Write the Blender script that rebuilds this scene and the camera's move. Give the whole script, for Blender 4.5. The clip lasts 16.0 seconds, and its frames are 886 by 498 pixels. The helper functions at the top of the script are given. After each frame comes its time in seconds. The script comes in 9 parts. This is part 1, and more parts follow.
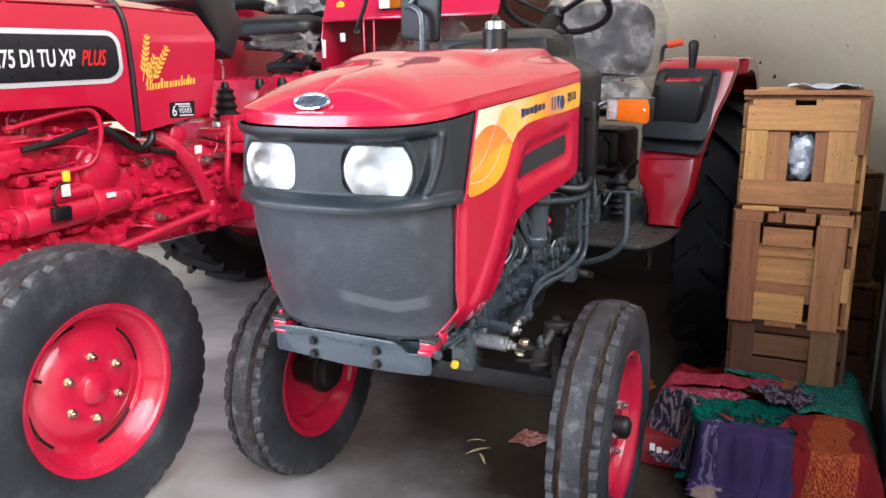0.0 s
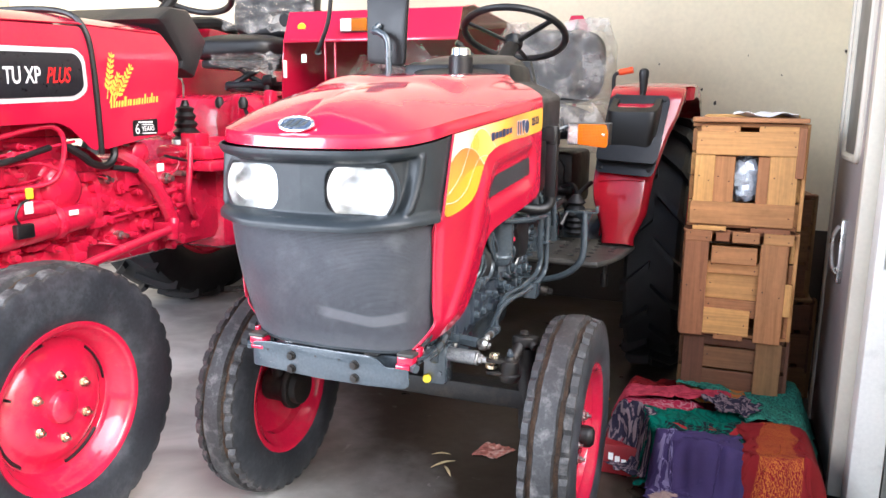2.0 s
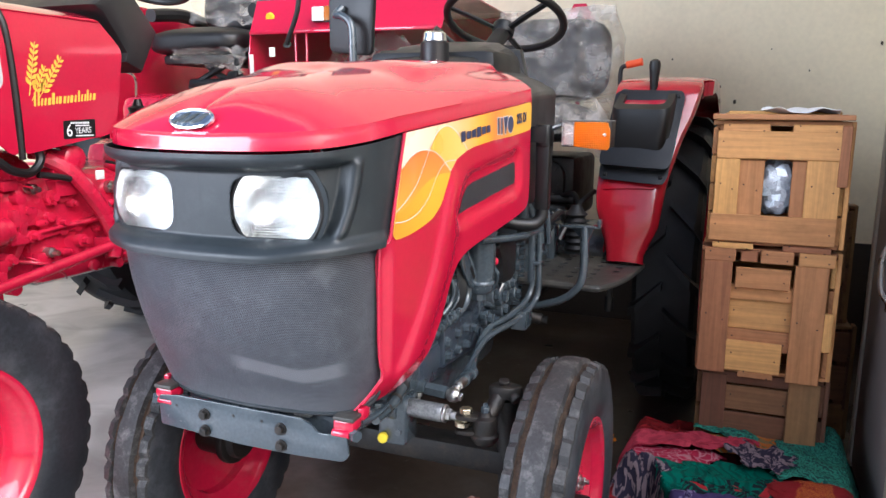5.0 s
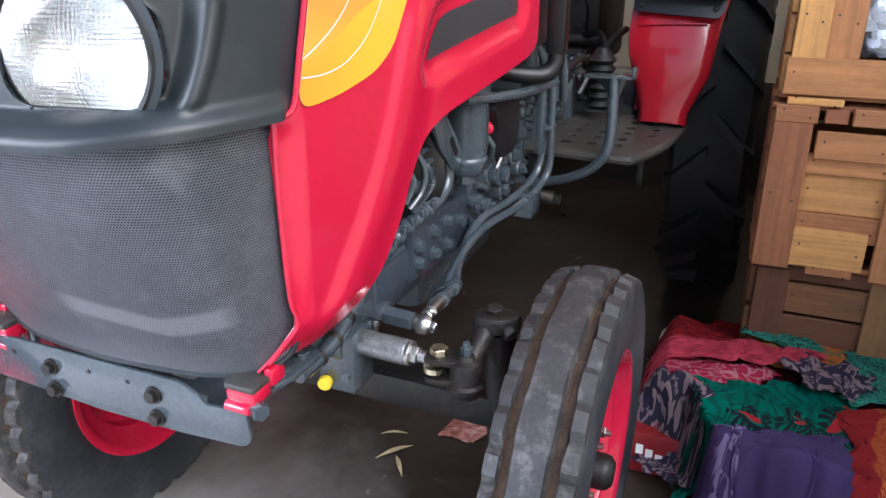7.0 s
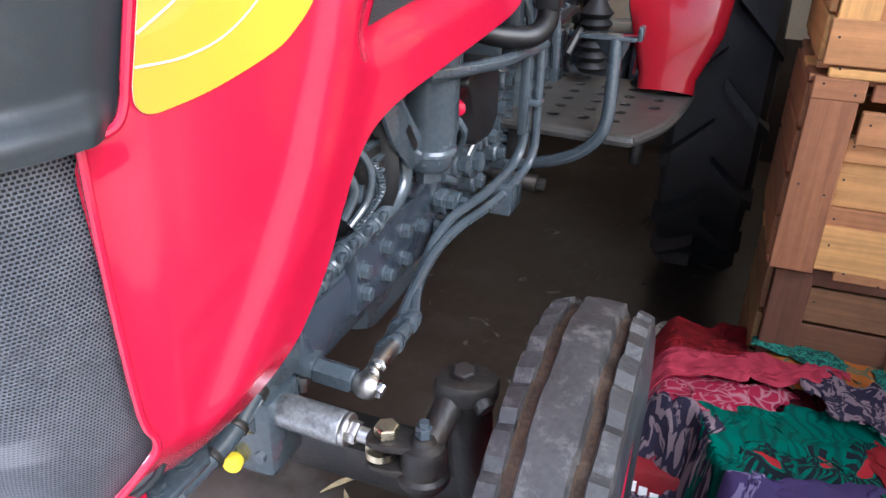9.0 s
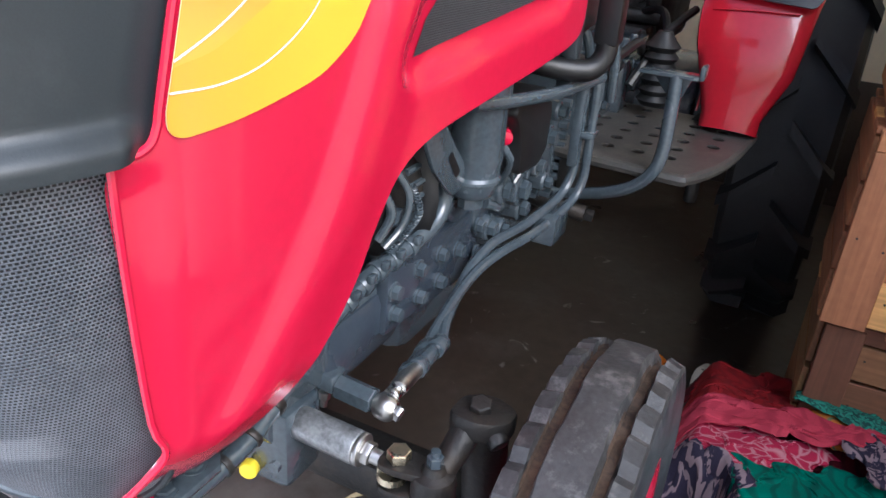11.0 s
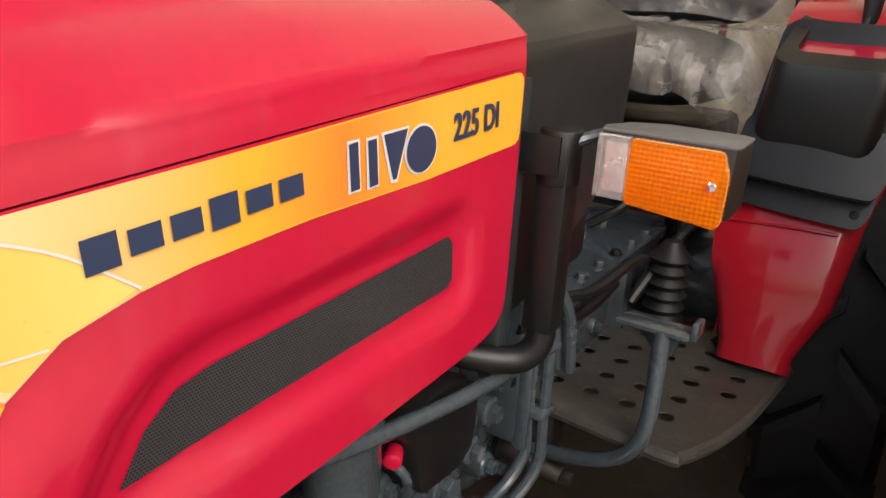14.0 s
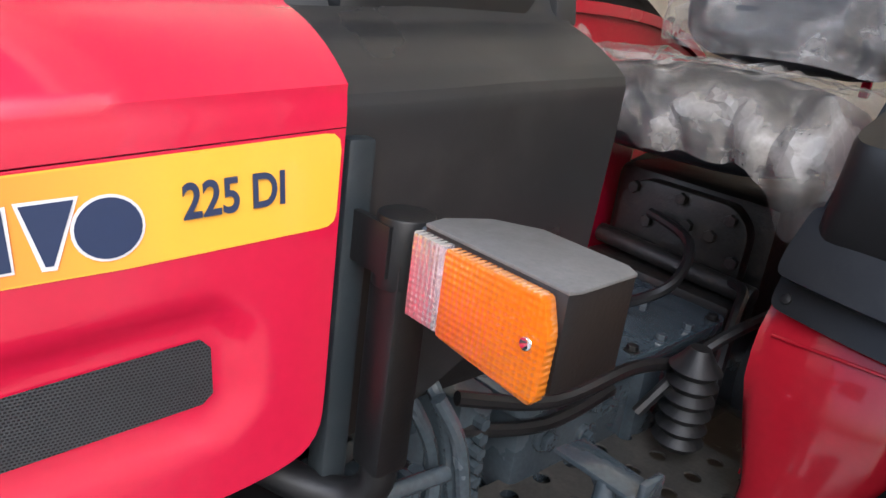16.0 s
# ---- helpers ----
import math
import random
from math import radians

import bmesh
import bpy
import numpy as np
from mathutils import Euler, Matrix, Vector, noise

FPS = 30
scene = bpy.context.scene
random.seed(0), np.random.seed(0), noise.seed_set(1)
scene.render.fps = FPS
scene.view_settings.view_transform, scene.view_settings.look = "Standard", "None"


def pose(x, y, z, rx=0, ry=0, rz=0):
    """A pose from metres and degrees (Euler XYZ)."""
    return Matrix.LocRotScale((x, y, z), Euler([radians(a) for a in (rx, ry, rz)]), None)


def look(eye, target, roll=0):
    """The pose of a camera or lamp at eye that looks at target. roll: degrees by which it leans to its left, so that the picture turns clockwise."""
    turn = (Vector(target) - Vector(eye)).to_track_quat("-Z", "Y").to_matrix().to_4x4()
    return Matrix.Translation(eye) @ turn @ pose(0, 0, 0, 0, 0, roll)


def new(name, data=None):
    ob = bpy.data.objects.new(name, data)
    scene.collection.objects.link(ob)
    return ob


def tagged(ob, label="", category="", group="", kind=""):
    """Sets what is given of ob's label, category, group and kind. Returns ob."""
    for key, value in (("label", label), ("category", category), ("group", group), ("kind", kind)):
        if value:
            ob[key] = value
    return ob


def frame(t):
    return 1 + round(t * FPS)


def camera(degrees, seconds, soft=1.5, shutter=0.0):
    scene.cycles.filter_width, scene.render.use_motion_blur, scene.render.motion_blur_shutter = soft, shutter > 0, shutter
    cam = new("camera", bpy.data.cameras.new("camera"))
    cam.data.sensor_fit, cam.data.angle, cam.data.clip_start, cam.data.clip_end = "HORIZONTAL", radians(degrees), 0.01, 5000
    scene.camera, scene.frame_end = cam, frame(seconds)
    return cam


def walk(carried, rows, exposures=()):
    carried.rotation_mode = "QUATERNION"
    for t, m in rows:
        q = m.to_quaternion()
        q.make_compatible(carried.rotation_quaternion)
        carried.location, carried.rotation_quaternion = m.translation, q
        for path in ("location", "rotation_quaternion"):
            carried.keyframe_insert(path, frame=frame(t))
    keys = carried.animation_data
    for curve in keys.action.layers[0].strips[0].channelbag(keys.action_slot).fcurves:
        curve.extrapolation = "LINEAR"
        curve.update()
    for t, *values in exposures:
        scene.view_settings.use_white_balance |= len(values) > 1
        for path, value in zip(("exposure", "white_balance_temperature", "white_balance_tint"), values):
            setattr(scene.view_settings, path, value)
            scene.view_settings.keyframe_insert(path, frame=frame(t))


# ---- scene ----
cam = camera(61.2, 16.0)
PATH = [
    (0, (0.848, -1.319, 1.12), (0.013, 0.446, 0.692), -0.2),
    (0.5, (0.838, -1.339, 1.121), (0.056, 0.45, 0.692), 0.4),
    (1, (0.833, -1.351, 1.113), (0.072, 0.449, 0.689), 0.8),
    (1.5, (0.822, -1.381, 1.125), (0.087, 0.431, 0.702), 1.2),
    (2, (0.808, -1.407, 1.132), (0.109, 0.428, 0.752), 0.7),
    (2.5, (0.805, -1.394, 1.115), (0.146, 0.457, 0.745), 0.9),
    (3, (0.824, -1.331, 1.111), (0.176, 0.528, 0.76), 2.7),
    (5.5, (0.754, -0.911, 1.104), (0.01, 0.906, 0.724), 0.3),
    (6, (0.733, -0.774, 1.086), (0.011, 1.036, 0.635), 1.1),
    (6.5, (0.708, -0.65, 1.061), (-0.016, 1.096, 0.408), 0.2),
    (7, (0.662, -0.553, 1.042), (-0.063, 1.153, 0.292), -0.1),
    (7.5, (0.586, -0.464, 1.049), (-0.126, 1.234, 0.268), 0.1),
    (8, (0.568, -0.399, 1.022), (-0.034, 1.312, 0.181), 1.6),
    (8.5, (0.564, -0.309, 1.009), (-0.009, 1.398, 0.139), 2.1),
    (9, (0.559, -0.264, 1.023), (-0.065, 1.415, 0.133), 1.6),
    (11.5, (0.597, -0.247, 1.058), (-0.207, 1.38, 0.219), 4.5),
    (12, (0.616, -0.257, 1.112), (-0.247, 1.404, 0.407), 4.1),
    (12.5, (0.622, -0.234, 1.133), (-0.256, 1.427, 0.448), 3.9),
    (13, (0.623, -0.197, 1.128), (-0.336, 1.422, 0.448), 3.0),
    (13.5, (0.598, -0.066, 1.14), (-0.409, 1.524, 0.463), 3.2),
    (14, (0.608, 0.127, 1.195), (-0.411, 1.713, 0.528), 3.4),
    (14.5, (0.628, 0.342, 1.254), (-0.422, 1.904, 0.577), 4.5),
    (15, (0.648, 0.439, 1.258), (-0.49, 1.945, 0.598), 5.0),
    (15.5, (0.674, 0.456, 1.239), (-0.673, 1.774, 0.57), 7.5),
    (16, (0.691, 0.454, 1.227), (-0.663, 1.763, 0.553), 7.6),
]
walk(cam, [(t, look(eye, target, roll)) for t, eye, target, roll in PATH], [(0, 0.0, 5700, 11), (0.5, -0.05, 5700, 11), (1, 0.7, 5800, 11), (1.5, 0.82, 5700, 11), (2.5, 0.52, 5800, 11), (3, 0.72, 5800, 11), (5.3, 0.12, 5600, 11), (6, 0.15, 5600, 11), (7.5, 0.42, 5500, 11), (8.5, 0.78, 5400, 12), (9.5, 0.75, 5400, 12), (12, 0.35, 5500, 10), (13, 0.2, 5900, 10), (14, -0.15, 6600, 10), (14.5, 0.05, 5700, 11), (15, 0.24, 5500, 11), (16, 0.2, 5600, 11)])

# ---- light ----
world = bpy.data.worlds.new("sky")
scene.world = world
world.use_nodes = True
wn = world.node_tree.nodes
sky = wn.new("ShaderNodeTexSky")
sky.sky_type, sky.sun_disc = "NISHITA", False
sky.dust_density, sky.ozone_density = 5.0, 0.6
sky.sun_elevation, sky.sun_rotation = radians(33), radians(123)
wn["Background"].inputs["Strength"].default_value = 0.15
world.node_tree.links.new(sky.outputs[0], wn["Background"].inputs["Color"])
sun = new("sun", bpy.data.lights.new("sun", "SUN"))
sun.data.energy, sun.data.angle, sun.data.color = 2.7, radians(50), (1.0, 0.985, 0.98)
sun.matrix_world = look((7.0, -4.6, 7.8), (0, 0, 0))
# added fill lamp, unseen at the front left, standing in for low daylight
fill_lamp = new("fill_front_left", bpy.data.lights.new("fill_front_left", "AREA"))
fill_lamp.data.shape, fill_lamp.data.size, fill_lamp.data.size_y, fill_lamp.data.energy, fill_lamp.data.color = "RECTANGLE", 3.2, 2.4, 250, (0.97, 0.98, 1.0)
fill_lamp.matrix_world = look((-2.5, -2.8, 1.9), (0.4, 1.5, 1.2))


# ---- small tools ----
def bm_new():
    return bmesh.new()


def add_box(bm, lo, hi, bevel=0.0, m=None):
    """A box from corner to corner, with rounded edges."""
    b = bmesh.new()
    bmesh.ops.create_cube(b, size=1.0)
    s = [hi[i] - lo[i] for i in range(3)]
    c = [(hi[i] + lo[i]) / 2 for i in range(3)]
    bmesh.ops.transform(b, matrix=Matrix.LocRotScale(c, None, s), verts=b.verts)
    if bevel:
        bmesh.ops.bevel(b, geom=b.edges[:], offset=min(bevel, min(abs(v) for v in s) * 0.45), segments=2, affect="EDGES", profile=0.5)
    if m is not None:
        bmesh.ops.transform(b, matrix=m, verts=b.verts)
    join(bm, b)


def thicken(bm, t):
    """Gives a sheet thickness: a copy of it, set back along its own normals, and a rim that joins the two."""
    bm.normal_update()
    faces, rim = bm.faces[:], [e for e in bm.edges if len(e.link_faces) == 1]
    back = {v: bm.verts.new(v.co - v.normal * t) for v in bm.verts[:]}
    lay = bm.loops.layers.uv.active
    for fc in faces:
        nf = bm.faces.new([back[v] for v in reversed(fc.verts)])
        if lay:
            for lp, old in zip(nf.loops, reversed(fc.loops)):
                lp[lay].uv = old[lay].uv
    for e in rim:
        lp = e.link_loops[0]
        a, b = lp.vert, lp.link_loop_next.vert
        bm.faces.new((b, a, back[a], back[b]))


def join(bm, b):
    me = bpy.data.meshes.new("scratch")
    b.to_mesh(me)
    b.free()
    bm.from_mesh(me)
    bpy.data.meshes.remove(me)


def add_cyl(bm, a, b, r, r2=None, n=16, bevel=0.0):
    """A capped round bar from a to b."""
    a, b = Vector(a), Vector(b)
    d = b - a
    t = bmesh.new()
    bmesh.ops.create_cone(t, cap_ends=True, segments=n, radius1=r, radius2=r if r2 is None else r2, depth=d.length)
    if bevel:
        edges = [e for e in t.edges if abs(e.verts[0].co.z - e.verts[1].co.z) < 1e-6]
        bmesh.ops.bevel(t, geom=edges, offset=bevel, segments=2, affect="EDGES", profile=0.5)
    q = d.to_track_quat("Z", "Y").to_matrix().to_4x4()
    bmesh.ops.transform(t, matrix=Matrix.Translation((a + b) / 2) @ q, verts=t.verts)
    join(bm, t)


def smooth_line(points, n=6):
    """Points of a smooth line through the given ones."""
    p = [Vector(v) for v in points]
    if len(p) < 3:
        return p
    out = []
    for i in range(len(p) - 1):
        a, b, c, d = p[max(i - 1, 0)], p[i], p[i + 1], p[min(i + 2, len(p) - 1)]
        for k in range(n):
            t = k / n
            out.append(0.5 * (2 * b + (c - a) * t + (2 * a - 5 * b + 4 * c - d) * t * t + (3 * b - a - 3 * c + d) * t ** 3))
    return out + [p[-1]]


def add_tube(bm, points, r, n=10, steps=6, closed=False, squash=1.0):
    """A bent pipe along the points."""
    p = smooth_line(points, steps)
    rings, up = [], Vector((0.31, 0.22, 0.92))
    for i, c in enumerate(p):
        d = (p[min(i + 1, len(p) - 1)] - p[max(i - 1, 0)]).normalized()
        if closed:
            d = (p[(i + 1) % len(p)] - p[i - 1]).normalized()
        u = (up - d * up.dot(d)).normalized()
        w = d.cross(u)
        up = u
        rr = r(i / max(len(p) - 1, 1)) if callable(r) else r
        rings.append([bm.verts.new(c + (u * math.cos(a) * squash + w * math.sin(a)) * rr) for a in (2 * math.pi * k / n for k in range(n))])
    last = len(rings) if closed else len(rings) - 1
    for i in range(last):
        a, b = rings[i], rings[(i + 1) % len(rings)]
        for k in range(n):
            bm.faces.new((a[k], a[(k + 1) % n], b[(k + 1) % n], b[k]))
    if not closed:
        bm.faces.new(rings[0][::-1])
        bm.faces.new(rings[-1])


def add_lathe(bm, profile, centre, n=48, axis="x", closed=False, wobble=None):
    """Turns (radius, along) pairs round an axis through centre."""
    rings = []
    for k in range(n):
        a = 2 * math.pi * k / n
        ring = []
        for j, (r, h) in enumerate(profile):
            if wobble:
                r, h = wobble(k, j, r, h)
            c, s = r * math.cos(a), r * math.sin(a)
            v = {"x": (h, c, s), "y": (c, h, s), "z": (c, s, h)}[axis]
            ring.append(bm.verts.new(Vector(centre) + Vector(v)))
        rings.append(ring)
    m = len(profile)
    for k in range(n):
        a, b = rings[k], rings[(k + 1) % n]
        for j in range(m if closed else m - 1):
            bm.faces.new((a[j], a[(j + 1) % m], b[(j + 1) % m], b[j]))
    return rings


def add_grid(bm, f, nu, nv, uv=None):
    """A sheet of nu x nv faces through f(u, v)."""
    rows = [[bm.verts.new(f(i / nu, j / nv)) for j in range(nv + 1)] for i in range(nu + 1)]
    lay = bm.loops.layers.uv.verify() if uv else None
    for i in range(nu):
        for j in range(nv):
            fc = bm.faces.new((rows[i][j], rows[i + 1][j], rows[i + 1][j + 1], rows[i][j + 1]))
            if uv:
                for lp, (a, b) in zip(fc.loops, ((i, j), (i + 1, j), (i + 1, j + 1), (i, j + 1))):
                    lp[lay].uv = uv(a / nu, b / nv)
    return rows


def add_prism(bm, outline, put, depth, bevel=0.0):
    """A plate: a flat outline (a, b) and its copy at the given depth; put(a, b, d) lays it into the place."""
    b = bmesh.new()
    lo = [b.verts.new((p[0], p[1], 0)) for p in outline]
    hi = [b.verts.new((p[0], p[1], depth)) for p in outline]
    n = len(outline)
    b.faces.new(lo[::-1])
    b.faces.new(hi)
    for i in range(n):
        b.faces.new((lo[i], lo[(i + 1) % n], hi[(i + 1) % n], hi[i]))
    bmesh.ops.recalc_face_normals(b, faces=b.faces)
    if bevel:
        bmesh.ops.bevel(b, geom=[e for e in b.edges if abs(e.verts[0].co.z - e.verts[1].co.z) < 1e-7], offset=bevel, segments=2, affect="EDGES", profile=0.5)
    for v in b.verts:
        v.co = Vector(put(*v.co))
    join(bm, b)


def sheet(outline, put, step, thick=0.0):
    """A formed sheet: a flat outline (a, b), cut to a grid of the step and laid by put(a, b)."""
    b = bmesh.new()
    b.faces.new([b.verts.new((p[0], p[1], 0)) for p in outline])
    for ax in (0, 1):
        vals = [p[ax] for p in outline]
        k = min(vals) + step
        while k < max(vals):
            no, co = [0, 0, 0], [0, 0, 0]
            no[ax], co[ax] = 1, k
            bmesh.ops.bisect_plane(b, geom=b.verts[:] + b.edges[:] + b.faces[:], plane_co=co, plane_no=no)
            k += step
    lay = b.loops.layers.uv.verify()
    for fc in b.faces:
        for lp in fc.loops:
            lp[lay].uv = lp.vert.co.xy
    for v in b.verts:
        v.co = Vector(put(v.co.x, v.co.y))
    bmesh.ops.recalc_face_normals(b, faces=b.faces)
    if thick:
        thicken(b, thick)
    return b


def rounded(points, r, n=5):
    """The outline with its corners rounded."""
    out = []
    for i, p in enumerate(points):
        p = Vector(p)
        a, c = Vector(points[i - 1]), Vector(points[(i + 1) % len(points)])
        d = min(r, (a - p).length * 0.45, (c - p).length * 0.45)
        s, e = p + (a - p).normalized() * d, p + (c - p).normalized() * d
        for k in range(n + 1):
            t = k / n
            out.append(tuple((1 - t) ** 2 * s + 2 * t * (1 - t) * p + t * t * e))
    return out


ORIGIN = {}


def thing(name, label, category, at=(0, 0, 0), group="", kind=""):
    ob = new(name)
    ob.location = at
    ob.empty_display_size = 0.1
    ORIGIN[ob] = Matrix.Translation(at)
    return tagged(ob, label, category, group, kind)


def part(name, bm, material, parent=None, label="", smooth=True, bevel=0.0, angle=35):
    """One mesh under a thing or a part; the mesh comes in world places."""
    if parent is not None:
        bmesh.ops.transform(bm, matrix=ORIGIN[parent].inverted(), verts=bm.verts)
    me = bpy.data.meshes.new(name)
    bm.to_mesh(me)
    bm.free()
    me.materials.append(material)
    if smooth:
        me.polygons.foreach_set("use_smooth", [True] * len(me.polygons))
        me.set_sharp_from_angle(angle=radians(angle))
    ob = new(name, me)
    if parent is not None:
        ob.parent = parent
        ORIGIN[ob] = ORIGIN[parent]
    if label:
        ob["label"] = label
    return ob


def solo(name, bm, material, label, category, group="", kind="", at=(0, 0, 0), angle=35):
    """A thing that is one mesh."""
    bmesh.ops.translate(bm, vec=-Vector(at), verts=bm.verts)
    ob = part(name, bm, material, angle=angle)
    ob.location = at
    ORIGIN[ob] = Matrix.Translation(at)
    return tagged(ob, label, category, group, kind)


def writing(name, text, size, material, parent, m, depth=0.0004, stretch=1.0, bold=0.0):
    """Raised letters in the built-in font, laid by m (text runs along x, stands along y)."""
    cu = bpy.data.curves.new(name, "FONT")
    cu.body, cu.size, cu.extrude, cu.offset = text, size, depth, bold
    tmp = bpy.data.objects.new(name, cu)
    scene.collection.objects.link(tmp)
    me = bpy.data.meshes.new_from_object(tmp.evaluated_get(bpy.context.evaluated_depsgraph_get()))
    bpy.data.objects.remove(tmp)
    me.name = name
    bm = bmesh.new()
    bm.from_mesh(me)
    bmesh.ops.transform(bm, matrix=m @ Matrix.Diagonal((stretch, 1, 1, 1)), verts=bm.verts)
    return part(name, bm, material, parent, smooth=False)


# ---- materials ----
def material(name, colour, rough=0.5, metal=0.0, var=0.12, scale=6.0, fine=90.0, bump=0.1, coat=0.0, dirt=None, dirt_amount=0.0, rvar=0.1, spread=0.0, specular=0.5):
    """A surface with broad stains, fine grain and a little relief."""
    mt = bpy.data.materials.new(name)
    mt.use_nodes = True
    nt = mt.node_tree
    nd, ln = nt.nodes, nt.links
    b = nd["Principled BSDF"]
    co = nd.new("ShaderNodeTexCoord")
    n1, n2 = nd.new("ShaderNodeTexNoise"), nd.new("ShaderNodeTexNoise")
    n1.inputs["Scale"].default_value, n1.inputs["Detail"].default_value = scale, 6
    n2.inputs["Scale"].default_value, n2.inputs["Detail"].default_value = fine, 3
    for n in (n1, n2):
        ln.new(co.outputs["Object"], n.inputs["Vector"])
    mix = nd.new("ShaderNodeMix")
    mix.data_type, mix.blend_type = "RGBA", "MULTIPLY"
    mix.inputs[0].default_value = 1.0
    mix.inputs[6].default_value = (*colour, 1)
    add = nd.new("ShaderNodeMath")
    add.operation = "ADD"
    ln.new(n1.outputs["Fac"], add.inputs[0])
    ln.new(n2.outputs["Fac"], add.inputs[1])
    ramp = nd.new("ShaderNodeMapRange")
    ramp.inputs["From Min"].default_value, ramp.inputs["From Max"].default_value = 0.7, 1.3
    ramp.inputs["To Min"].default_value, ramp.inputs["To Max"].default_value = 1 - var, 1 + var
    ln.new(add.outputs[0], ramp.inputs["Value"])
    last = ramp.outputs[0]
    if spread:
        info = nd.new("ShaderNodeObjectInfo")
        sp = nd.new("ShaderNodeMapRange")
        sp.inputs["To Min"].default_value, sp.inputs["To Max"].default_value = 1 - spread, 1 + spread
        ln.new(info.outputs["Random"], sp.inputs["Value"])
        mul = nd.new("ShaderNodeMath")
        mul.operation = "MULTIPLY"
        ln.new(last, mul.inputs[0])
        ln.new(sp.outputs[0], mul.inputs[1])
        last = mul.outputs[0]
    ln.new(last, mix.inputs[7])
    out = mix.outputs[2]
    if dirt:
        d = nd.new("ShaderNodeMix")
        d.data_type = "RGBA"
        n3 = nd.new("ShaderNodeTexNoise")
        n3.inputs["Scale"].default_value, n3.inputs["Detail"].default_value, n3.inputs["Roughness"].default_value = scale * 1.7, 8, 0.7
        ln.new(co.outputs["Object"], n3.inputs["Vector"])
        r3 = nd.new("ShaderNodeMapRange")
        r3.inputs["From Min"].default_value, r3.inputs["From Max"].default_value = 0.5, 0.75
        r3.inputs["To Max"].default_value = dirt_amount
        ln.new(n3.outputs["Fac"], r3.inputs["Value"])
        ln.new(r3.outputs[0], d.inputs[0])
        ln.new(out, d.inputs[6])
        d.inputs[7].default_value = (*dirt, 1)
        out = d.outputs[2]
    ln.new(out, b.inputs["Base Color"])
    rr = nd.new("ShaderNodeMapRange")
    rr.inputs["From Min"].default_value, rr.inputs["From Max"].default_value = 0.3, 0.7
    rr.inputs["To Min"].default_value, rr.inputs["To Max"].default_value = max(rough - rvar, 0.02), min(rough + rvar, 1)
    ln.new(n1.outputs["Fac"], rr.inputs["Value"])
    ln.new(rr.outputs[0], b.inputs["Roughness"])
    b.inputs["Metallic"].default_value = metal
    b.inputs["Coat Weight"].default_value = coat
    b.inputs["Coat Roughness"].default_value = 0.06
    b.inputs["Specular IOR Level"].default_value = specular
    if bump:
        bp = nd.new("ShaderNodeBump")
        bp.inputs["Strength"].default_value, bp.inputs["Distance"].default_value = bump, 0.002
        ln.new(n2.outputs["Fac"], bp.inputs["Height"])
        ln.new(bp.outputs[0], b.inputs["Normal"])
    return mt


def holes(mt, cell, size, dark):
    """Punches a staggered pattern of round holes (in UV metres) into a material: dark inside, with a sunk rim."""
    nt = mt.node_tree
    nd, ln = nt.nodes, nt.links
    b = nd["Principled BSDF"]
    uv = nd.new("ShaderNodeUVMap")
    br = nd.new("ShaderNodeTexBrick")
    sp = nd.new("ShaderNodeVectorMath")
    sp.operation = "SCALE"
    sp.inputs["Scale"].default_value = 1.0 / cell
    ln.new(uv.outputs[0], sp.inputs[0])
    br.offset, br.squash = 0.5, 1.0
    br.inputs["Scale"].default_value, br.inputs["Brick Width"].default_value, br.inputs["Row Height"].default_value = 1.0, 1.0, 0.87
    br.inputs["Mortar Size"].default_value, br.inputs["Mortar Smooth"].default_value = size, 0.6
    ln.new(sp.outputs[0], br.inputs["Vector"])
    old = b.inputs["Base Color"].links[0].from_socket
    mix = nd.new("ShaderNodeMix")
    mix.data_type = "RGBA"
    ln.new(br.outputs["Fac"], mix.inputs[0])
    mix.inputs[6].default_value = (*dark, 1)
    ln.new(old, mix.inputs[7])
    ln.new(mix.outputs[2], b.inputs["Base Color"])
    bp = nd.new("ShaderNodeBump")
    bp.inputs["Strength"].default_value, bp.inputs["Distance"].default_value = 0.8, 0.0015
    ln.new(br.outputs["Fac"], bp.inputs["Height"])
    ln.new(bp.outputs[0], b.inputs["Normal"])
    return mt


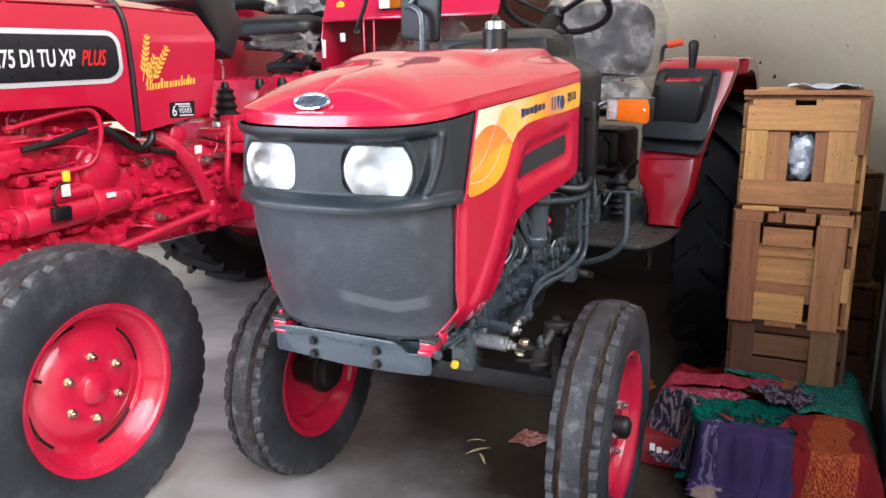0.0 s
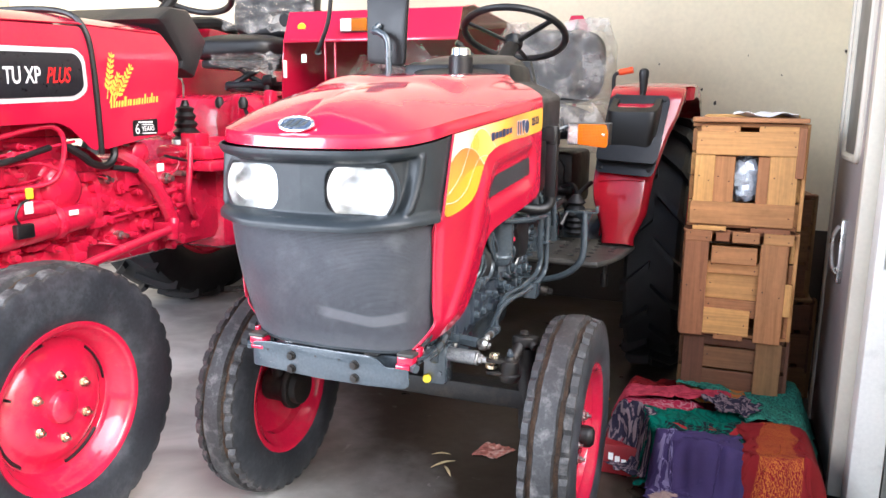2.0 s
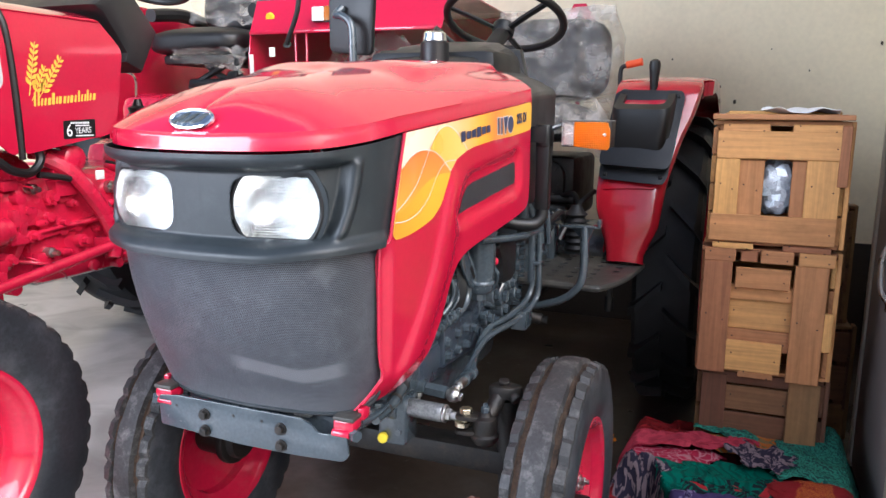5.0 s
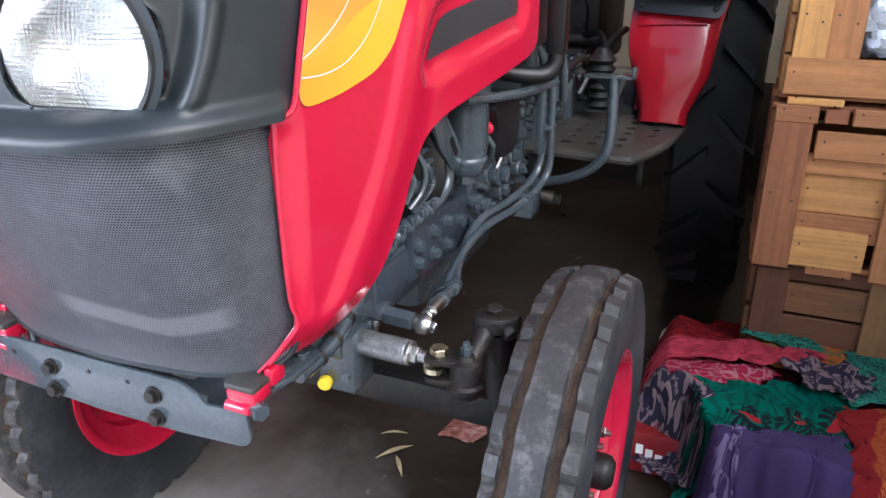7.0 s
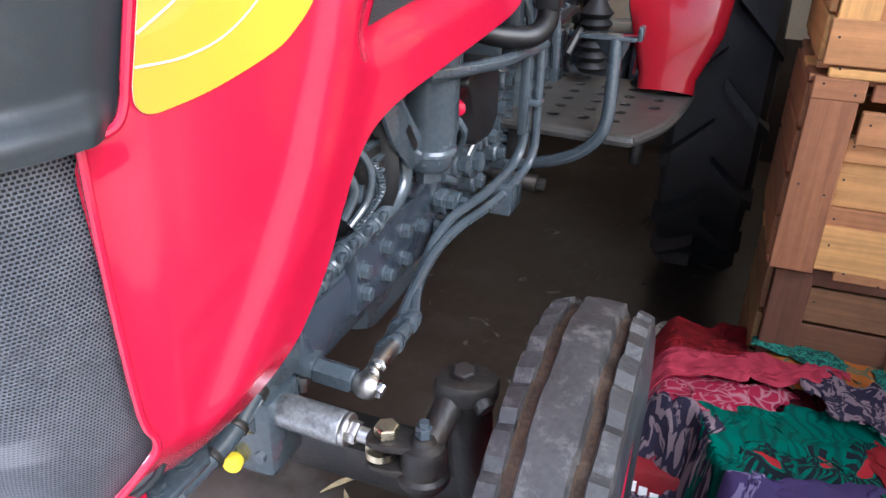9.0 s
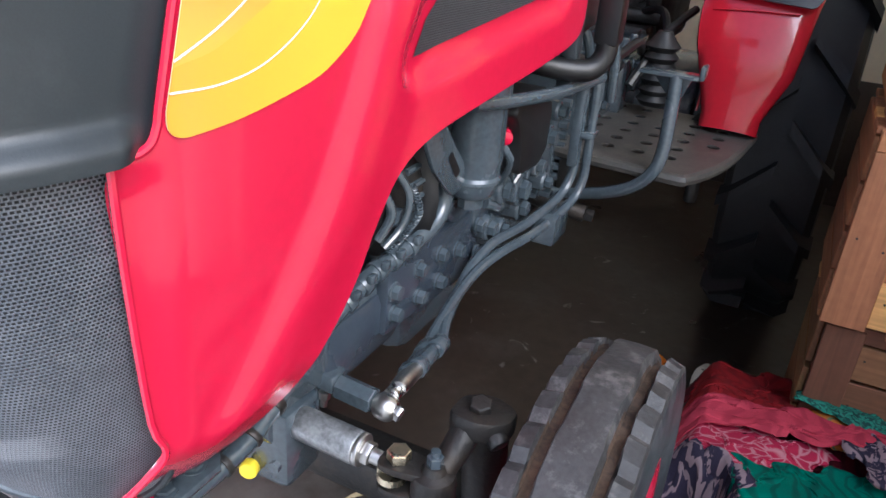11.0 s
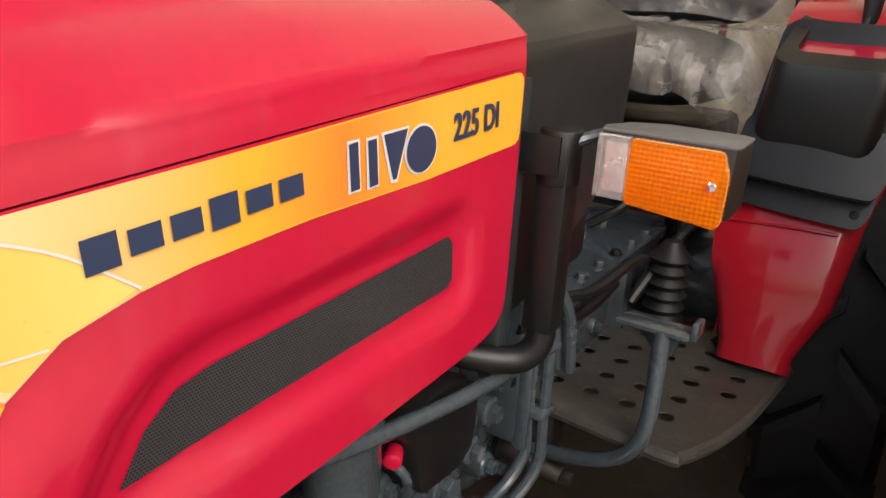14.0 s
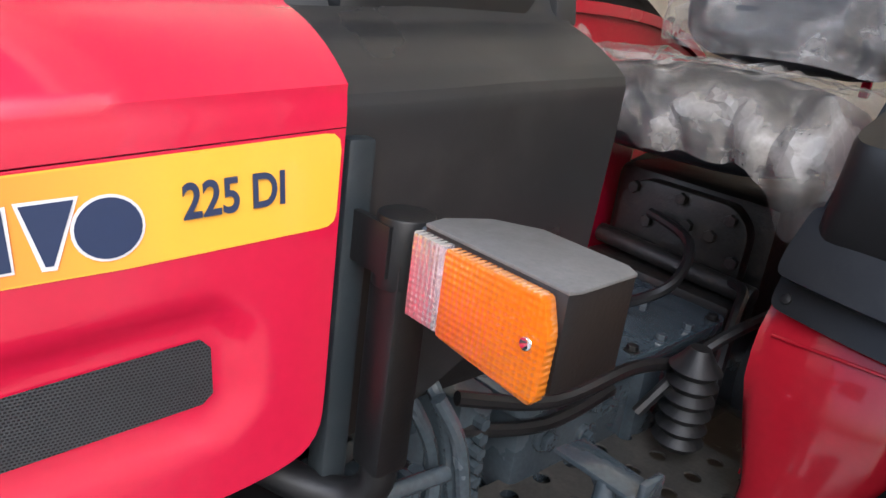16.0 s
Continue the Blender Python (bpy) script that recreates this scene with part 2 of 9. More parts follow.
def pale_marked(mt, pale, amount):
    """Pale marks on a sheet: a bent band that paints in a reflection behind the mesh, a patch near the upper corner and
    cloudy dust film, laid by its own measure.
    """
    nd, ln = mt.node_tree.nodes, mt.node_tree.links
    b = nd["Principled BSDF"]
    old = b.inputs["Base Color"].links[0].from_socket
    uv, se = nd.new("ShaderNodeUVMap"), nd.new("ShaderNodeSeparateXYZ")
    ln.new(uv.outputs[0], se.inputs[0])

    def calc(op, a, c):
        m = nd.new("ShaderNodeMath")
        m.operation = op
        for k, v in enumerate((a, c)):
            if isinstance(v, (int, float)):
                m.inputs[k].default_value = v
            else:
                ln.new(v, m.inputs[k])
        return m.outputs[0]

    def gate(v, lo, hi):
        g = nd.new("ShaderNodeMapRange")
        g.inputs["From Min"].default_value, g.inputs["From Max"].default_value = lo, hi
        ln.new(v, g.inputs["Value"])
        return g.outputs[0]

    nz = nd.new("ShaderNodeTexNoise")
    nz.inputs["Scale"].default_value, nz.inputs["Detail"].default_value = 4.5, 7
    ln.new(uv.outputs[0], nz.inputs["Vector"])
    u, v, n = se.outputs[0], se.outputs[1], nz.outputs["Fac"]
    bend = calc("ABSOLUTE", calc("SUBTRACT", u, 0.135), 0.0)
    line = calc("SUBTRACT", calc("SUBTRACT", v, calc("MULTIPLY", bend, 0.16)), 0.078)
    band = calc("MULTIPLY", gate(calc("ABSOLUTE", line, 0.0), 0.016, 0.010), calc("MULTIPLY", gate(u, 0.0, 0.03), gate(u, 0.225, 0.20)))
    patch = calc("MULTIPLY", gate(calc("ADD", calc("ABSOLUTE", calc("SUBTRACT", u, 0.205), 0.0), calc("ABSOLUTE", calc("SUBTRACT", v, 0.262), 0.0)), 0.030, 0.012), gate(n, 0.35, 0.55))
    cloud = calc("MULTIPLY", gate(n, 0.50, 0.75), 0.35)
    low = calc("MULTIPLY", gate(v, 0.05, 0.0), 0.6)
    total = calc("MULTIPLY", calc("MINIMUM", calc("ADD", calc("ADD", band, patch), calc("ADD", cloud, low)), 1.0), amount)
    mx = nd.new("ShaderNodeMix")
    mx.data_type = "RGBA"
    ln.new(total, mx.inputs[0])
    ln.new(old, mx.inputs[6])
    mx.inputs[7].default_value = (*pale, 1)
    ln.new(mx.outputs[2], b.inputs["Base Color"])
    return mt


def clear(name, colour, rough=0.05, ior=1.45, bump=0.0, scale=200.0, wave=False):
    """See-through glass or plastic, with moulded ribs if wanted."""
    mt = bpy.data.materials.new(name)
    mt.use_nodes = True
    nd, ln = mt.node_tree.nodes, mt.node_tree.links
    b = nd["Principled BSDF"]
    b.inputs["Base Color"].default_value = (*colour, 1)
    b.inputs["Roughness"].default_value = rough
    b.inputs["Transmission Weight"].default_value = 1.0
    b.inputs["IOR"].default_value = ior
    if bump:
        co = nd.new("ShaderNodeTexCoord")
        tx = nd.new("ShaderNodeTexWave" if wave else "ShaderNodeTexNoise")
        tx.inputs["Scale"].default_value = scale
        if wave:
            tx.bands_direction = "X"
        ln.new(co.outputs["Object"], tx.inputs["Vector"])
        bp = nd.new("ShaderNodeBump")
        bp.inputs["Strength"].default_value, bp.inputs["Distance"].default_value = bump, 0.003
        height = tx.outputs["Fac"]
        if wave:
            ty, ad = nd.new("ShaderNodeTexWave"), nd.new("ShaderNodeMath")
            ty.inputs["Scale"].default_value = scale
            ty.bands_direction = "Z"
            ln.new(co.outputs["Object"], ty.inputs["Vector"])
            ln.new(tx.outputs["Fac"], ad.inputs[0])
            ln.new(ty.outputs["Fac"], ad.inputs[1])
            height = ad.outputs[0]
        ln.new(height, bp.inputs["Height"])
        ln.new(bp.outputs[0], b.inputs["Normal"])
    return mt


def film_material(name="packing_film", low=0.10, high=0.46):
    """Thin crumpled packing film: mostly clear, with milky creases."""
    mt = bpy.data.materials.new(name)
    mt.use_nodes = True
    nd, ln = mt.node_tree.nodes, mt.node_tree.links
    b = nd["Principled BSDF"]
    b.inputs["Base Color"].default_value = (0.74, 0.70, 0.65, 1)
    b.inputs["Roughness"].default_value = 0.13
    tr = nd.new("ShaderNodeBsdfTransparent")
    tr.inputs[0].default_value = (0.93, 0.93, 0.92, 1)
    mx = nd.new("ShaderNodeMixShader")
    co = nd.new("ShaderNodeTexCoord")
    vo, vn = nd.new("ShaderNodeTexVoronoi"), nd.new("ShaderNodeTexNoise")
    vo.feature = "DISTANCE_TO_EDGE"
    vo.inputs["Scale"].default_value = 13.0
    vn.inputs["Scale"].default_value, vn.inputs["Detail"].default_value, vn.inputs["Roughness"].default_value = 7.0, 5, 0.55
    mv = nd.new("ShaderNodeVectorMath")
    mv.operation = "MULTIPLY_ADD"
    mv.inputs[1].default_value = (0.35, 0.35, 0.35)
    ln.new(vn.outputs["Color"], mv.inputs[0])
    ln.new(co.outputs["Object"], mv.inputs[2])
    ln.new(co.outputs["Object"], vn.inputs["Vector"])
    ln.new(mv.outputs[0], vo.inputs["Vector"])
    mr, m2 = nd.new("ShaderNodeMapRange"), nd.new("ShaderNodeMapRange")
    mr.inputs["From Min"].default_value, mr.inputs["From Max"].default_value = 0.09, 0.0
    mr.inputs["To Min"].default_value, mr.inputs["To Max"].default_value = 0.0, 0.06
    ln.new(vo.outputs["Distance"], mr.inputs["Value"])
    m2.inputs["From Min"].default_value, m2.inputs["From Max"].default_value = 0.44, 0.60
    m2.inputs["To Min"].default_value, m2.inputs["To Max"].default_value = low, high
    ln.new(vn.outputs["Fac"], m2.inputs["Value"])
    add = nd.new("ShaderNodeMath")
    add.operation = "ADD"
    ln.new(mr.outputs[0], add.inputs[0])
    ln.new(m2.outputs[0], add.inputs[1])
    ln.new(add.outputs[0], mx.inputs[0])
    ln.new(tr.outputs[0], mx.inputs[1])
    ln.new(b.outputs[0], mx.inputs[2])
    bp = nd.new("ShaderNodeBump")
    bp.inputs["Strength"].default_value, bp.inputs["Distance"].default_value = 0.35, 0.02
    ln.new(vn.outputs["Fac"], bp.inputs["Height"])
    ln.new(bp.outputs[0], b.inputs["Normal"])
    ln.new(mx.outputs[0], nd["Material Output"].inputs["Surface"])
    return mt


def wood_material(name, colour, spread=0.34, grain=1.0, blue=0.0):
    """Rough sawn packing-case wood: long grain, knots and a tone of its own for each board."""
    mt = material(name, colour, 0.72, var=0.1, scale=5, fine=60, bump=0.25, spread=spread)
    nd, ln = mt.node_tree.nodes, mt.node_tree.links
    b = nd["Principled BSDF"]
    old = b.inputs["Base Color"].links[0].from_socket
    uv = nd.new("ShaderNodeUVMap")
    info = nd.new("ShaderNodeObjectInfo")
    mp = nd.new("ShaderNodeMapping")
    mp.inputs["Scale"].default_value = (3.0, 60.0 * grain, 1.0)
    off = nd.new("ShaderNodeVectorMath")
    off.operation = "SCALE"
    off.inputs[0].default_value = (17.0, 31.0, 0.0)
    ln.new(info.outputs["Random"], off.inputs["Scale"])
    ln.new(off.outputs[0], mp.inputs["Location"])
    ln.new(uv.outputs[0], mp.inputs["Vector"])
    ns = nd.new("ShaderNodeTexNoise")
    ns.inputs["Scale"].default_value, ns.inputs["Detail"].default_value, ns.inputs["Distortion"].default_value = 1.0, 7, 1.4
    ln.new(mp.outputs[0], ns.inputs["Vector"])
    mr = nd.new("ShaderNodeMapRange")
    mr.inputs["From Min"].default_value, mr.inputs["From Max"].default_value = 0.3, 0.7
    mr.inputs["To Min"].default_value, mr.inputs["To Max"].default_value = 0.74, 1.12
    ln.new(ns.outputs["Fac"], mr.inputs["Value"])
    mx = nd.new("ShaderNodeMix")
    mx.data_type, mx.blend_type = "RGBA", "MULTIPLY"
    mx.inputs[0].default_value = 1.0
    ln.new(old, mx.inputs[6])
    ln.new(mr.outputs[0], mx.inputs[7])
    hs = nd.new("ShaderNodeHueSaturation")
    sh = nd.new("ShaderNodeMapRange")
    sh.inputs["To Min"].default_value, sh.inputs["To Max"].default_value = 0.480, 0.515
    ln.new(info.outputs["Random"], sh.inputs["Value"])
    ln.new(sh.outputs[0], hs.inputs["Hue"])
    ln.new(mx.outputs[2], hs.inputs["Color"])
    ln.new(hs.outputs[0], b.inputs["Base Color"])
    return mt


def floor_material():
    """Cement: dark oily brown, uneven, with pale scuffs; a paler grey towards the front left paints in the daylight
    there.
    """
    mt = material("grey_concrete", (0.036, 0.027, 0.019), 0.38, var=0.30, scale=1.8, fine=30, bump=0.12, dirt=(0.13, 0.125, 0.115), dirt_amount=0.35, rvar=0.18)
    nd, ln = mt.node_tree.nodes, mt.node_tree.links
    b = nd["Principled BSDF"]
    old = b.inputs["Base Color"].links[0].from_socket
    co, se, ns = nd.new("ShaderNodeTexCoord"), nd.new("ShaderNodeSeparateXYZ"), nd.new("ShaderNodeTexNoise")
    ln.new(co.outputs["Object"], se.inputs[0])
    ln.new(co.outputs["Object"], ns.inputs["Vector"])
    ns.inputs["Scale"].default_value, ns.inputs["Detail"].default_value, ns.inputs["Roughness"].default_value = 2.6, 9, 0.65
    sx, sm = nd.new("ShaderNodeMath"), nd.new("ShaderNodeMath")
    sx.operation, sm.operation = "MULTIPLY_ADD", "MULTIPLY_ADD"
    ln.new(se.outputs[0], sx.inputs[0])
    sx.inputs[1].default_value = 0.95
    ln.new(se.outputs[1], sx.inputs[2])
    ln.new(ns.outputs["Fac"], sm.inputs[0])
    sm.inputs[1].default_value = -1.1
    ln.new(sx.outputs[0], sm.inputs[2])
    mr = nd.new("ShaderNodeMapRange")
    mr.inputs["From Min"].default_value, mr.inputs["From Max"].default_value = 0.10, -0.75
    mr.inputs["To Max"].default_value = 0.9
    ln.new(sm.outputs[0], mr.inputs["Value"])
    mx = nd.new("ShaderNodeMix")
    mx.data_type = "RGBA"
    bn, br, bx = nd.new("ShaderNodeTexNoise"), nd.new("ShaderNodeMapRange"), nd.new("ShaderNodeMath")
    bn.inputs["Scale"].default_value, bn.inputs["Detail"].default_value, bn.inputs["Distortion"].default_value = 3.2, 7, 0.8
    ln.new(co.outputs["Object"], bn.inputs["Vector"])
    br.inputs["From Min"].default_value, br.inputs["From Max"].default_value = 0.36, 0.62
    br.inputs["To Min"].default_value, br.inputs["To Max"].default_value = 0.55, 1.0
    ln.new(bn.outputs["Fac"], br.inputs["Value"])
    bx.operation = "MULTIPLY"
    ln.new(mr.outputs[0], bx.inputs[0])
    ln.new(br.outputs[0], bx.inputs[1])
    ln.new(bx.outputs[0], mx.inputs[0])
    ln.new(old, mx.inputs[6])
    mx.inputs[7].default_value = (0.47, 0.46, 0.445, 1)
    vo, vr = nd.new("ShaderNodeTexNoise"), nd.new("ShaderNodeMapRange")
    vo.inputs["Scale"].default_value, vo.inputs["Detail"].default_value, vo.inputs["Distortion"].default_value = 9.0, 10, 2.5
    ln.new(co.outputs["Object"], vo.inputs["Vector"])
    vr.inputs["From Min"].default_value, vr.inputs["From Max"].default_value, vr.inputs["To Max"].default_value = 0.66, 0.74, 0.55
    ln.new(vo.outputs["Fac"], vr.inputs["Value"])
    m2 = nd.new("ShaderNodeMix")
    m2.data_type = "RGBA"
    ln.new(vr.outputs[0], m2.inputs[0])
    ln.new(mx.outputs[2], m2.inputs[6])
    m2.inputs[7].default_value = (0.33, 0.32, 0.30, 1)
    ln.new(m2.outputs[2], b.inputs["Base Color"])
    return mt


RED = material("red_paint", (0.50, 0.007, 0.040), 0.22, var=0.05, scale=3, bump=0.015, coat=1.0, rvar=0.06)
RED_SHEET = material("red_sheet_paint", (0.47, 0.011, 0.025), 0.26, var=0.06, scale=3, bump=0.02, coat=0.8, rvar=0.06)
RED_CAST = material("red_painted_casting", (0.54, 0.010, 0.045), 0.24, var=0.12, scale=9, fine=120, bump=0.3, coat=0.4, dirt=(0.06, 0.03, 0.03), dirt_amount=0.35)
RED_RIM = material("red_rim_paint", (0.54, 0.011, 0.048), 0.14, var=0.08, scale=7, bump=0.04, coat=0.5, dirt=(0.30, 0.16, 0.14), dirt_amount=0.25)
MASK = material("dark_moulded_plastic", (0.017, 0.0225, 0.0265), 0.42, var=0.12, scale=9, fine=700, bump=0.08, dirt=(0.12, 0.130, 0.13), dirt_amount=0.12)
COWL = material("grained_grey_plastic", (0.0165, 0.017, 0.018), 0.36, var=0.1, scale=6, fine=900, bump=0.12, dirt=(0.16, 0.15, 0.14), dirt_amount=0.10)
DUST_STEEL = material("dusty_footplate", (0.042, 0.040, 0.036), 0.5, var=0.3, scale=10, fine=160, bump=0.2, dirt=(0.13, 0.115, 0.095), dirt_amount=0.5)
DUSTY = material("dust_on_black", (0.115, 0.115, 0.113), 0.55, var=0.12, scale=25, fine=300, bump=0.1, dirt=(0.22, 0.22, 0.22), dirt_amount=0.3)
BLACK = material("black_plastic", (0.0065, 0.0065, 0.007), 0.45, var=0.15, fine=300, bump=0.1)
GRILLE = holes(material("grille_mesh", (0.124, 0.136, 0.160), 0.38, 0.3, var=0.15, scale=6, bump=0.0, dirt=(0.30, 0.31, 0.34), dirt_amount=0.5), 0.0032, 0.26, (0.016, 0.017, 0.019))
pale_marked(GRILLE, (0.30, 0.31, 0.33), 0.42)
SLOT = holes(material("side_slot_mesh", (0.055, 0.058, 0.063), 0.5, 0.2, var=0.1, scale=7, bump=0.0), 0.0026, 0.27, (0.006, 0.006, 0.007))
RUBBER_NEW = material("clean_black_rubber", (0.0075, 0.0075, 0.008), 0.6, var=0.25, scale=6, fine=120, bump=0.3, dirt=(0.035, 0.033, 0.03), dirt_amount=0.3)
RUBBER_SIDE = material("tyre_sidewall", (0.026, 0.030, 0.036), 0.42, var=0.3, scale=5, fine=90, bump=0.2, dirt=(0.13, 0.14, 0.155), dirt_amount=0.6)
STEEL_DARK = material("dark_blue_grey_paint", (0.030, 0.040, 0.054), 0.24, var=0.2, scale=9, fine=160, bump=0.12, coat=0.5, dirt=(0.12, 0.115, 0.11), dirt_amount=0.12)
STEEL = material("blue_grey_paint", (0.049, 0.064, 0.076), 0.20, var=0.2, scale=9, fine=160, bump=0.12, coat=0.6, dirt=(0.16, 0.155, 0.15), dirt_amount=0.14)
DARKSTEEL = material("grimy_casting", (0.013, 0.012, 0.011), 0.5, 0.2, var=0.3, scale=14, fine=150, bump=0.5, dirt=(0.075, 0.052, 0.034), dirt_amount=0.45)
ZINC = material("bare_steel", (0.55, 0.54, 0.52), 0.32, 1.0, var=0.15, scale=20, fine=200, bump=0.1, dirt=(0.20, 0.14, 0.08), dirt_amount=0.3)
BRASS = material("yellow_zinc", (0.78, 0.69, 0.50), 0.3, 1.0, var=0.2, scale=20, bump=0.1)
CHROME = material("chrome", (0.82, 0.82, 0.82), 0.08, 1.0, var=0.03, bump=0.0, rvar=0.03)
YELLOW_CAP = material("yellow_plastic", (0.80, 0.62, 0.03), 0.4, var=0.08, bump=0.05)
LENS = clear("lamp_glass", (0.98, 0.99, 0.99), 0.02, 1.30, 0.55, 75.0, True)
SATIN = material("bright_reflector", (0.86, 0.87, 0.86), 0.24, 1.0, var=0.06, scale=30, fine=120, bump=0.05, rvar=0.1)
TREAD = material("worn_dusty_tread", (0.028, 0.028, 0.029), 0.6, var=0.4, scale=16, fine=160, bump=0.4, dirt=(0.23, 0.22, 0.21), dirt_amount=0.65)
RUST = material("rusty_dirt", (0.060, 0.036, 0.022), 0.9, var=0.5, scale=25, fine=200, bump=0.5, dirt=(0.03, 0.028, 0.026), dirt_amount=0.7)
LENS_SMALL = clear("clear_lens", (0.84, 0.82, 0.82), 0.12, 1.28, 0.20, 75.0, True)
AMBER = clear("amber_lens", (0.86, 0.25, 0.002), 0.10, 1.28, 0.24, 75.0, True)
for mt, k in ((AMBER, 0.6), (LENS_SMALL, 0.85)):
    mt.node_tree.nodes["Principled BSDF"].inputs["Transmission Weight"].default_value = k
FILM = film_material()
FILM_THIN = film_material("thin_film", 0.09, 0.36)
SEAT = material("black_seat_vinyl", (0.008, 0.008, 0.009), 0.45, var=0.15, fine=400, bump=0.2)
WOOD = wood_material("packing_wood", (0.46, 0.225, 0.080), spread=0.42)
# darker copy of the wood: shade low down and behind the stack, put into colour
WOOD_SHADED = wood_material("shaded_packing_wood", (0.19, 0.092, 0.040), spread=0.4)
WALL = material("cream_wall_paint", (0.76, 0.68, 0.50), 0.75, var=0.05, scale=2.2, fine=45, bump=0.2, dirt=(0.50, 0.44, 0.33), dirt_amount=0.25)
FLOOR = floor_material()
DOOR = material("grey_brown_door", (0.34, 0.30, 0.285), 0.4, var=0.06, scale=3, bump=0.08)
CREAM = material("cream_gloss_paint", (0.66, 0.61, 0.50), 0.35, var=0.05, scale=4, bump=0.06, dirt=(0.4, 0.36, 0.3), dirt_amount=0.2)
WHITE = material("white_coated_metal", (0.80, 0.80, 0.78), 0.35, var=0.04, scale=4, bump=0.04, dirt=(0.45, 0.42, 0.38), dirt_amount=0.2)
ALU = material("aluminium_section", (0.62, 0.65, 0.68), 0.38, 0.7, var=0.08, scale=8, bump=0.05)
JAMB = material("white_gloss_paint", (0.78, 0.77, 0.72), 0.4, var=0.06, scale=4, bump=0.06, dirt=(0.28, 0.25, 0.2), dirt_amount=0.4)
PAPER = material("white_paper", (0.80, 0.80, 0.79), 0.7, var=0.05, scale=10, bump=0.15)
GROUND = material("outdoor_concrete", (0.36, 0.34, 0.31), 0.8, var=0.15, scale=1.2, fine=20, bump=0.3)
CEIL = material("white_ceiling", (0.70, 0.68, 0.63), 0.8, var=0.04, scale=2, bump=0.1)
NAVY = material("navy_print", (0.022, 0.035, 0.085), 0.4, var=0.05, bump=0.0)
SILVER_PRINT = material("silver_print", (0.62, 0.62, 0.64), 0.4, var=0.05, bump=0.0)
GOLD_PRINT = material("gold_print", (0.85, 0.52, 0.06), 0.4, var=0.06, bump=0.0)
WHITE_PRINT = material("white_print", (0.82, 0.82, 0.82), 0.4, var=0.03, bump=0.0)
RED_PRINT = material("red_print", (0.70, 0.02, 0.02), 0.4, var=0.03, bump=0.0)
ORANGE = material("orange_grip", (0.80, 0.10, 0.02), 0.45, var=0.05, bump=0.05)


# ---- the garage: open to the front, where the walk begins ----
X0, X1, Y0, Y1, H = -4.4, 1.36, 0.88, 2.95, 4.2
bm = bm_new()
add_grid(bm, lambda u, v: (-60 + 120 * u, -90 + 150 * v, 0.0), 40, 50)
tagged(part("ground", bm, GROUND), "pale outdoor concrete yard", "ground", kind="structure")
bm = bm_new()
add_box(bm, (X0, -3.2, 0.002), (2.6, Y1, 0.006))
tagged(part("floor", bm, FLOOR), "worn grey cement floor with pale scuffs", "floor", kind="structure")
# the low right-hand wall is unseen, added to shade the crates and cloths
for name, lo, hi in (("wall_back", (X0 - 0.2, Y1, 0), (X1 + 0.2, Y1 + 0.2, H)), ("wall_side", (X0 - 0.2, Y0, 0), (X0, Y1, H)), ("wall_side", (X1, 1.1, 0), (X1 + 0.2, Y1, H)), ("wall_front", (X1 + 0.02, 0.90, 0), (3.6, 1.1, 3.6)), ("wall_parapet", (1.62, -1.0, 0), (1.80, 0.898, 1.3)), ("wall_lintel", (X0 - 0.2, Y0, 3.9), (X1, Y0 + 0.2, 4.6))):
    bm = bm_new()
    add_box(bm, lo, hi)
    tagged(part(name, bm, WALL, smooth=False), "cream painted plaster wall with small marks", "wall", kind="structure")
bm = bm_new()
add_box(bm, (X0 - 0.2, Y0 + 0.2, H), (X1 + 0.2, Y1 + 0.2, H + 0.15))
tagged(part("ceiling", bm, CEIL, smooth=False), "plain white ceiling slab", "ceiling", kind="structure")
# dark strip painted in for the shade at the foot of the back wall
bm = bm_new()
add_box(bm, (X0, Y1 - 0.008, 0.006), (X1, Y1, 0.50), 0.002)
tagged(part("baseboard", bm, material("dark_brown_shade_strip", (0.035, 0.026, 0.020), 0.6, var=0.25, scale=4, bump=0.15)), "dark brown strip low on the back wall, standing in for shade", "baseboard", kind="structure")


# ---- the compact tractor: axis along y, nose towards -y, middle at x = 0 ----
def table(pairs):
    xs, ys = [p[0] for p in pairs], [p[1] for p in pairs]
    return lambda v: float(np.interp(v, xs, ys))


def step01(a, b, v):
    t = min(max((v - a) / (b - a), 0.0), 1.0)
    return t * t * (3 - 2 * t)


NOSE = smooth_line([(0, -0.118, 0), (0.075, -0.113, 0), (0.145, -0.100, 0), (0.203, -0.066, 0), (0.235, -0.008, 0), (0.247, 0.06, 0), (0.252, 0.12, 0),
                    (0.262, 0.25, 0), (0.275, 0.45, 0), (0.292, 0.738, 0)], 10)
RUN = [0.0]
for a, b in zip(NOSE, NOSE[1:]):
    RUN.append(RUN[-1] + (b - a).length)


def plan(s):
    """The bonnet's outline in plan: s metres from the middle of the nose, to either side; place and outward normal."""
    k = abs(s)
    x = float(np.interp(k, RUN, [p.x for p in NOSE]))
    y = float(np.interp(k, RUN, [p.y for p in NOSE]))
    x2, y2 = float(np.interp(k + 0.004, RUN, [p.x for p in NOSE])), float(np.interp(k + 0.004, RUN, [p.y for p in NOSE]))
    d = Vector((x2 - x, y2 - y))
    d = d.normalized() if d.length > 1e-6 else Vector((0, 1))
    sg = 1 if s >= 0 else -1
    return sg * x, y, sg * d.y, -d.x


S_OF_Y = lambda y: float(np.interp(y, [p.y for p in NOSE], RUN))
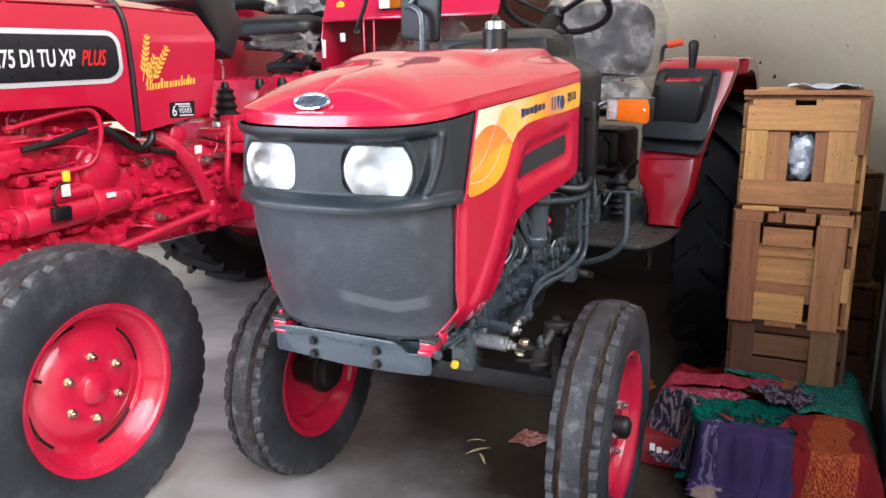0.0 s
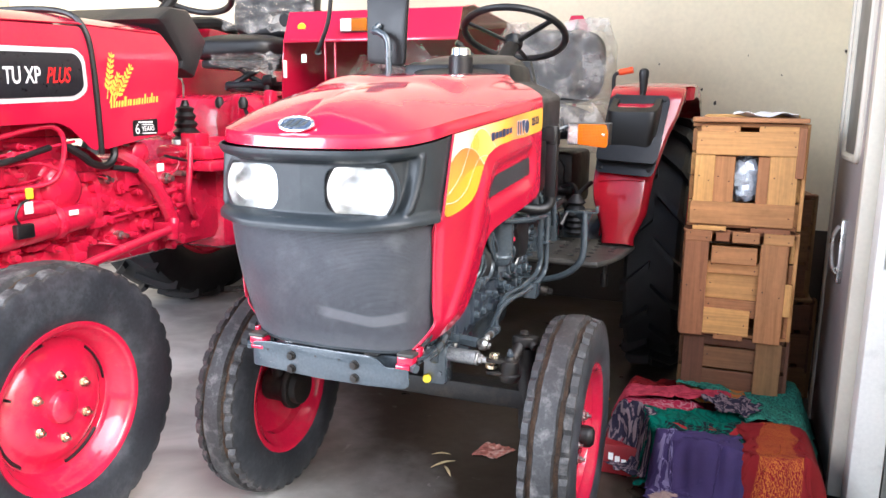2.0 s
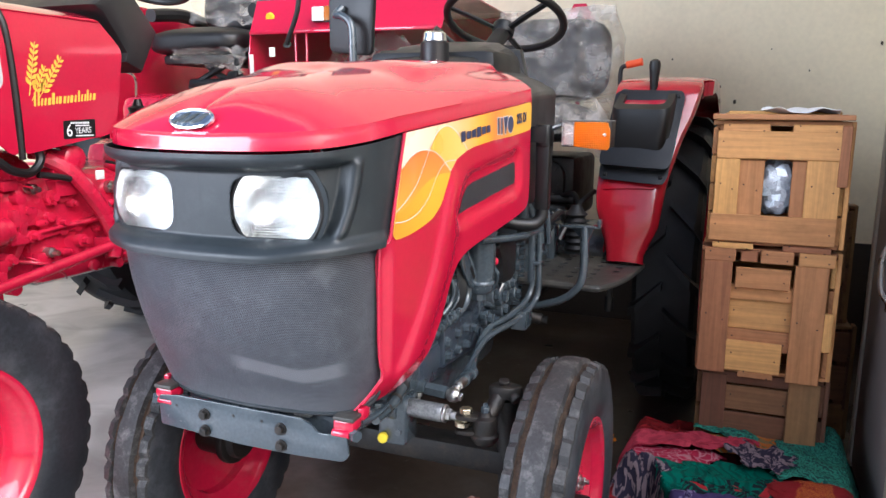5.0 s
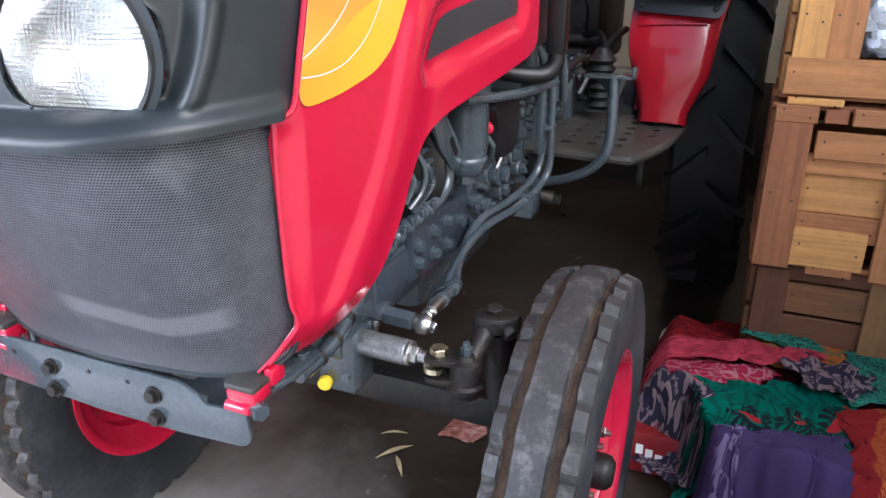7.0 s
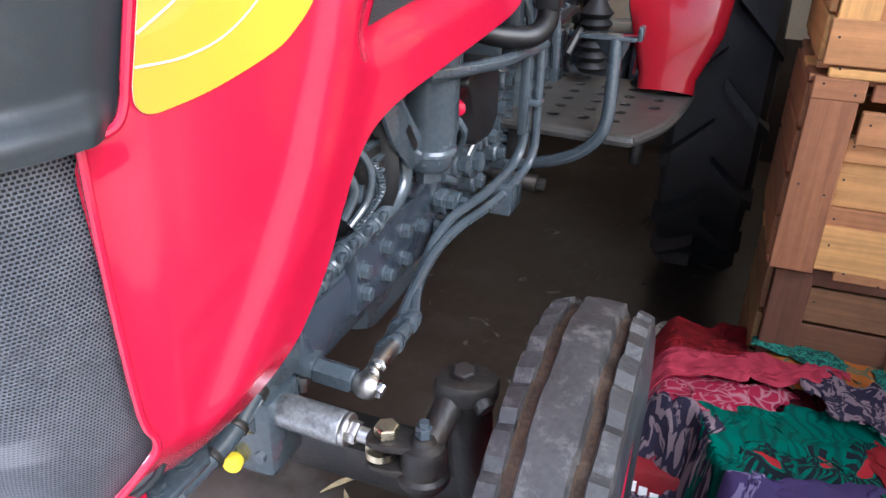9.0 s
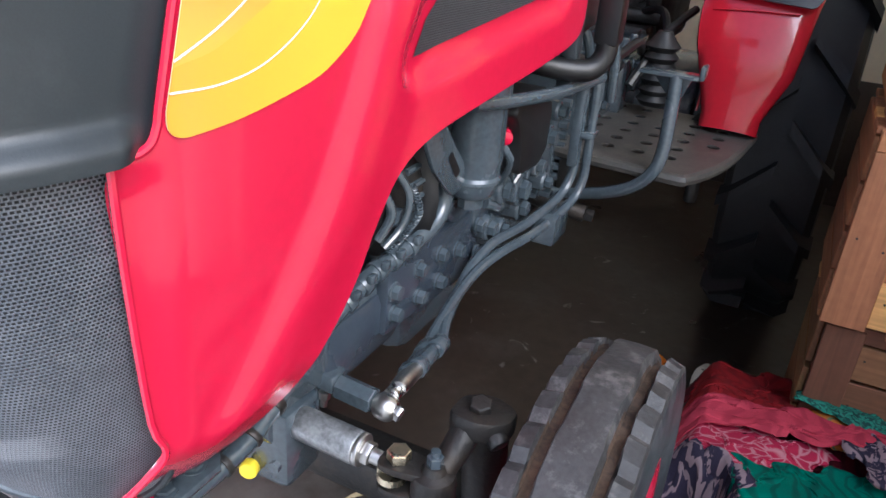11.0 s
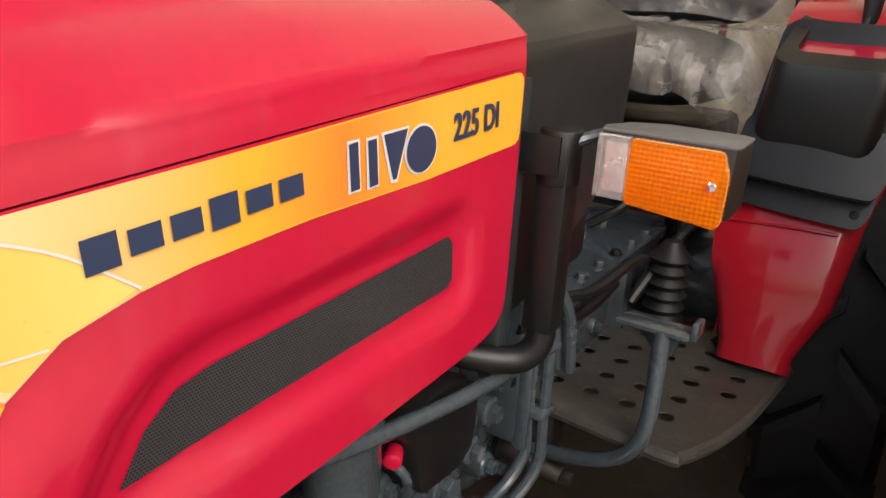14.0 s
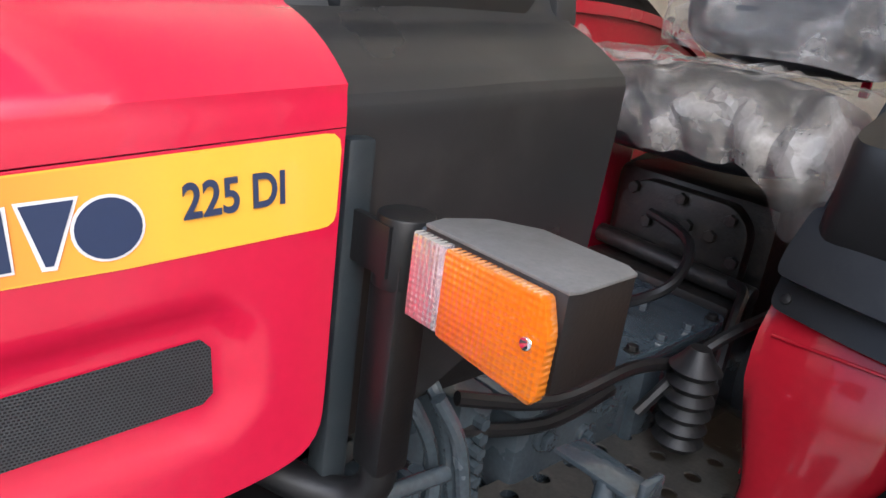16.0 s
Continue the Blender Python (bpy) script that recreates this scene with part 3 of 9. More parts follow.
z_lip = table([(-0.12, 1.043), (0.1, 1.070), (0.74, 1.129)])
z_crown = table([(-0.118, 1.070), (-0.10, 1.091), (-0.07, 1.111), (0.0, 1.139), (0.1, 1.160), (0.3, 1.183), (0.74, 1.206)])


def bonnet_top():
    bm = bm_new()
    end = RUN[-1]

    def at(u, v):
        s = (2 * u - 1) * end
        x, y, nx, ny = plan(s)
        zl = z_lip(y)
        zs = zl + 0.026
        if v < 0.12:
            k = v / 0.12
            return (x - nx * 0.003 * k * k, y - ny * 0.003 * k * k, zl + (zs - zl) * k)
        t = (v - 0.12) / 0.88
        yq = -0.118 + 0.856 * (abs(s) / end) ** 0.85
        px, py = x * (1 - t), y + (yq - y) * t
        e = 2.0 + 3.2 * min(max(y / 0.5, 0), 1)
        z = zs + max(z_crown(yq) - zs, 0.0) * (1 - (1 - t) ** e)
        z += 0.017 * step01(0.24, 0.34, py) * step01(0.207, 0.183, abs(px)) - 0.004 * step01(0.12, 0.06, abs(px)) * step01(0.30, 0.36, py)
        return (px, py, z)

    add_grid(bm, at, 150, 40)
    bmesh.ops.remove_doubles(bm, verts=bm.verts, dist=0.0004)
    bmesh.ops.recalc_face_normals(bm, faces=bm.faces)
    thicken(bm, 0.003)
    return bm


MESH_WINDOW = [(a + 0.006, b - 0.003) for a, b in [(0.326, 0.909), (0.345, 0.940), (0.368, 0.958), (0.395, 0.965), (0.640, 0.9925), (0.6475, 0.985), (0.650, 0.950), (0.643, 0.943)]]


def far_from(poly, a, b):
    """How far a point lies outside an outline (minus: inside)."""
    best, inside = 9.0, False
    for i, p in enumerate(poly):
        q = poly[(i + 1) % len(poly)]
        dx, dy = q[0] - p[0], q[1] - p[1]
        t = min(max(((a - p[0]) * dx + (b - p[1]) * dy) / (dx * dx + dy * dy), 0), 1)
        best = min(best, math.hypot(a - p[0] - t * dx, b - p[1] - t * dy))
        if (p[1] > b) != (q[1] > b) and a < p[0] + dx * (b - p[1]) / dy:
            inside = not inside
    return -best if inside else best


def side_x(y, z, sunk=True):
    """How far the bonnet's side stands from the middle."""
    x = table([(-0.05, 0.228), (-0.008, 0.242), (0.06, 0.252), (0.12, 0.256), (0.25, 0.263), (0.45, 0.275), (0.738, 0.292)])(y)
    if z < 0.90:
        k = (0.90 - z) / 0.30
        x += 0.012 * k * step01(0.3, 0.7, y) - 0.006 * k * step01(0.42, 0.12, y)
        x -= 0.050 * (min(max(0.668 - z, 0), 0.074) / 0.074) ** 1.4 * step01(0.30, 0.06, y)
    if z < 0.885:
        x -= 0.005 * step01(0.058, 0.044, y - 0.2 * max(0.66 - z, 0)) * step01(0.885, 0.87, z)
    # a raised rim runs down the rear border
    rim = float(np.interp(z, (0.655, 0.680, 0.753, 0.816, 0.889, 0.958, 0.992), (0.075, 0.100, 0.163, 0.207, 0.241, 0.271, 0.290)))
    x += 0.0065 * step01(-0.018, 0.018, y - rim) * step01(0.12, 0.03, y - rim) * step01(1.01, 0.95, z)
    if sunk:
        d = far_from(MESH_WINDOW, y, z)
        x -= 0.009 * step01(0.036, 0.010, d)
    return x


PANEL = smooth_line([(0.738, 0.93, 0), (0.733, 0.893, 0), (0.70, 0.872, 0), (0.60, 0.857, 0), (0.48, 0.843, 0), (0.37, 0.828, 0), (0.315, 0.806, 0), (0.280, 0.765, 0), (0.255, 0.722, 0),
                     (0.218, 0.680, 0), (0.170, 0.646, 0), (0.10, 0.622, 0), (0.055, 0.608, 0), (0.030, 0.602, 0)], 4)
PANEL = [(p.x, p.y) for p in PANEL] + [(0.022, 0.607), (0.028, 0.632), (0.034, 0.651), (0.041, 0.663), (0.041, 0.677), (0.033, 0.702), (0.030, 0.73), (0.027, 0.80), (0.020, 0.893), (0.040, 0.894), (0.048, 0.899), (0.053, 0.910), (0.098, 1.069), (0.40, 1.096), (0.738, 1.128)]

DECAL = [(0.102, 1.068), (0.106, 1.0695), (0.40, 1.0945), (0.722, 1.1250), (0.729, 1.1246), (0.7335, 1.121), (0.735, 1.114), (0.735, 1.071), (0.7335, 1.0645), (0.729, 1.0612), (0.722, 1.0600), (0.60, 1.049), (0.48, 1.043), (0.386, 1.034), (0.352, 1.028), (0.308, 1.015)]
DECAL_LOW = [(p.x, p.y) for p in smooth_line([(0.277, 0.992, 0), (0.254, 0.958, 0), (0.238, 0.938, 0), (0.214, 0.922, 0), (0.186, 0.911, 0), (0.125, 0.900, 0), (0.082, 0.8965, 0), (0.066, 0.8975, 0), (0.0585, 0.904, 0), (0.0585, 0.915, 0)], 4)]
DECAL += DECAL_LOW


def under_line(pairs, low):
    """An area between a wavy line and the decal's lower border."""
    top = [(p.x, p.y) for p in smooth_line([(a, b, 0) for a, b in pairs], 5)]
    return top + low


def side_sheet(outline, sg, lift, step=0.012, thick=0.0, sunk=True):
    return sheet(outline, lambda a, b: (sg * (side_x(a, b, sunk) + lift), a, b), step, thick)


def ribbon(pairs, w):
    p = smooth_line([(a, b, 0) for a, b in pairs], 6)
    left, right = [], []
    for i, c in enumerate(p):
        d = (p[min(i + 1, len(p) - 1)] - p[max(i - 1, 0)]).normalized()
        n = Vector((-d.y, d.x, 0)) * w / 2
        left.append(c + n)
        right.append(c - n)
    return left, right


def add_ribbon(bm, pairs, w, sg, lift):
    left, right = ribbon(pairs, w)
    a = [bm.verts.new((sg * (side_x(p.x, p.y, False) + lift), p.x, p.y)) for p in left]
    b = [bm.verts.new((sg * (side_x(p.x, p.y, False) + lift), p.x, p.y)) for p in right]
    for i in range(len(a) - 1):
        bm.faces.new((a[i], b[i], b[i + 1], a[i + 1]))


def tinted(name, dark, light, ax, lo, hi):
    """A printed tint that runs from one colour to another along an axis of the thing."""
    mt = material(name, dark, 0.30, var=0.03, bump=0.0, coat=0.8)
    nd, ln = mt.node_tree.nodes, mt.node_tree.links
    b = nd["Principled BSDF"]
    co, se, mr = nd.new("ShaderNodeTexCoord"), nd.new("ShaderNodeSeparateXYZ"), nd.new("ShaderNodeMapRange")
    ln.new(co.outputs["Object"], se.inputs[0])
    ln.new(se.outputs[ax], mr.inputs["Value"])
    mr.inputs["From Min"].default_value, mr.inputs["From Max"].default_value = lo, hi
    mx = nd.new("ShaderNodeMix")
    mx.data_type = "RGBA"
    mx.inputs[6].default_value, mx.inputs[7].default_value = (*dark, 1), (*light, 1)
    ln.new(mr.outputs[0], mx.inputs[0])
    ln.new(mx.outputs[2], b.inputs["Base Color"])
    return mt


D_PALE = tinted("decal_pale_yellow", (0.84, 0.76, 0.55), (0.84, 0.42, 0.035), 1, -0.76, -0.48)
D_ORANGE = tinted("decal_orange", (0.84, 0.19, 0.035), (0.86, 0.36, 0.04), 2, 1.035, 0.95)
D_YELLOW = tinted("decal_yellow", (0.84, 0.32, 0.02), (0.85, 0.42, 0.025), 1, -0.83, -0.70)
D_RISE = tinted("decal_rising_orange", (0.84, 0.42, 0.035), (0.84, 0.23, 0.03), 1, -0.47, -0.395)
D_FALL = tinted("decal_fading_orange", (0.84, 0.23, 0.03), (0.84, 0.42, 0.035), 1, -0.395, -0.28)
D_CREST = tinted("decal_crest", (0.84, 0.40, 0.03), (0.86, 0.60, 0.16), 1, -0.72, -0.56)

tractor = thing("compact_tractor", "new red compact tractor with grey plastic headlamp mask and film-wrapped seat", "tractor", at=(0, 0.9, 0))
part("bonnet_top", bonnet_top(), RED, tractor, "glossy red bonnet lid with a raised middle", angle=50)

TRIMMED = [(a, b) for a, b in PANEL if not (a < 0.05 and b < 0.66)] 
for sg in (1, -1):
    panel = part("bonnet_side", side_sheet(PANEL if sg > 0 else TRIMMED, sg, 0.0, 0.008, 0.003), RED, tractor, "red side panel with a sunk mesh window", angle=60)
    bm = bm_new()
    add_tube(bm, [(sg * (side_x(a, b) + 0.001), a, b) for a, b in (((0.026, 0.620), (0.034, 0.652), (0.041, 0.664)) if sg > 0 else ()) + ((0.041, 0.677), (0.033, 0.702), (0.027, 0.80), (0.021, 0.886), (0.023, 0.8925), (0.038, 0.8935), (0.0475, 0.8985), (0.0528, 0.910), (0.0550, 0.920), (0.0755, 0.995), (0.0975, 1.067))], 0.0030, 8, 3)
    part("panel_lip", bm, RED, panel)
    part("vent_mesh", side_sheet(MESH_WINDOW, sg, 0.0015, 0.05), SLOT, panel, "dark punched vent mesh")
    part("decal", side_sheet(DECAL, sg, 0.0012, 0.02, sunk=False), D_PALE, panel, "pale yellow side decal")
    low = DECAL_LOW
    part("decal_wave", side_sheet(under_line([(0.0858, 1.0105), (0.0905, 1.014), (0.116, 1.028), (0.147, 1.036), (0.185, 1.036), (0.229, 1.023), (0.277, 0.993)], low), sg, 0.0018, 0.02, sunk=False), D_ORANGE, panel, "orange wave of the decal")
    part("decal_wave", side_sheet(under_line([(0.0652, 0.9385), (0.071, 0.940), (0.100, 0.946), (0.145, 0.968), (0.185, 0.984), (0.230, 0.992), (0.276, 0.9915)], low), sg, 0.0024, 0.02, sunk=False), D_YELLOW, panel, "golden wave of the decal")
    crest = [(p.x, p.y) for p in smooth_line([(0.187, 1.037, 0), (0.205, 1.056, 0), (0.222, 1.068, 0), (0.259, 1.077, 0), (0.300, 1.066, 0), (0.350, 1.031, 0)], 5)] + [(0.308, 1.016), (0.281, 0.997), (0.229, 1.0245)]
    part("decal_wave", side_sheet(crest, sg, 0.0018, 0.02, sunk=False), D_CREST, panel)
    bm = bm_new()
    add_ribbon(bm, [(0.0655, 0.9425), (0.106, 0.961), (0.144, 0.988), (0.185, 1.037), (0.218, 1.067), (0.259, 1.078), (0.306, 1.063), (0.352, 1.031)], 0.0016, sg, 0.0030)
    add_ribbon(bm, [(0.0605, 0.925), (0.100, 0.924), (0.141, 0.932), (0.183, 0.955), (0.217, 0.991), (0.253, 1.012), (0.300, 1.0135)], 0.0014, sg, 0.0032)
    add_ribbon(bm, [(0.0862, 1.0115), (0.0905, 1.015), (0.116, 1.0295), (0.147, 1.0375), (0.185, 1.0375), (0.229, 1.0245), (0.277, 0.995)], 0.0012, sg, 0.0034)
    part("decal_line", bm, SILVER_PRINT, panel)
    part("decal_wave", side_sheet([(0.425, 1.040), (0.440, 1.097), (0.505, 1.1035), (0.505, 1.0455), (0.48, 1.0445)], sg, 0.0018, 0.02, sunk=False), D_RISE, panel)
    part("decal_wave", side_sheet([(0.505, 1.0455), (0.505, 1.1035), (0.63, 1.1150), (0.63, 1.0530), (0.60, 1.0505)], sg, 0.0018, 0.02, sunk=False), D_FALL, panel)

    def on_side(y, z, tilt, lift=0.0035):
        """Lays writing on the side: it runs back along the bonnet on one side and forward on the other."""
        x = side_x(y, z, False) + lift
        ahead = Vector((sg * 0.045, 1, tilt)).normalized()
        up = Vector((0, -tilt, 1)).normalized()
        right = ahead if sg > 0 else -ahead
        if sg < 0:
            up = Vector((0, -tilt, 1)).normalized()
        out = right.cross(up).normalized()
        return Matrix.Translation((sg * x, y, z)) @ Matrix((right, up, out)).transposed().to_4x4()

    # the maker's marks as plain shapes
    for k in range(6):
        bm = bm_new()
        y = 0.321 + k * 0.0255
        add_ribbon(bm, [(y, 1.0555 + k * 0.0024), (y + 0.020, 1.0574 + k * 0.0024)], (0.020 if k in (0, 3) else 0.015), sg, 0.0036)
        part("brand_bar", bm, NAVY, panel)
    for grow, lift, mt, name in ((0.0035, 0.0030, SILVER_PRINT, "mark_edge"), (0.0, 0.0036, NAVY, "brand_bar")):
        for y, dz in ((0.511, 0.0), (0.530, 0.0)):
            bm = bm_new()
            add_ribbon(bm, [(y - grow / 2, 1.0725), (y + 0.009 + grow / 2, 1.0733)], 0.034 + grow, sg, lift)
            part(name, bm, mt, panel)
        g = grow * 0.5
        part(name, side_sheet([(0.545 - g * 1.4, 1.0915 + g), (0.5715 + g * 1.4, 1.0935 + g), (0.5605 + g, 1.057 - g * 1.6), (0.5565 - g, 1.057 - g * 1.6)], sg, lift, 0.02, sunk=False), mt, panel)
        part(name, side_sheet([(0.589 + (0.018 + g) * math.cos(k * math.pi / 14), 1.0755 + (0.018 + g) * math.sin(k * math.pi / 14)) for k in range(28)], sg, lift, 0.02, sunk=False), mt, panel)
    writing("model_number", "225 DI", 0.031, NAVY, panel, on_side(0.630 if sg > 0 else 0.702, 1.0765 if sg > 0 else 1.081, 0.075), stretch=0.78, bold=0.0006)

# headlamp mask
bm = bm_new()


def mask_at(u, v, back=0.0):
    end = S_OF_Y(0.049 + 0.048 * v)
    s = (2 * u - 1) * end
    x, y, nx, ny = plan(s)
    z0 = 0.880 + 0.012 * step01(0.1, 0.24, abs(x))
    z = z0 + (z_lip(y) - 0.004 - z0) * v
    off = 0.004 + 0.012 * step01(0.16, 0.05, v) + 0.010 * step01(0.84, 0.95, v) * step01(0.27, 0.2, abs(s))
    reach = 0.262 - 0.05 * (1 - v) ** 2
    off -= 0.020 * step01(0.13, 0.20, v) * step01(0.88, 0.82, v) * step01(reach, reach - 0.014, abs(s))
    off += 0.006 * step01(0.014, 0.0, abs(abs(s) - reach - 0.006)) * step01(0.1, 0.2, v) * step01(0.92, 0.84, v)
    off *= 1 - 0.9 * step01(end - 0.03, end, abs(s))
    return (x + nx * (off - back), y + ny * (off - back), z)


add_grid(bm, mask_at, 260, 56)
for fc in bm.faces[:]:
    c = fc.calc_center_median()
    if ((abs(c.x) - 0.126) / 0.069) ** 4 + ((c.z - 0.960) / 0.046) ** 4 < 1 and c.y < 0:
        bm.faces.remove(fc)
for v in [v for v in bm.verts if not v.link_faces]:
    bm.verts.remove(v)
for v in bm.verts:
    dx, dz = (abs(v.co.x) - 0.126) / 0.071, (v.co.z - 0.960) / 0.048
    q = (dx ** 4 + dz ** 4) ** 0.25
    if v.is_boundary and q < 1.3 and v.co.y < 0:
        v.co.x = math.copysign(0.126 + 0.071 * dx / q, v.co.x)
        v.co.z = 0.960 + 0.048 * dz / q
bmesh.ops.recalc_face_normals(bm, faces=bm.faces)
thicken(bm, 0.004)
mask = part("headlamp_mask", bm, MASK, tractor, "matt dark grey plastic headlamp surround", angle=60)

# grille
bm = bm_new()
GE = S_OF_Y(0.040)


def grille_at(u, v):
    s = (2 * u - 1) * GE
    x, y, nx, ny = plan(s)
    w = 1 - v
    k = 1 - 0.03 * w - 0.02 * w ** 3
    edge = (abs(s) / GE) ** 4
    corner = (abs(s) / GE) ** 5
    return (x * k * (1 - 0.02 * edge), y + 0.010 + 0.105 * w ** 1.6 * (1 - edge) + 0.006 * edge, 0.597 + 0.060 * corner * w ** 2 + 0.289 * v)


add_grid(bm, grille_at, 70, 24, uv=lambda u, v: ((2 * u - 1) * GE, 0.286 * v))
bmesh.ops.recalc_face_normals(bm, faces=bm.faces)
grille = part("grille", bm, GRILLE, tractor, "dusty punched-metal radiator grille", angle=80)
bm = bm_new()
add_tube(bm, [grille_at(k / 20, 0.0) for k in range(21)], 0.004, 8, 2)
part("grille_edge", bm, MASK, grille)
bm = bm_new()
add_box(bm, (-0.20, 0.085, 0.62), (0.20, 0.12, 0.88), 0.01)
part("radiator_core", bm, BLACK, tractor)


# headlamps
def lamp_outline(cx, cz, w, h, k=1.0, n=56):
    """Flat above and below, bowed at the sides."""
    out = []
    for i in range(n):
        a = 2 * math.pi * i / n
        c, s = math.cos(a), math.sin(a)
        z = h * max(-1, min(1, s * 1.5))
        x = w * (abs(c) ** 0.48 if c > 0 else -abs(c) ** 0.48)
        x *= 1 - 0.16 * (z / h) ** 2
        out.append((cx + x * k, cz + z * k))
    return out


for sg in (1, -1):
    cx, cz = sg * 0.126, 0.960
    turn = Matrix.Translation((cx, -0.084, cz)) @ Matrix.Rotation(sg * radians(9), 4, "Z") @ Matrix.Translation((-cx, 0.084, -cz))
    bm = bm_new()
    rings = []
    for k, d in ((1.0, 0.012), (1.0, 0.004), (0.96, -0.004), (0.8, -0.0085), (0.55, -0.012), (0.25, -0.0135), (0.02, -0.014)):
        rings.append([bm.verts.new((x, -0.084 + d, z)) for x, z in lamp_outline(cx, cz, 0.070, 0.047, k)])
    for a, b in zip(rings, rings[1:]):
        for i in range(len(a)):
            bm.faces.new((a[i], a[(i + 1) % len(a)], b[(i + 1) % len(a)], b[i]))
    bm.faces.new(rings[-1])
    bmesh.ops.transform(bm, matrix=turn, verts=bm.verts)
    bmesh.ops.recalc_face_normals(bm, faces=bm.faces)
    lamp = part("headlamp", bm, LENS, tractor, "clear ribbed headlamp glass", angle=70)
    lamp.visible_shadow = False
    bm = bm_new()
    rings = []
    for k, d in ((0.985, 0.004), (0.95, 0.010), (0.8, 0.026), (0.6, 0.040), (0.35, 0.050), (0.12, 0.054)):
        rings.append([bm.verts.new((x, -0.084 + d, z)) for x, z in lamp_outline(cx, cz, 0.070, 0.047, k)])
    for a, b in zip(rings, rings[1:]):
        for i in range(len(a)):
            bm.faces.new((a[i], a[(i + 1) % len(a)], b[(i + 1) % len(a)], b[i]))
    bm.faces.new(rings[-1])
    add_cyl(bm, (cx, -0.04, cz), (cx, -0.062, cz), 0.009, n=12)
    bmesh.ops.transform(bm, matrix=turn, verts=bm.verts)
    part("reflector", bm, SATIN, lamp, "bright reflector bowl")
    bm = bm_new()
    add_tube(bm, [(x, -0.079, z) for x, z in lamp_outline(cx, cz, 0.073, 0.050)], 0.0042, 8, 1, closed=True)
    bmesh.ops.transform(bm, matrix=turn, verts=bm.verts)
    part("bezel", bm, BLACK, lamp)
    bm = bm_new()
    a = [bm.verts.new((x, -0.080, z)) for x, z in lamp_outline(cx, cz, 0.083, 0.058)]
    b = [bm.verts.new((x, -0.082, z)) for x, z in lamp_outline(cx, cz, 0.071, 0.048)]
    for i in range(len(a)):
        bm.faces.new((a[i], a[(i + 1) % len(a)], b[(i + 1) % len(a)], b[i]))
    bmesh.ops.transform(bm, matrix=turn, verts=bm.verts)
    bmesh.ops.recalc_face_normals(bm, faces=bm.faces)
    thicken(bm, 0.002)
    part("collar", bm, MASK, lamp)

# oval emblem on the nose
bm = bm_new()
em = Matrix.Translation((0.0, -0.1075, 1.0885)) @ Matrix.Rotation(radians(52), 4, "X")
for k, (rx, ry, h) in enumerate(((0.041, 0.0195, 0.0), (0.041, 0.0195, 0.004), (0.038, 0.0168, 0.0055), (0.0355, 0.0145, 0.0035))):
    ring = [bm.verts.new(em @ Vector((rx * math.cos(a), ry * math.sin(a), h))) for a in (2 * math.pi * i / 40 for i in range(40))]
    if k:
        for i in range(40):
            bm.faces.new((old[i], old[(i + 1) % 40], ring[(i + 1) % 40], ring[i]))
    old = ring
bm.faces.new(old)
emblem = part("emblem", bm, SATIN, tractor, "oval chrome badge")
bm = bm_new()
for k in (-1, 0, 1):
    pts = [em @ Vector((k * 0.017 + x, y, 0.0045)) for x, y in ((-0.016, -0.008), (-0.004, -0.002), (0.004, 0.006), (0.012, 0.010))]
    add_tube(bm, pts, lambda t: 0.0008 + 0.0024 * math.sin(math.pi * min(t + 0.1, 1)), 8, 5)
part("badge_stroke", bm, STEEL, emblem)

# bumper plate and front carrier
bm = bm_new()
add_prism(bm, rounded([(-0.194, 0.530), (-0.02, 0.520), (0.10, 0.521), (0.188, 0.526), (0.200, 0.535), (0.197, 0.573), (0.140, 0.569), (0.128, 0.582), (0.105, 0.590), (-0.150, 0.591), (-0.196, 0.586)], 0.006, 3), lambda a, b, d: (a, d - 0.006, b), 0.006, 0.0012)
bumper = part("bumper_plate", bm, STEEL, tractor, "dark blue-grey steel plate across the front")
for x in (-0.092, 0.069):
    for z in (0.565, 0.534):
        bm = bm_new()
        add_cyl(bm, (x, -0.006, z), (x, -0.016, z), 0.008, n=6, bevel=0.001)
        add_cyl(bm, (x, -0.006, z), (x, -0.009, z), 0.011, n=14)
        part("bolt", bm, DARKSTEEL, bumper, smooth=False)
for x in (-0.155, -0.03, 0.03):
    bm = bm_new()
    add_cyl(bm, (x, -0.0068, 0.572), (x, -0.0055, 0.572), 0.003, n=8)
    part("hole", bm, BLACK, bumper)
for sg in (1, -1):
    bm = bm_new()
    add_box(bm, (sg * 0.188 - 0.020, -0.001, 0.577), (sg * 0.188 + 0.018, 0.032, 0.596), 0.004)
    add_cyl(bm, (sg * 0.168, 0.000, 0.574), (sg * 0.200, 0.000, 0.574), 0.007, n=12, bevel=0.001)
    add_box(bm, (sg * 0.180 - 0.005, 0.000, 0.560), (sg * 0.180 + 0.005, 0.022, 0.580), 0.002)
    add_box(bm, (sg * 0.206 - 0.006, 0.026, 0.590), (sg * 0.206 + 0.006, 0.052, 0.612), 0.003)
    clip = part("catch", bm, RED, tractor, "red bonnet catch")
    bm = bm_new()
    add_cyl(bm, (sg * 0.196, 0.010, 0.573), (sg * 0.214, 0.000, 0.573), 0.0105, n=6, bevel=0.001)
    part("bolt", bm, STEEL, clip, smooth=False)
    bm = bm_new()
    add_box(bm, (sg * 0.189 - 0.020, -0.004, 0.596), (sg * 0.189 + 0.019, 0.033, 0.604), 0.0025)
    part("catch_pad", bm, DUST_STEEL, clip)
bm = bm_new()
add_box(bm, (-0.16, 0.03, 0.535), (0.16, 0.32, 0.586), 0.01)
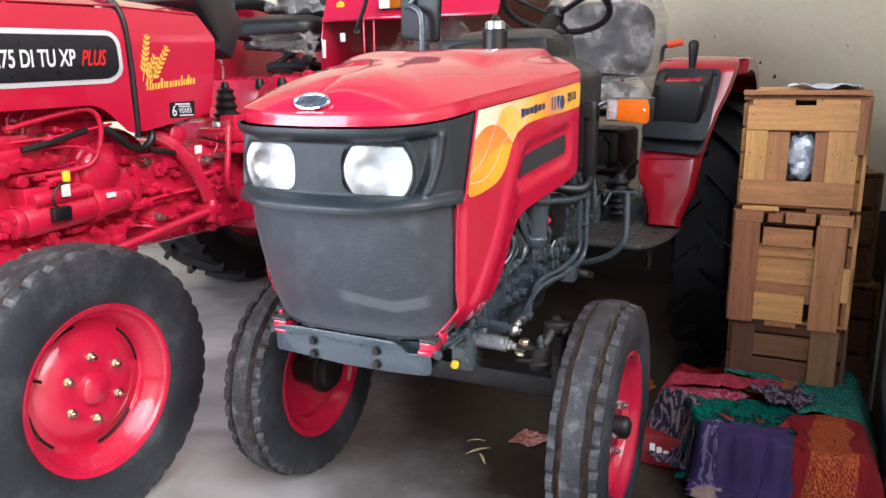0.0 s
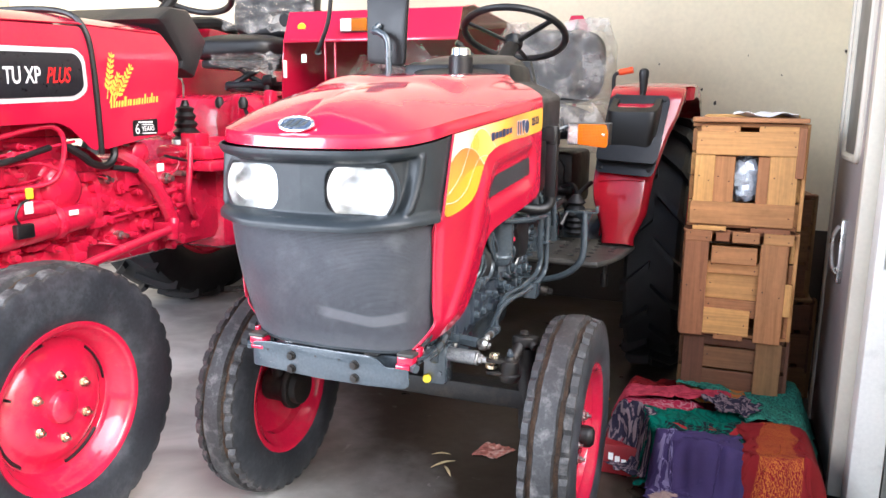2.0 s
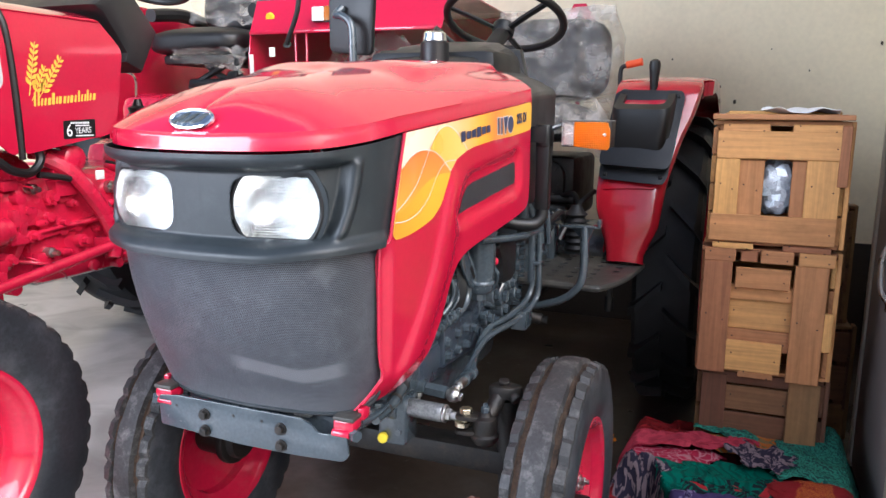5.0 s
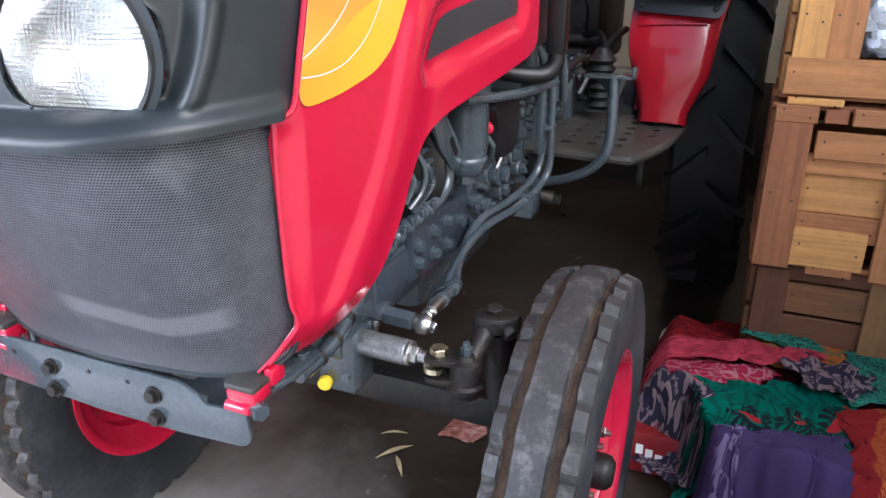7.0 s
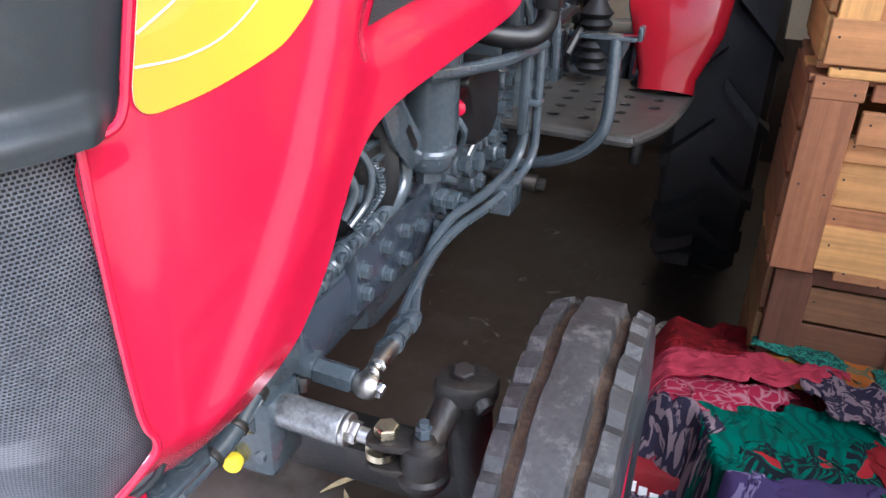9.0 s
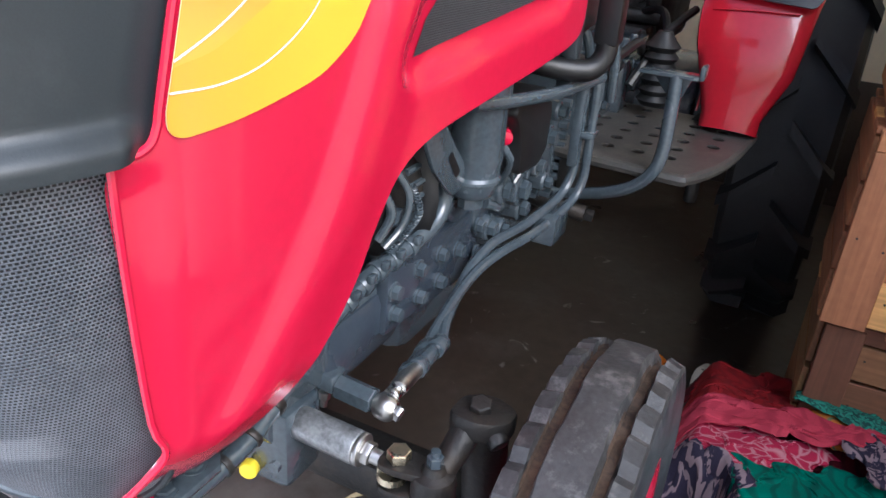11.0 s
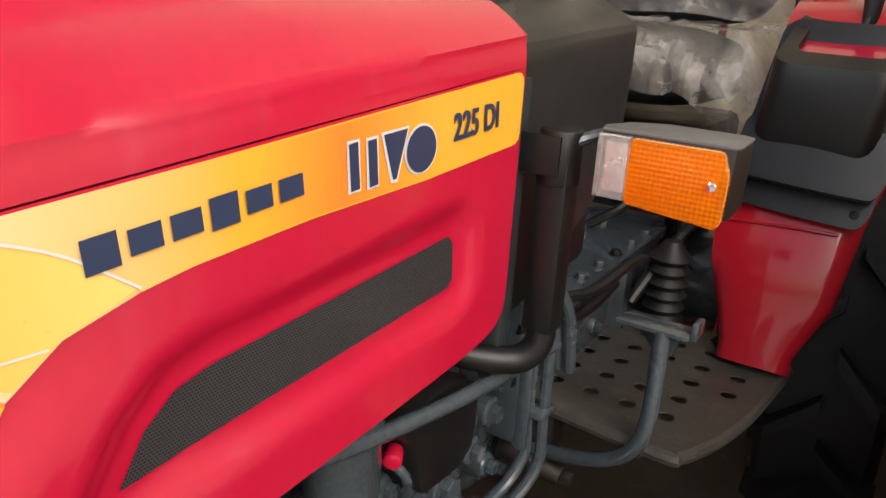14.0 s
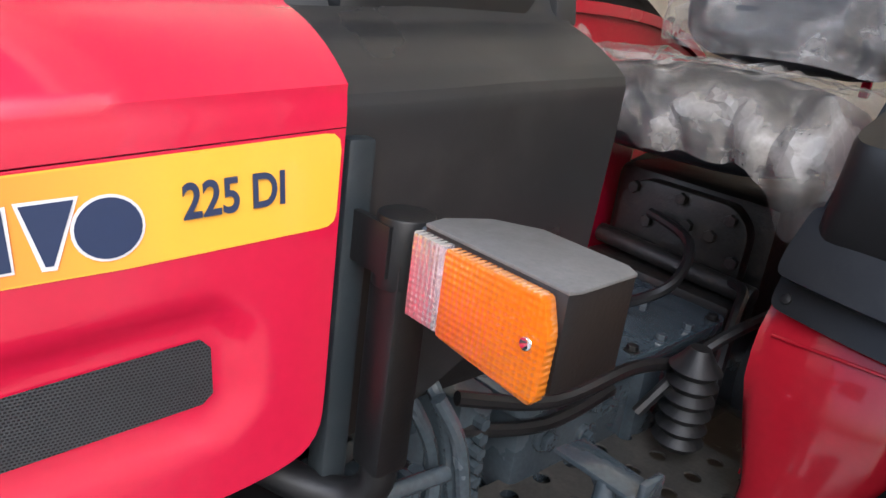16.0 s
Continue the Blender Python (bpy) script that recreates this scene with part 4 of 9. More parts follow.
part("front_carrier", bm, STEEL, tractor, "blue-grey cast front carrier")
bm = bm_new()
add_box(bm, (-0.10, 0.012, 0.586), (0.10, 0.10, 0.602), 0.003)
batt = part("battery", bm, BLACK, tractor, "black battery behind the grille")
for x, wd in ((-0.045, 0.016), (-0.022, 0.014), (0.0, 0.006), (0.018, 0.016), (0.042, 0.014)):
    bm = bm_new()
    add_box(bm, (x, 0.0105, 0.590), (x + wd, 0.0115, 0.600))
    part("label_bar", bm, WHITE_PRINT, batt, smooth=False)
bm = bm_new()
add_box(bm, (0.085, 0.008, 0.586), (0.118, 0.03, 0.606), 0.003)
part("bracket", bm, ZINC, tractor)
bm = bm_new()
add_cyl(bm, (0.115, 0.004, 0.530), (0.115, 0.03, 0.530), 0.011, n=18, bevel=0.003)
part("tow_eye", bm, STEEL, tractor)
for sg in (1, -1):
    bm = bm_new()
    add_prism(bm, [(0.035, 0.560), (0.15, 0.545), (0.25, 0.552), (0.34, 0.545), (0.44, 0.545), (0.44, 0.62), (0.30, 0.62), (0.20, 0.598), (0.125, 0.585), (0.035, 0.580)], lambda a, b, d: (sg * (0.165 + d), a, b), 0.026, 0.005)
    arm = part("carrier_arm", bm, STEEL, tractor)
    bm = bm_new()
    add_prism(bm, [(0.165, 0.035), (0.207, 0.035), (0.216, 0.06), (0.216, 0.118), (0.205, 0.13), (0.165, 0.13)], lambda a, b, d: (sg * a, b, 0.578 + d), 0.010, 0.003)
    part("flange", bm, STEEL, arm)
    for y in (0.072, 0.104):
        bm = bm_new()
        add_cyl(bm, (sg * 0.199, y, 0.586), (sg * 0.199, y, 0.592), 0.0085, n=6, bevel=0.001)
        add_cyl(bm, (sg * 0.199, y, 0.586), (sg * 0.199, y, 0.589), 0.011, n=14)
        part("bolt", bm, STEEL, arm, smooth=False)
    bm = bm_new()
    add_box(bm, (sg * 0.166 - 0.036, 0.236, 0.446), (sg * 0.166 + 0.026, 0.300, 0.545), 0.010)
    add_cyl(bm, (sg * 0.15, 0.262, 0.523), (sg * 0.174, 0.262, 0.523), 0.033, n=26, bevel=0.004)
    add_cyl(bm, (sg * 0.178, 0.236, 0.478), (sg * 0.178, 0.230, 0.478), 0.007, n=6)
    part("ram_bracket", bm, STEEL, tractor)
    bm = bm_new()
    pipe_pts = [(sg * 0.200, 0.09, 0.566), (sg * 0.203, 0.13, 0.569), (sg * 0.205, 0.165, 0.576), (sg * 0.203, 0.20, 0.588), (sg * 0.20, 0.25, 0.608), (sg * 0.192, 0.32, 0.635)]
    add_tube(bm, pipe_pts, 0.0105, 12)
    hosep = part("radiator_pipe", bm, STEEL, tractor)
    for a, b in zip(pipe_pts[1:4], pipe_pts[2:5]):
        bm = bm_new()
        a, b = Vector(a), Vector(b)
        add_cyl(bm, a, a.lerp(b, 0.18), 0.0125, n=14, bevel=0.001)
        part("clamp", bm, DARKSTEEL, hosep)
for sg in (1, -1):
    bm = bm_new()
    add_cyl(bm, (sg * 0.144, 0.236, 0.463), (sg * 0.148, 0.223, 0.463), 0.0105, n=14, bevel=0.003)
    part("plug", bm, YELLOW_CAP, tractor, "yellow plastic plug")

# side rails with their joint plate and bolts
for sg in (1, -1):
    bm = bm_new()
    add_box(bm, (sg * 0.18 - 0.018, 0.30, 0.53), (sg * 0.18 + 0.018, 0.46, 0.615), 0.02)
    add_prism(bm, [(0.404, 0.560), (0.630, 0.545), (0.628, 0.640), (0.408, 0.652)], lambda a, b, d: (sg * (0.190 + d), a, b), 0.016, 0.0015)
    add_prism(bm, [(0.636, 0.548), (0.70, 0.545), (0.695, 0.63), (0.632, 0.640)], lambda a, b, d: (sg * (0.186 + d), a, b), 0.014, 0.002)
    add_prism(bm, [(0.655, 0.60), (0.72, 0.585), (0.76, 0.61), (0.74, 0.68), (0.66, 0.66)], lambda a, b, d: (sg * (0.175 + d), a, b), 0.03, 0.004)
    rail = part("side_rail", bm, STEEL_DARK, tractor)
    for y, z in ((0.479, 0.617), (0.537, 0.614), (0.537, 0.574), (0.419, 0.613), (0.483, 0.577), (0.422, 0.582), (0.653, 0.612), (0.656, 0.568), (0.588, 0.60)):
        bm = bm_new()
        add_cyl(bm, (sg * 0.205, y, z), (sg * 0.217, y, z), 0.0095, n=6, bevel=0.0015)
        add_cyl(bm, (sg * 0.205, y, z), (sg * 0.2085, y, z), 0.0125, n=14)
        part("bolt", bm, STEEL, rail, smooth=False)

# engine with its hang-on parts
bm = bm_new()
add_box(bm, (-0.13, 0.40, 0.48), (0.10, 0.98, 0.84), 0.03)
add_box(bm, (-0.15, 0.55, 0.42), (0.15, 0.95, 0.56), 0.03)
add_box(bm, (-0.16, 0.50, 0.66), (0.135, 0.93, 0.72), 0.02)
add_box(bm, (-0.17, 0.74, 0.56), (0.175, 0.96, 0.72), 0.04)
for k in range(5):
    add_box(bm, (0.12, 0.50 + k * 0.09, 0.58), (0.150, 0.515 + k * 0.09, 0.66), 0.004)
part("engine_block", bm, STEEL, tractor, "blue-grey painted diesel engine")
for k in range(14):
    bm = bm_new()
    y, z = 0.68 + 0.25 * ((k * 0.37) % 1), 0.58 + 0.17 * ((k * 0.61) % 1)
    add_cyl(bm, (0.19, y, z), (0.222 + 0.012 * (k % 2), y, z), 0.0085, n=6, bevel=0.0012)
    part("engine_bolt", bm, ZINC if k % 4 == 0 else STEEL, tractor, smooth=False)
bm = bm_new()
add_lathe(bm, [(0.001, 0.690), (0.026, 0.692), (0.032, 0.699), (0.0335, 0.712), (0.0365, 0.714), (0.0365, 0.718), (0.0335, 0.722), (0.0350, 0.738), (0.0362, 0.741), (0.0362, 0.815), (0.039, 0.820), (0.039, 0.85), (0.03, 0.855), (0.001, 0.855)], (0.226, 0.572, 0), 32, "z")
flt = part("oil_filter", bm, STEEL, tractor, "painted spin-on filter canister")
bm = bm_new()
add_cyl(bm, (0.226, 0.572, 0.692), (0.226, 0.572, 0.674), 0.017, n=8, bevel=0.002)
part("drain_nut", bm, STEEL, flt, smooth=False)
bm = bm_new()
add_prism(bm, rounded([(0.545, 0.690), (0.640, 0.690), (0.648, 0.668), (0.625, 0.645), (0.592, 0.636), (0.562, 0.648), (0.546, 0.668)], 0.012, 4), lambda a, b, d: (0.172 + d, a, b), 0.034, 0.008)
part("sediment_bowl", bm, STEEL_DARK, tractor)
for y, z, r, x in ((0.70, 0.655, 0.017, 0.235), (0.755, 0.640, 0.020, 0.240), (0.805, 0.665, 0.014, 0.245), (0.73, 0.70, 0.014, 0.235), (0.79, 0.715, 0.012, 0.24), (0.845, 0.70, 0.015, 0.245), (0.68, 0.60, 0.015, 0.225), (0.72, 0.585, 0.012, 0.23), (0.78, 0.60, 0.016, 0.235), (0.835, 0.63, 0.012, 0.25), (0.66, 0.69, 0.012, 0.225), (0.86, 0.74, 0.012, 0.25)):
    bm = bm_new()
    add_cyl(bm, (0.18, y, z), (x - 0.010, y, z), r * 1.35, n=18, bevel=0.004)
    add_cyl(bm, (x - 0.010, y, z), (x, y, z), r * 0.8, n=6, bevel=0.0012)
    part("engine_bolt", bm, STEEL, tractor, smooth=False)
for pts, r, mt in (([(0.232, 0.640, 0.742), (0.244, 0.650, 0.722), (0.238, 0.662, 0.700), (0.226, 0.672, 0.678)], 0.0055, STEEL), ([(0.228, 0.655, 0.735), (0.236, 0.668, 0.712), (0.230, 0.690, 0.690)], 0.0045, ZINC),
                   ([(0.222, 0.735, 0.655), (0.232, 0.760, 0.690), (0.236, 0.775, 0.705)], 0.006, STEEL)):
    bm = bm_new()
    add_tube(bm, pts, r, 10)
    part("pipe", bm, mt, tractor)
# painted coolant hose along the top of the side rail, with its clamps
hose_pts = [(0.192, 0.250, 0.606), (0.199, 0.315, 0.636), (0.207, 0.370, 0.658), (0.214, 0.430, 0.667), (0.220, 0.478, 0.678), (0.222, 0.502, 0.702), (0.218, 0.500, 0.742)]
bm = bm_new()
add_tube(bm, hose_pts, 0.0108, 14)
coolant = part("coolant_hose", bm, STEEL, tractor, "painted hose with ring clamps")
for k, t in ((1, 0.25), (1, 0.7), (2, 0.1), (2, 0.55), (3, 0.1)):
    a, b = Vector(hose_pts[k]), Vector(hose_pts[k + 1])
    c = a.lerp(b, t)
    d = (b - a).normalized()
    bm = bm_new()
    add_cyl(bm, c - d * 0.006, c + d * 0.006, 0.0132, n=16, bevel=0.0015)
    add_box(bm, (c.x + 0.008, c.y - 0.006, c.z + 0.006), (c.x + 0.016, c.y + 0.006, c.z + 0.016), 0.002)
    part("hose_clamp", bm, STEEL, coolant)
# flange of the pump casting
bm = bm_new()
add_prism(bm, rounded([(0.640, 0.602), (0.690, 0.586), (0.790, 0.598), (0.862, 0.640), (0.868, 0.722), (0.800, 0.738), (0.700, 0.705), (0.642, 0.668)], 0.02, 4), lambda a, b, d: (0.170 + d, a, b), 0.034, 0.005)
part("pump_flange", bm, STEEL, tractor, "cast pump flange")
for a, b, r in (((0.672, 0.640), (0.725, 0.618), 0.008), ((0.725, 0.690), (0.745, 0.640), 0.007), ((0.770, 0.700), (0.800, 0.655), 0.007)):
    bm = bm_new()
    add_tube(bm, [(0.206, *a), (0.216, (a[0] + b[0]) / 2, (a[1] + b[1]) / 2), (0.206, *b)], r, 10)
    part("casting_rib", bm, STEEL, tractor)
bm = bm_new()
add_prism(bm, rounded([(0.412, 0.808), (0.450, 0.822), (0.522, 0.746), (0.520, 0.722), (0.490, 0.716), (0.440, 0.762)], 0.010, 3), lambda a, b, d: (0.232 + d, a, b), 0.006, 0.0012)
slotted = part("adjuster_arm", bm, STEEL, tractor, "slotted belt adjuster arm")
bm = bm_new()
add_prism(bm, rounded([(0.470, 0.770), (0.480, 0.776), (0.506, 0.744), (0.496, 0.737)], 0.004, 3), lambda a, b, d: (0.2375 + d, a, b), 0.0012)
part("slot", bm, BLACK, slotted)
bm = bm_new()
add_prism(bm, [(0.70, 0.628), (0.76, 0.60), (0.80, 0.615), (0.80, 0.70), (0.74, 0.715), (0.70, 0.69)], lambda a, b, d: (0.20 + d, a, b), 0.012, 0.003)
part("casting_web", bm, STEEL, tractor)
bm = bm_new()
add_prism(bm, rounded([(0.662, 0.695), (0.736, 0.690), (0.764, 0.708), (0.768, 0.770), (0.748, 0.800), (0.69, 0.814), (0.640, 0.806), (0.622, 0.788), (0.640, 0.772), (0.654, 0.742)], 0.012, 4), lambda a, b, d: (0.165 + d, a, b), 0.092, 0.006)
cov = part("alternator_cover", bm, BLACK, tractor, "black plastic guard")
bm = bm_new()
add_cyl(bm, (0.236, 0.640, 0.758), (0.246, 0.622, 0.756), 0.010, n=12, bevel=0.003)
part("terminal_cap", bm, RED, cov, "small red rubber cap")
bm = bm_new()
add_lathe(bm, [(0.045, 0), (0.085, 0.004), (0.095, 0.012), (0.085, 0.02), (0.045, 0.024)], (0.14, 0.45, 0.72), 30, "y", True)
add_tube(bm, [(0.14, 0.44, 0.81), (0.14, 0.44, 0.60), (0.14, 0.40, 0.56)], 0.006, 8)
part("fan_belt", bm, BLACK, tractor)
# alternator with its fins, between the fan belt and the filter
bm = bm_new()
add_lathe(bm, [(0.001, 0.412), (0.030, 0.412), (0.047, 0.420), (0.050, 0.432), (0.050, 0.470), (0.044, 0.480), (0.020, 0.486), (0.001, 0.486)], (0.168, 0, 0.735), 30, "y")
bmesh.ops.recalc_face_normals(bm, faces=bm.faces)
alt = part("alternator", bm, DARKSTEEL, tractor, "grimy alternator")
for k in range(11):
    a = radians(-70 + 20 * k)
    c = Vector((0.168 + 0.049 * math.cos(a), 0.448, 0.735 + 0.049 * math.sin(a)))
    bm = bm_new()
    add_cyl(bm, c - Vector((0, 0.022, 0)), c + Vector((0, 0.024, 0)), 0.0045, n=8, bevel=0.001)
    part("fin", bm, STEEL, alt)
bm = bm_new()
add_prism(bm, rounded([(0.405, 0.700), (0.448, 0.690), (0.470, 0.676), (0.478, 0.690), (0.455, 0.715), (0.412, 0.722)], 0.006, 3), lambda a, b, d: (0.206 + d, a, b), 0.008, 0.0015)
part("bracket", bm, STEEL, tractor)
for pts, r, mt in (([(0.205, 0.402, 0.775), (0.222, 0.414, 0.742), (0.220, 0.410, 0.708), (0.210, 0.385, 0.684)], 0.0045, STEEL), ([(0.198, 0.392, 0.752), (0.212, 0.396, 0.722), (0.206, 0.378, 0.694)], 0.0055, STEEL), ([(0.150, 0.430, 0.800), (0.188, 0.410, 0.735), (0.190, 0.375, 0.690), (0.180, 0.330, 0.662)], 0.010, BLACK)):
    bm = bm_new()
    add_tube(bm, pts, r, 10)
    part("wire_loom", bm, mt, tractor)
bm = bm_new()
run = smooth_line([(0.220, 0.424, 0.748), (0.226, 0.434, 0.716), (0.221, 0.422, 0.696), (0.214, 0.392, 0.679)], 9)
coil = []
for i in range(len(run) * 8):
    p, f = run[min(i // 8, len(run) - 2)].lerp(run[min(i // 8 + 1, len(run) - 1)], (i % 8) / 8), 2 * math.pi * i / 8
    coil.append(p + Vector((0.0036 * math.cos(f), 0.0036 * math.sin(f), 0.0008 * math.sin(f))))
add_tube(bm, coil, 0.0012, 5)
part("coil_conduit", bm, STEEL, tractor, "coiled steel conduit")

# hydraulic pipes and the guard rail
bm = bm_new()
add_tube(bm, [(0.250, 0.500, 0.826), (0.262, 0.577, 0.817), (0.275, 0.690, 0.806), (0.284, 0.800, 0.800), (0.289, 0.885, 0.797)], 0.0085, 12)
add_box(bm, (0.262, 0.852, 0.706), (0.298, 0.886, 0.716), 0.003)
add_box(bm, (0.264, 0.846, 0.660), (0.280, 0.856, 0.80), 0.003)
part("guard_rail", bm, STEEL, tractor)
PIPE_RUN = ([(0.288, 0.872, 0.80), (0.288, 0.874, 0.70), (0.287, 0.876, 0.632), (0.278, 0.840, 0.597), (0.258, 0.755, 0.576), (0.242, 0.665, 0.575), (0.234, 0.600, 0.570), (0.232, 0.540, 0.556), (0.238, 0.470, 0.540), (0.243, 0.445, 0.534)],
            [(0.272, 0.862, 0.80), (0.272, 0.864, 0.70), (0.271, 0.866, 0.645), (0.263, 0.832, 0.610), (0.244, 0.750, 0.589), (0.228, 0.665, 0.586), (0.222, 0.610, 0.572), (0.226, 0.560, 0.552), (0.240, 0.500, 0.545), (0.254, 0.462, 0.540)])
for run, (dx, dz) in zip(PIPE_RUN, ((0.0, 0.0), (0.011, 0.004))):
    bm = bm_new()
    add_tube(bm, run, 0.0076, 10)
    pipe = part("hydraulic_pipe", bm, STEEL, tractor)
    bm = bm_new()
    a, b = Vector((0.243 + dx, 0.450 + dx, 0.534 + dz)), Vector((0.264 + dx * 0.2, 0.322 + dx, 0.548 + dz))
    for t0, t1, r in ((0.0, 0.2, 0.0125), (0.2, 0.5, 0.0105), (0.5, 0.62, 0.0125)):
        add_cyl(bm, a.lerp(b, t0), a.lerp(b, t1), r, n=12, bevel=0.0015)
    part("hose_fitting", bm, STEEL, pipe)
    bm = bm_new()
    add_cyl(bm, a.lerp(b, 0.62), a.lerp(b, 1.0), 0.0095, n=12, bevel=0.001)
    part("hose_ferrule", bm, ZINC, pipe, "bright hose ferrule")
bm = bm_new()
add_box(bm, (0.240, 0.785, 0.545), (0.280, 0.850, 0.592), 0.004)
part("pipe_clamp", bm, STEEL, tractor)

# front axle, steering ram and kingpins
bm = bm_new()
add_box(bm, (-0.34, 0.335, 0.37), (0.37, 0.405, 0.425), 0.012)
axle = part("front_axle", bm, DARKSTEEL, tractor, "grimy cast front axle")
bm = bm_new()
add_cyl(bm, (0, 0.31, 0.42), (0, 0.44, 0.42), 0.036, n=20, bevel=0.004)
part("axle_pivot", bm, DARKSTEEL, axle)
for sg in (1, -1):
    bm = bm_new()
    add_cyl(bm, (sg * 0.372, 0.372, 0.31), (sg * 0.366, 0.345, 0.540), 0.025, n=18, bevel=0.004)
    kp = part("kingpin", bm, DARKSTEEL, tractor, "oily cast kingpin housing")
    bm = bm_new()
    add_prism(bm, rounded([(0.350, 0.300), (0.385, 0.295), (0.412, 0.315), (0.410, 0.350), (0.375, 0.365), (0.348, 0.345)], 0.014, 4), lambda a, b, d: (sg * (a - 0.010), b, 0.546 + d - 0.16 * (b - 0.33)), 0.026, 0.005)
    add_tube(bm, [(sg * 0.362, 0.318, 0.562), (sg * 0.356, 0.296, 0.540), (sg * 0.350, 0.277, 0.520), (sg * 0.348, 0.270, 0.508)], lambda t: 0.0165 - 0.004 * t, 12)
    part("steering_arm", bm, DARKSTEEL, kp)
    bm = bm_new()
    add_cyl(bm, (sg * 0.366, 0.325, 0.571), (sg * 0.367, 0.322, 0.584), 0.012, n=6, bevel=0.002)
    part("bolt", bm, DARKSTEEL, kp, smooth=False)
    bm = bm_new()
    add_cyl(bm, (sg * 0.386, 0.315, 0.558), (sg * 0.398, 0.308, 0.551), 0.011, n=12, bevel=0.003)
    part("bolt", bm, DARKSTEEL, kp)
    bm = bm_new()
    add_lathe(bm, [(0.001, 0.535), (0.010, 0.535), (0.013, 0.528), (0.021, 0.524), (0.023, 0.518), (0.023, 0.494), (0.027, 0.490), (0.027, 0.482), (0.020, 0.472), (0.001, 0.470)], (sg * 0.347, 0.268, 0), 24, "z")
    bmesh.ops.recalc_face_normals(bm, faces=bm.faces)
    part("ball_joint", bm, DARKSTEEL, kp)
    bm = bm_new()
    add_cyl(bm, (sg * 0.347, 0.268, 0.533), (sg * 0.347, 0.268, 0.546), 0.0085, n=6, bevel=0.001)
    add_cyl(bm, (sg * 0.347, 0.268, 0.546), (sg * 0.347, 0.268, 0.552), 0.005, n=10)
    part("castle_nut", bm, STEEL, kp, smooth=False)
bm = bm_new()
add_cyl(bm, (-0.16, 0.262, 0.523), (0.16, 0.262, 0.523), 0.024, n=22, bevel=0.003)
ram = part("steering_cylinder", bm, STEEL, tractor)
for sg in (1, -1):
    bm = bm_new()
    add_cyl(bm, (sg * 0.178, 0.262, 0.523), (sg * 0.263, 0.262, 0.521), 0.0185, n=10, bevel=0.002)
    part("ram_sleeve", bm, material("scuffed_metal", (0.30, 0.31, 0.32), 0.42, 0.7, var=0.35, scale=40, fine=220, bump=0.15, dirt=(0.07, 0.07, 0.08), dirt_amount=0.8) if sg > 0 else ZINC, ram, "scuffed bare metal sleeve", angle=50)
    bm = bm_new()
    add_cyl(bm, (sg * 0.174, 0.262, 0.523), (sg * 0.1835, 0.262, 0.523), 0.0215, n=24, bevel=0.002)
    part("ring", bm, YELLOW_CAP, ram, "yellow paint ring")
    bm = bm_new()
    add_cyl(bm, (sg * 0.263, 0.262, 0.521), (sg * 0.270, 0.262, 0.521), 0.0180, n=20, bevel=0.002)
    add_cyl(bm, (sg * 0.270, 0.262, 0.521), (sg * 0.279, 0.262, 0.520), 0.0125, n=6, bevel=0.001)
    add_cyl(bm, (sg * 0.279, 0.262, 0.520), (sg * 0.298, 0.264, 0.517), 0.0085, n=12)
    part("rod_end", bm, ZINC, ram)
    bm = bm_new()
    for dz in (0.0, -0.030):
        add_prism(bm, rounded([(0.290, 0.248), (0.312, 0.246), (0.350, 0.256), (0.350, 0.280), (0.312, 0.284), (0.290, 0.280)], 0.012, 3), lambda a, b, d: (sg * a, b, 0.518 + dz + d), 0.009, 0.002)
    part("clevis", bm, DARKSTEEL, ram)
    bm = bm_new()
    add_cyl(bm, (sg * 0.309, 0.264, 0.527), (sg * 0.309, 0.264, 0.539), 0.0125, n=6, bevel=0.0015)
    part("pin_bolt", bm, BRASS, ram, "yellow zinc bolt head", smooth=False)
    bm = bm_new()
    add_lathe(bm, [(0.008, 0.503), (0.0155, 0.504), (0.0155, 0.512), (0.008, 0.513)], (sg * 0.304, 0.260, 0), 20, "z", True)
    part("pin_bush", bm, BRASS, ram, "worn brass bush")
bm = bm_new()
add_cyl(bm, (0.15, 0.312, 0.549), (0.192, 0.311, 0.548), 0.014, n=12, bevel=0.002)
add_box(bm, (0.178, 0.298, 0.540), (0.205, 0.325, 0.562), 0.003)
add_cyl(bm, (0.205, 0.311, 0.546), (0.250, 0.311, 0.543), 0.0145, n=6, bevel=0.002)
part("pipe_union", bm, STEEL, tractor)
bm = bm_new()
add_cyl(bm, (0.194, 0.300, 0.540), (0.194, 0.298, 0.522), 0.004, n=8)
add_cyl(bm, (0.194, 0.300, 0.540), (0.194, 0.299, 0.532), 0.007, n=6)
part("bleed_screw", bm, ZINC, tractor)
bm = bm_new()
cushion_r = [(0.001, -0.014), (0.010, -0.013), (0.0145, -0.007), (0.0155, 0.0), (0.0145, 0.007), (0.010, 0.013), (0.001, 0.014)]
add_lathe(bm, cushion_r, (0.264, 0.312, 0.541), 20, "x")
add_cyl(bm, (0.276, 0.312, 0.540), (0.283, 0.312, 0.538), 0.009, n=6, bevel=0.001)
part("banjo_union", bm, ZINC, tractor, "bright banjo union")


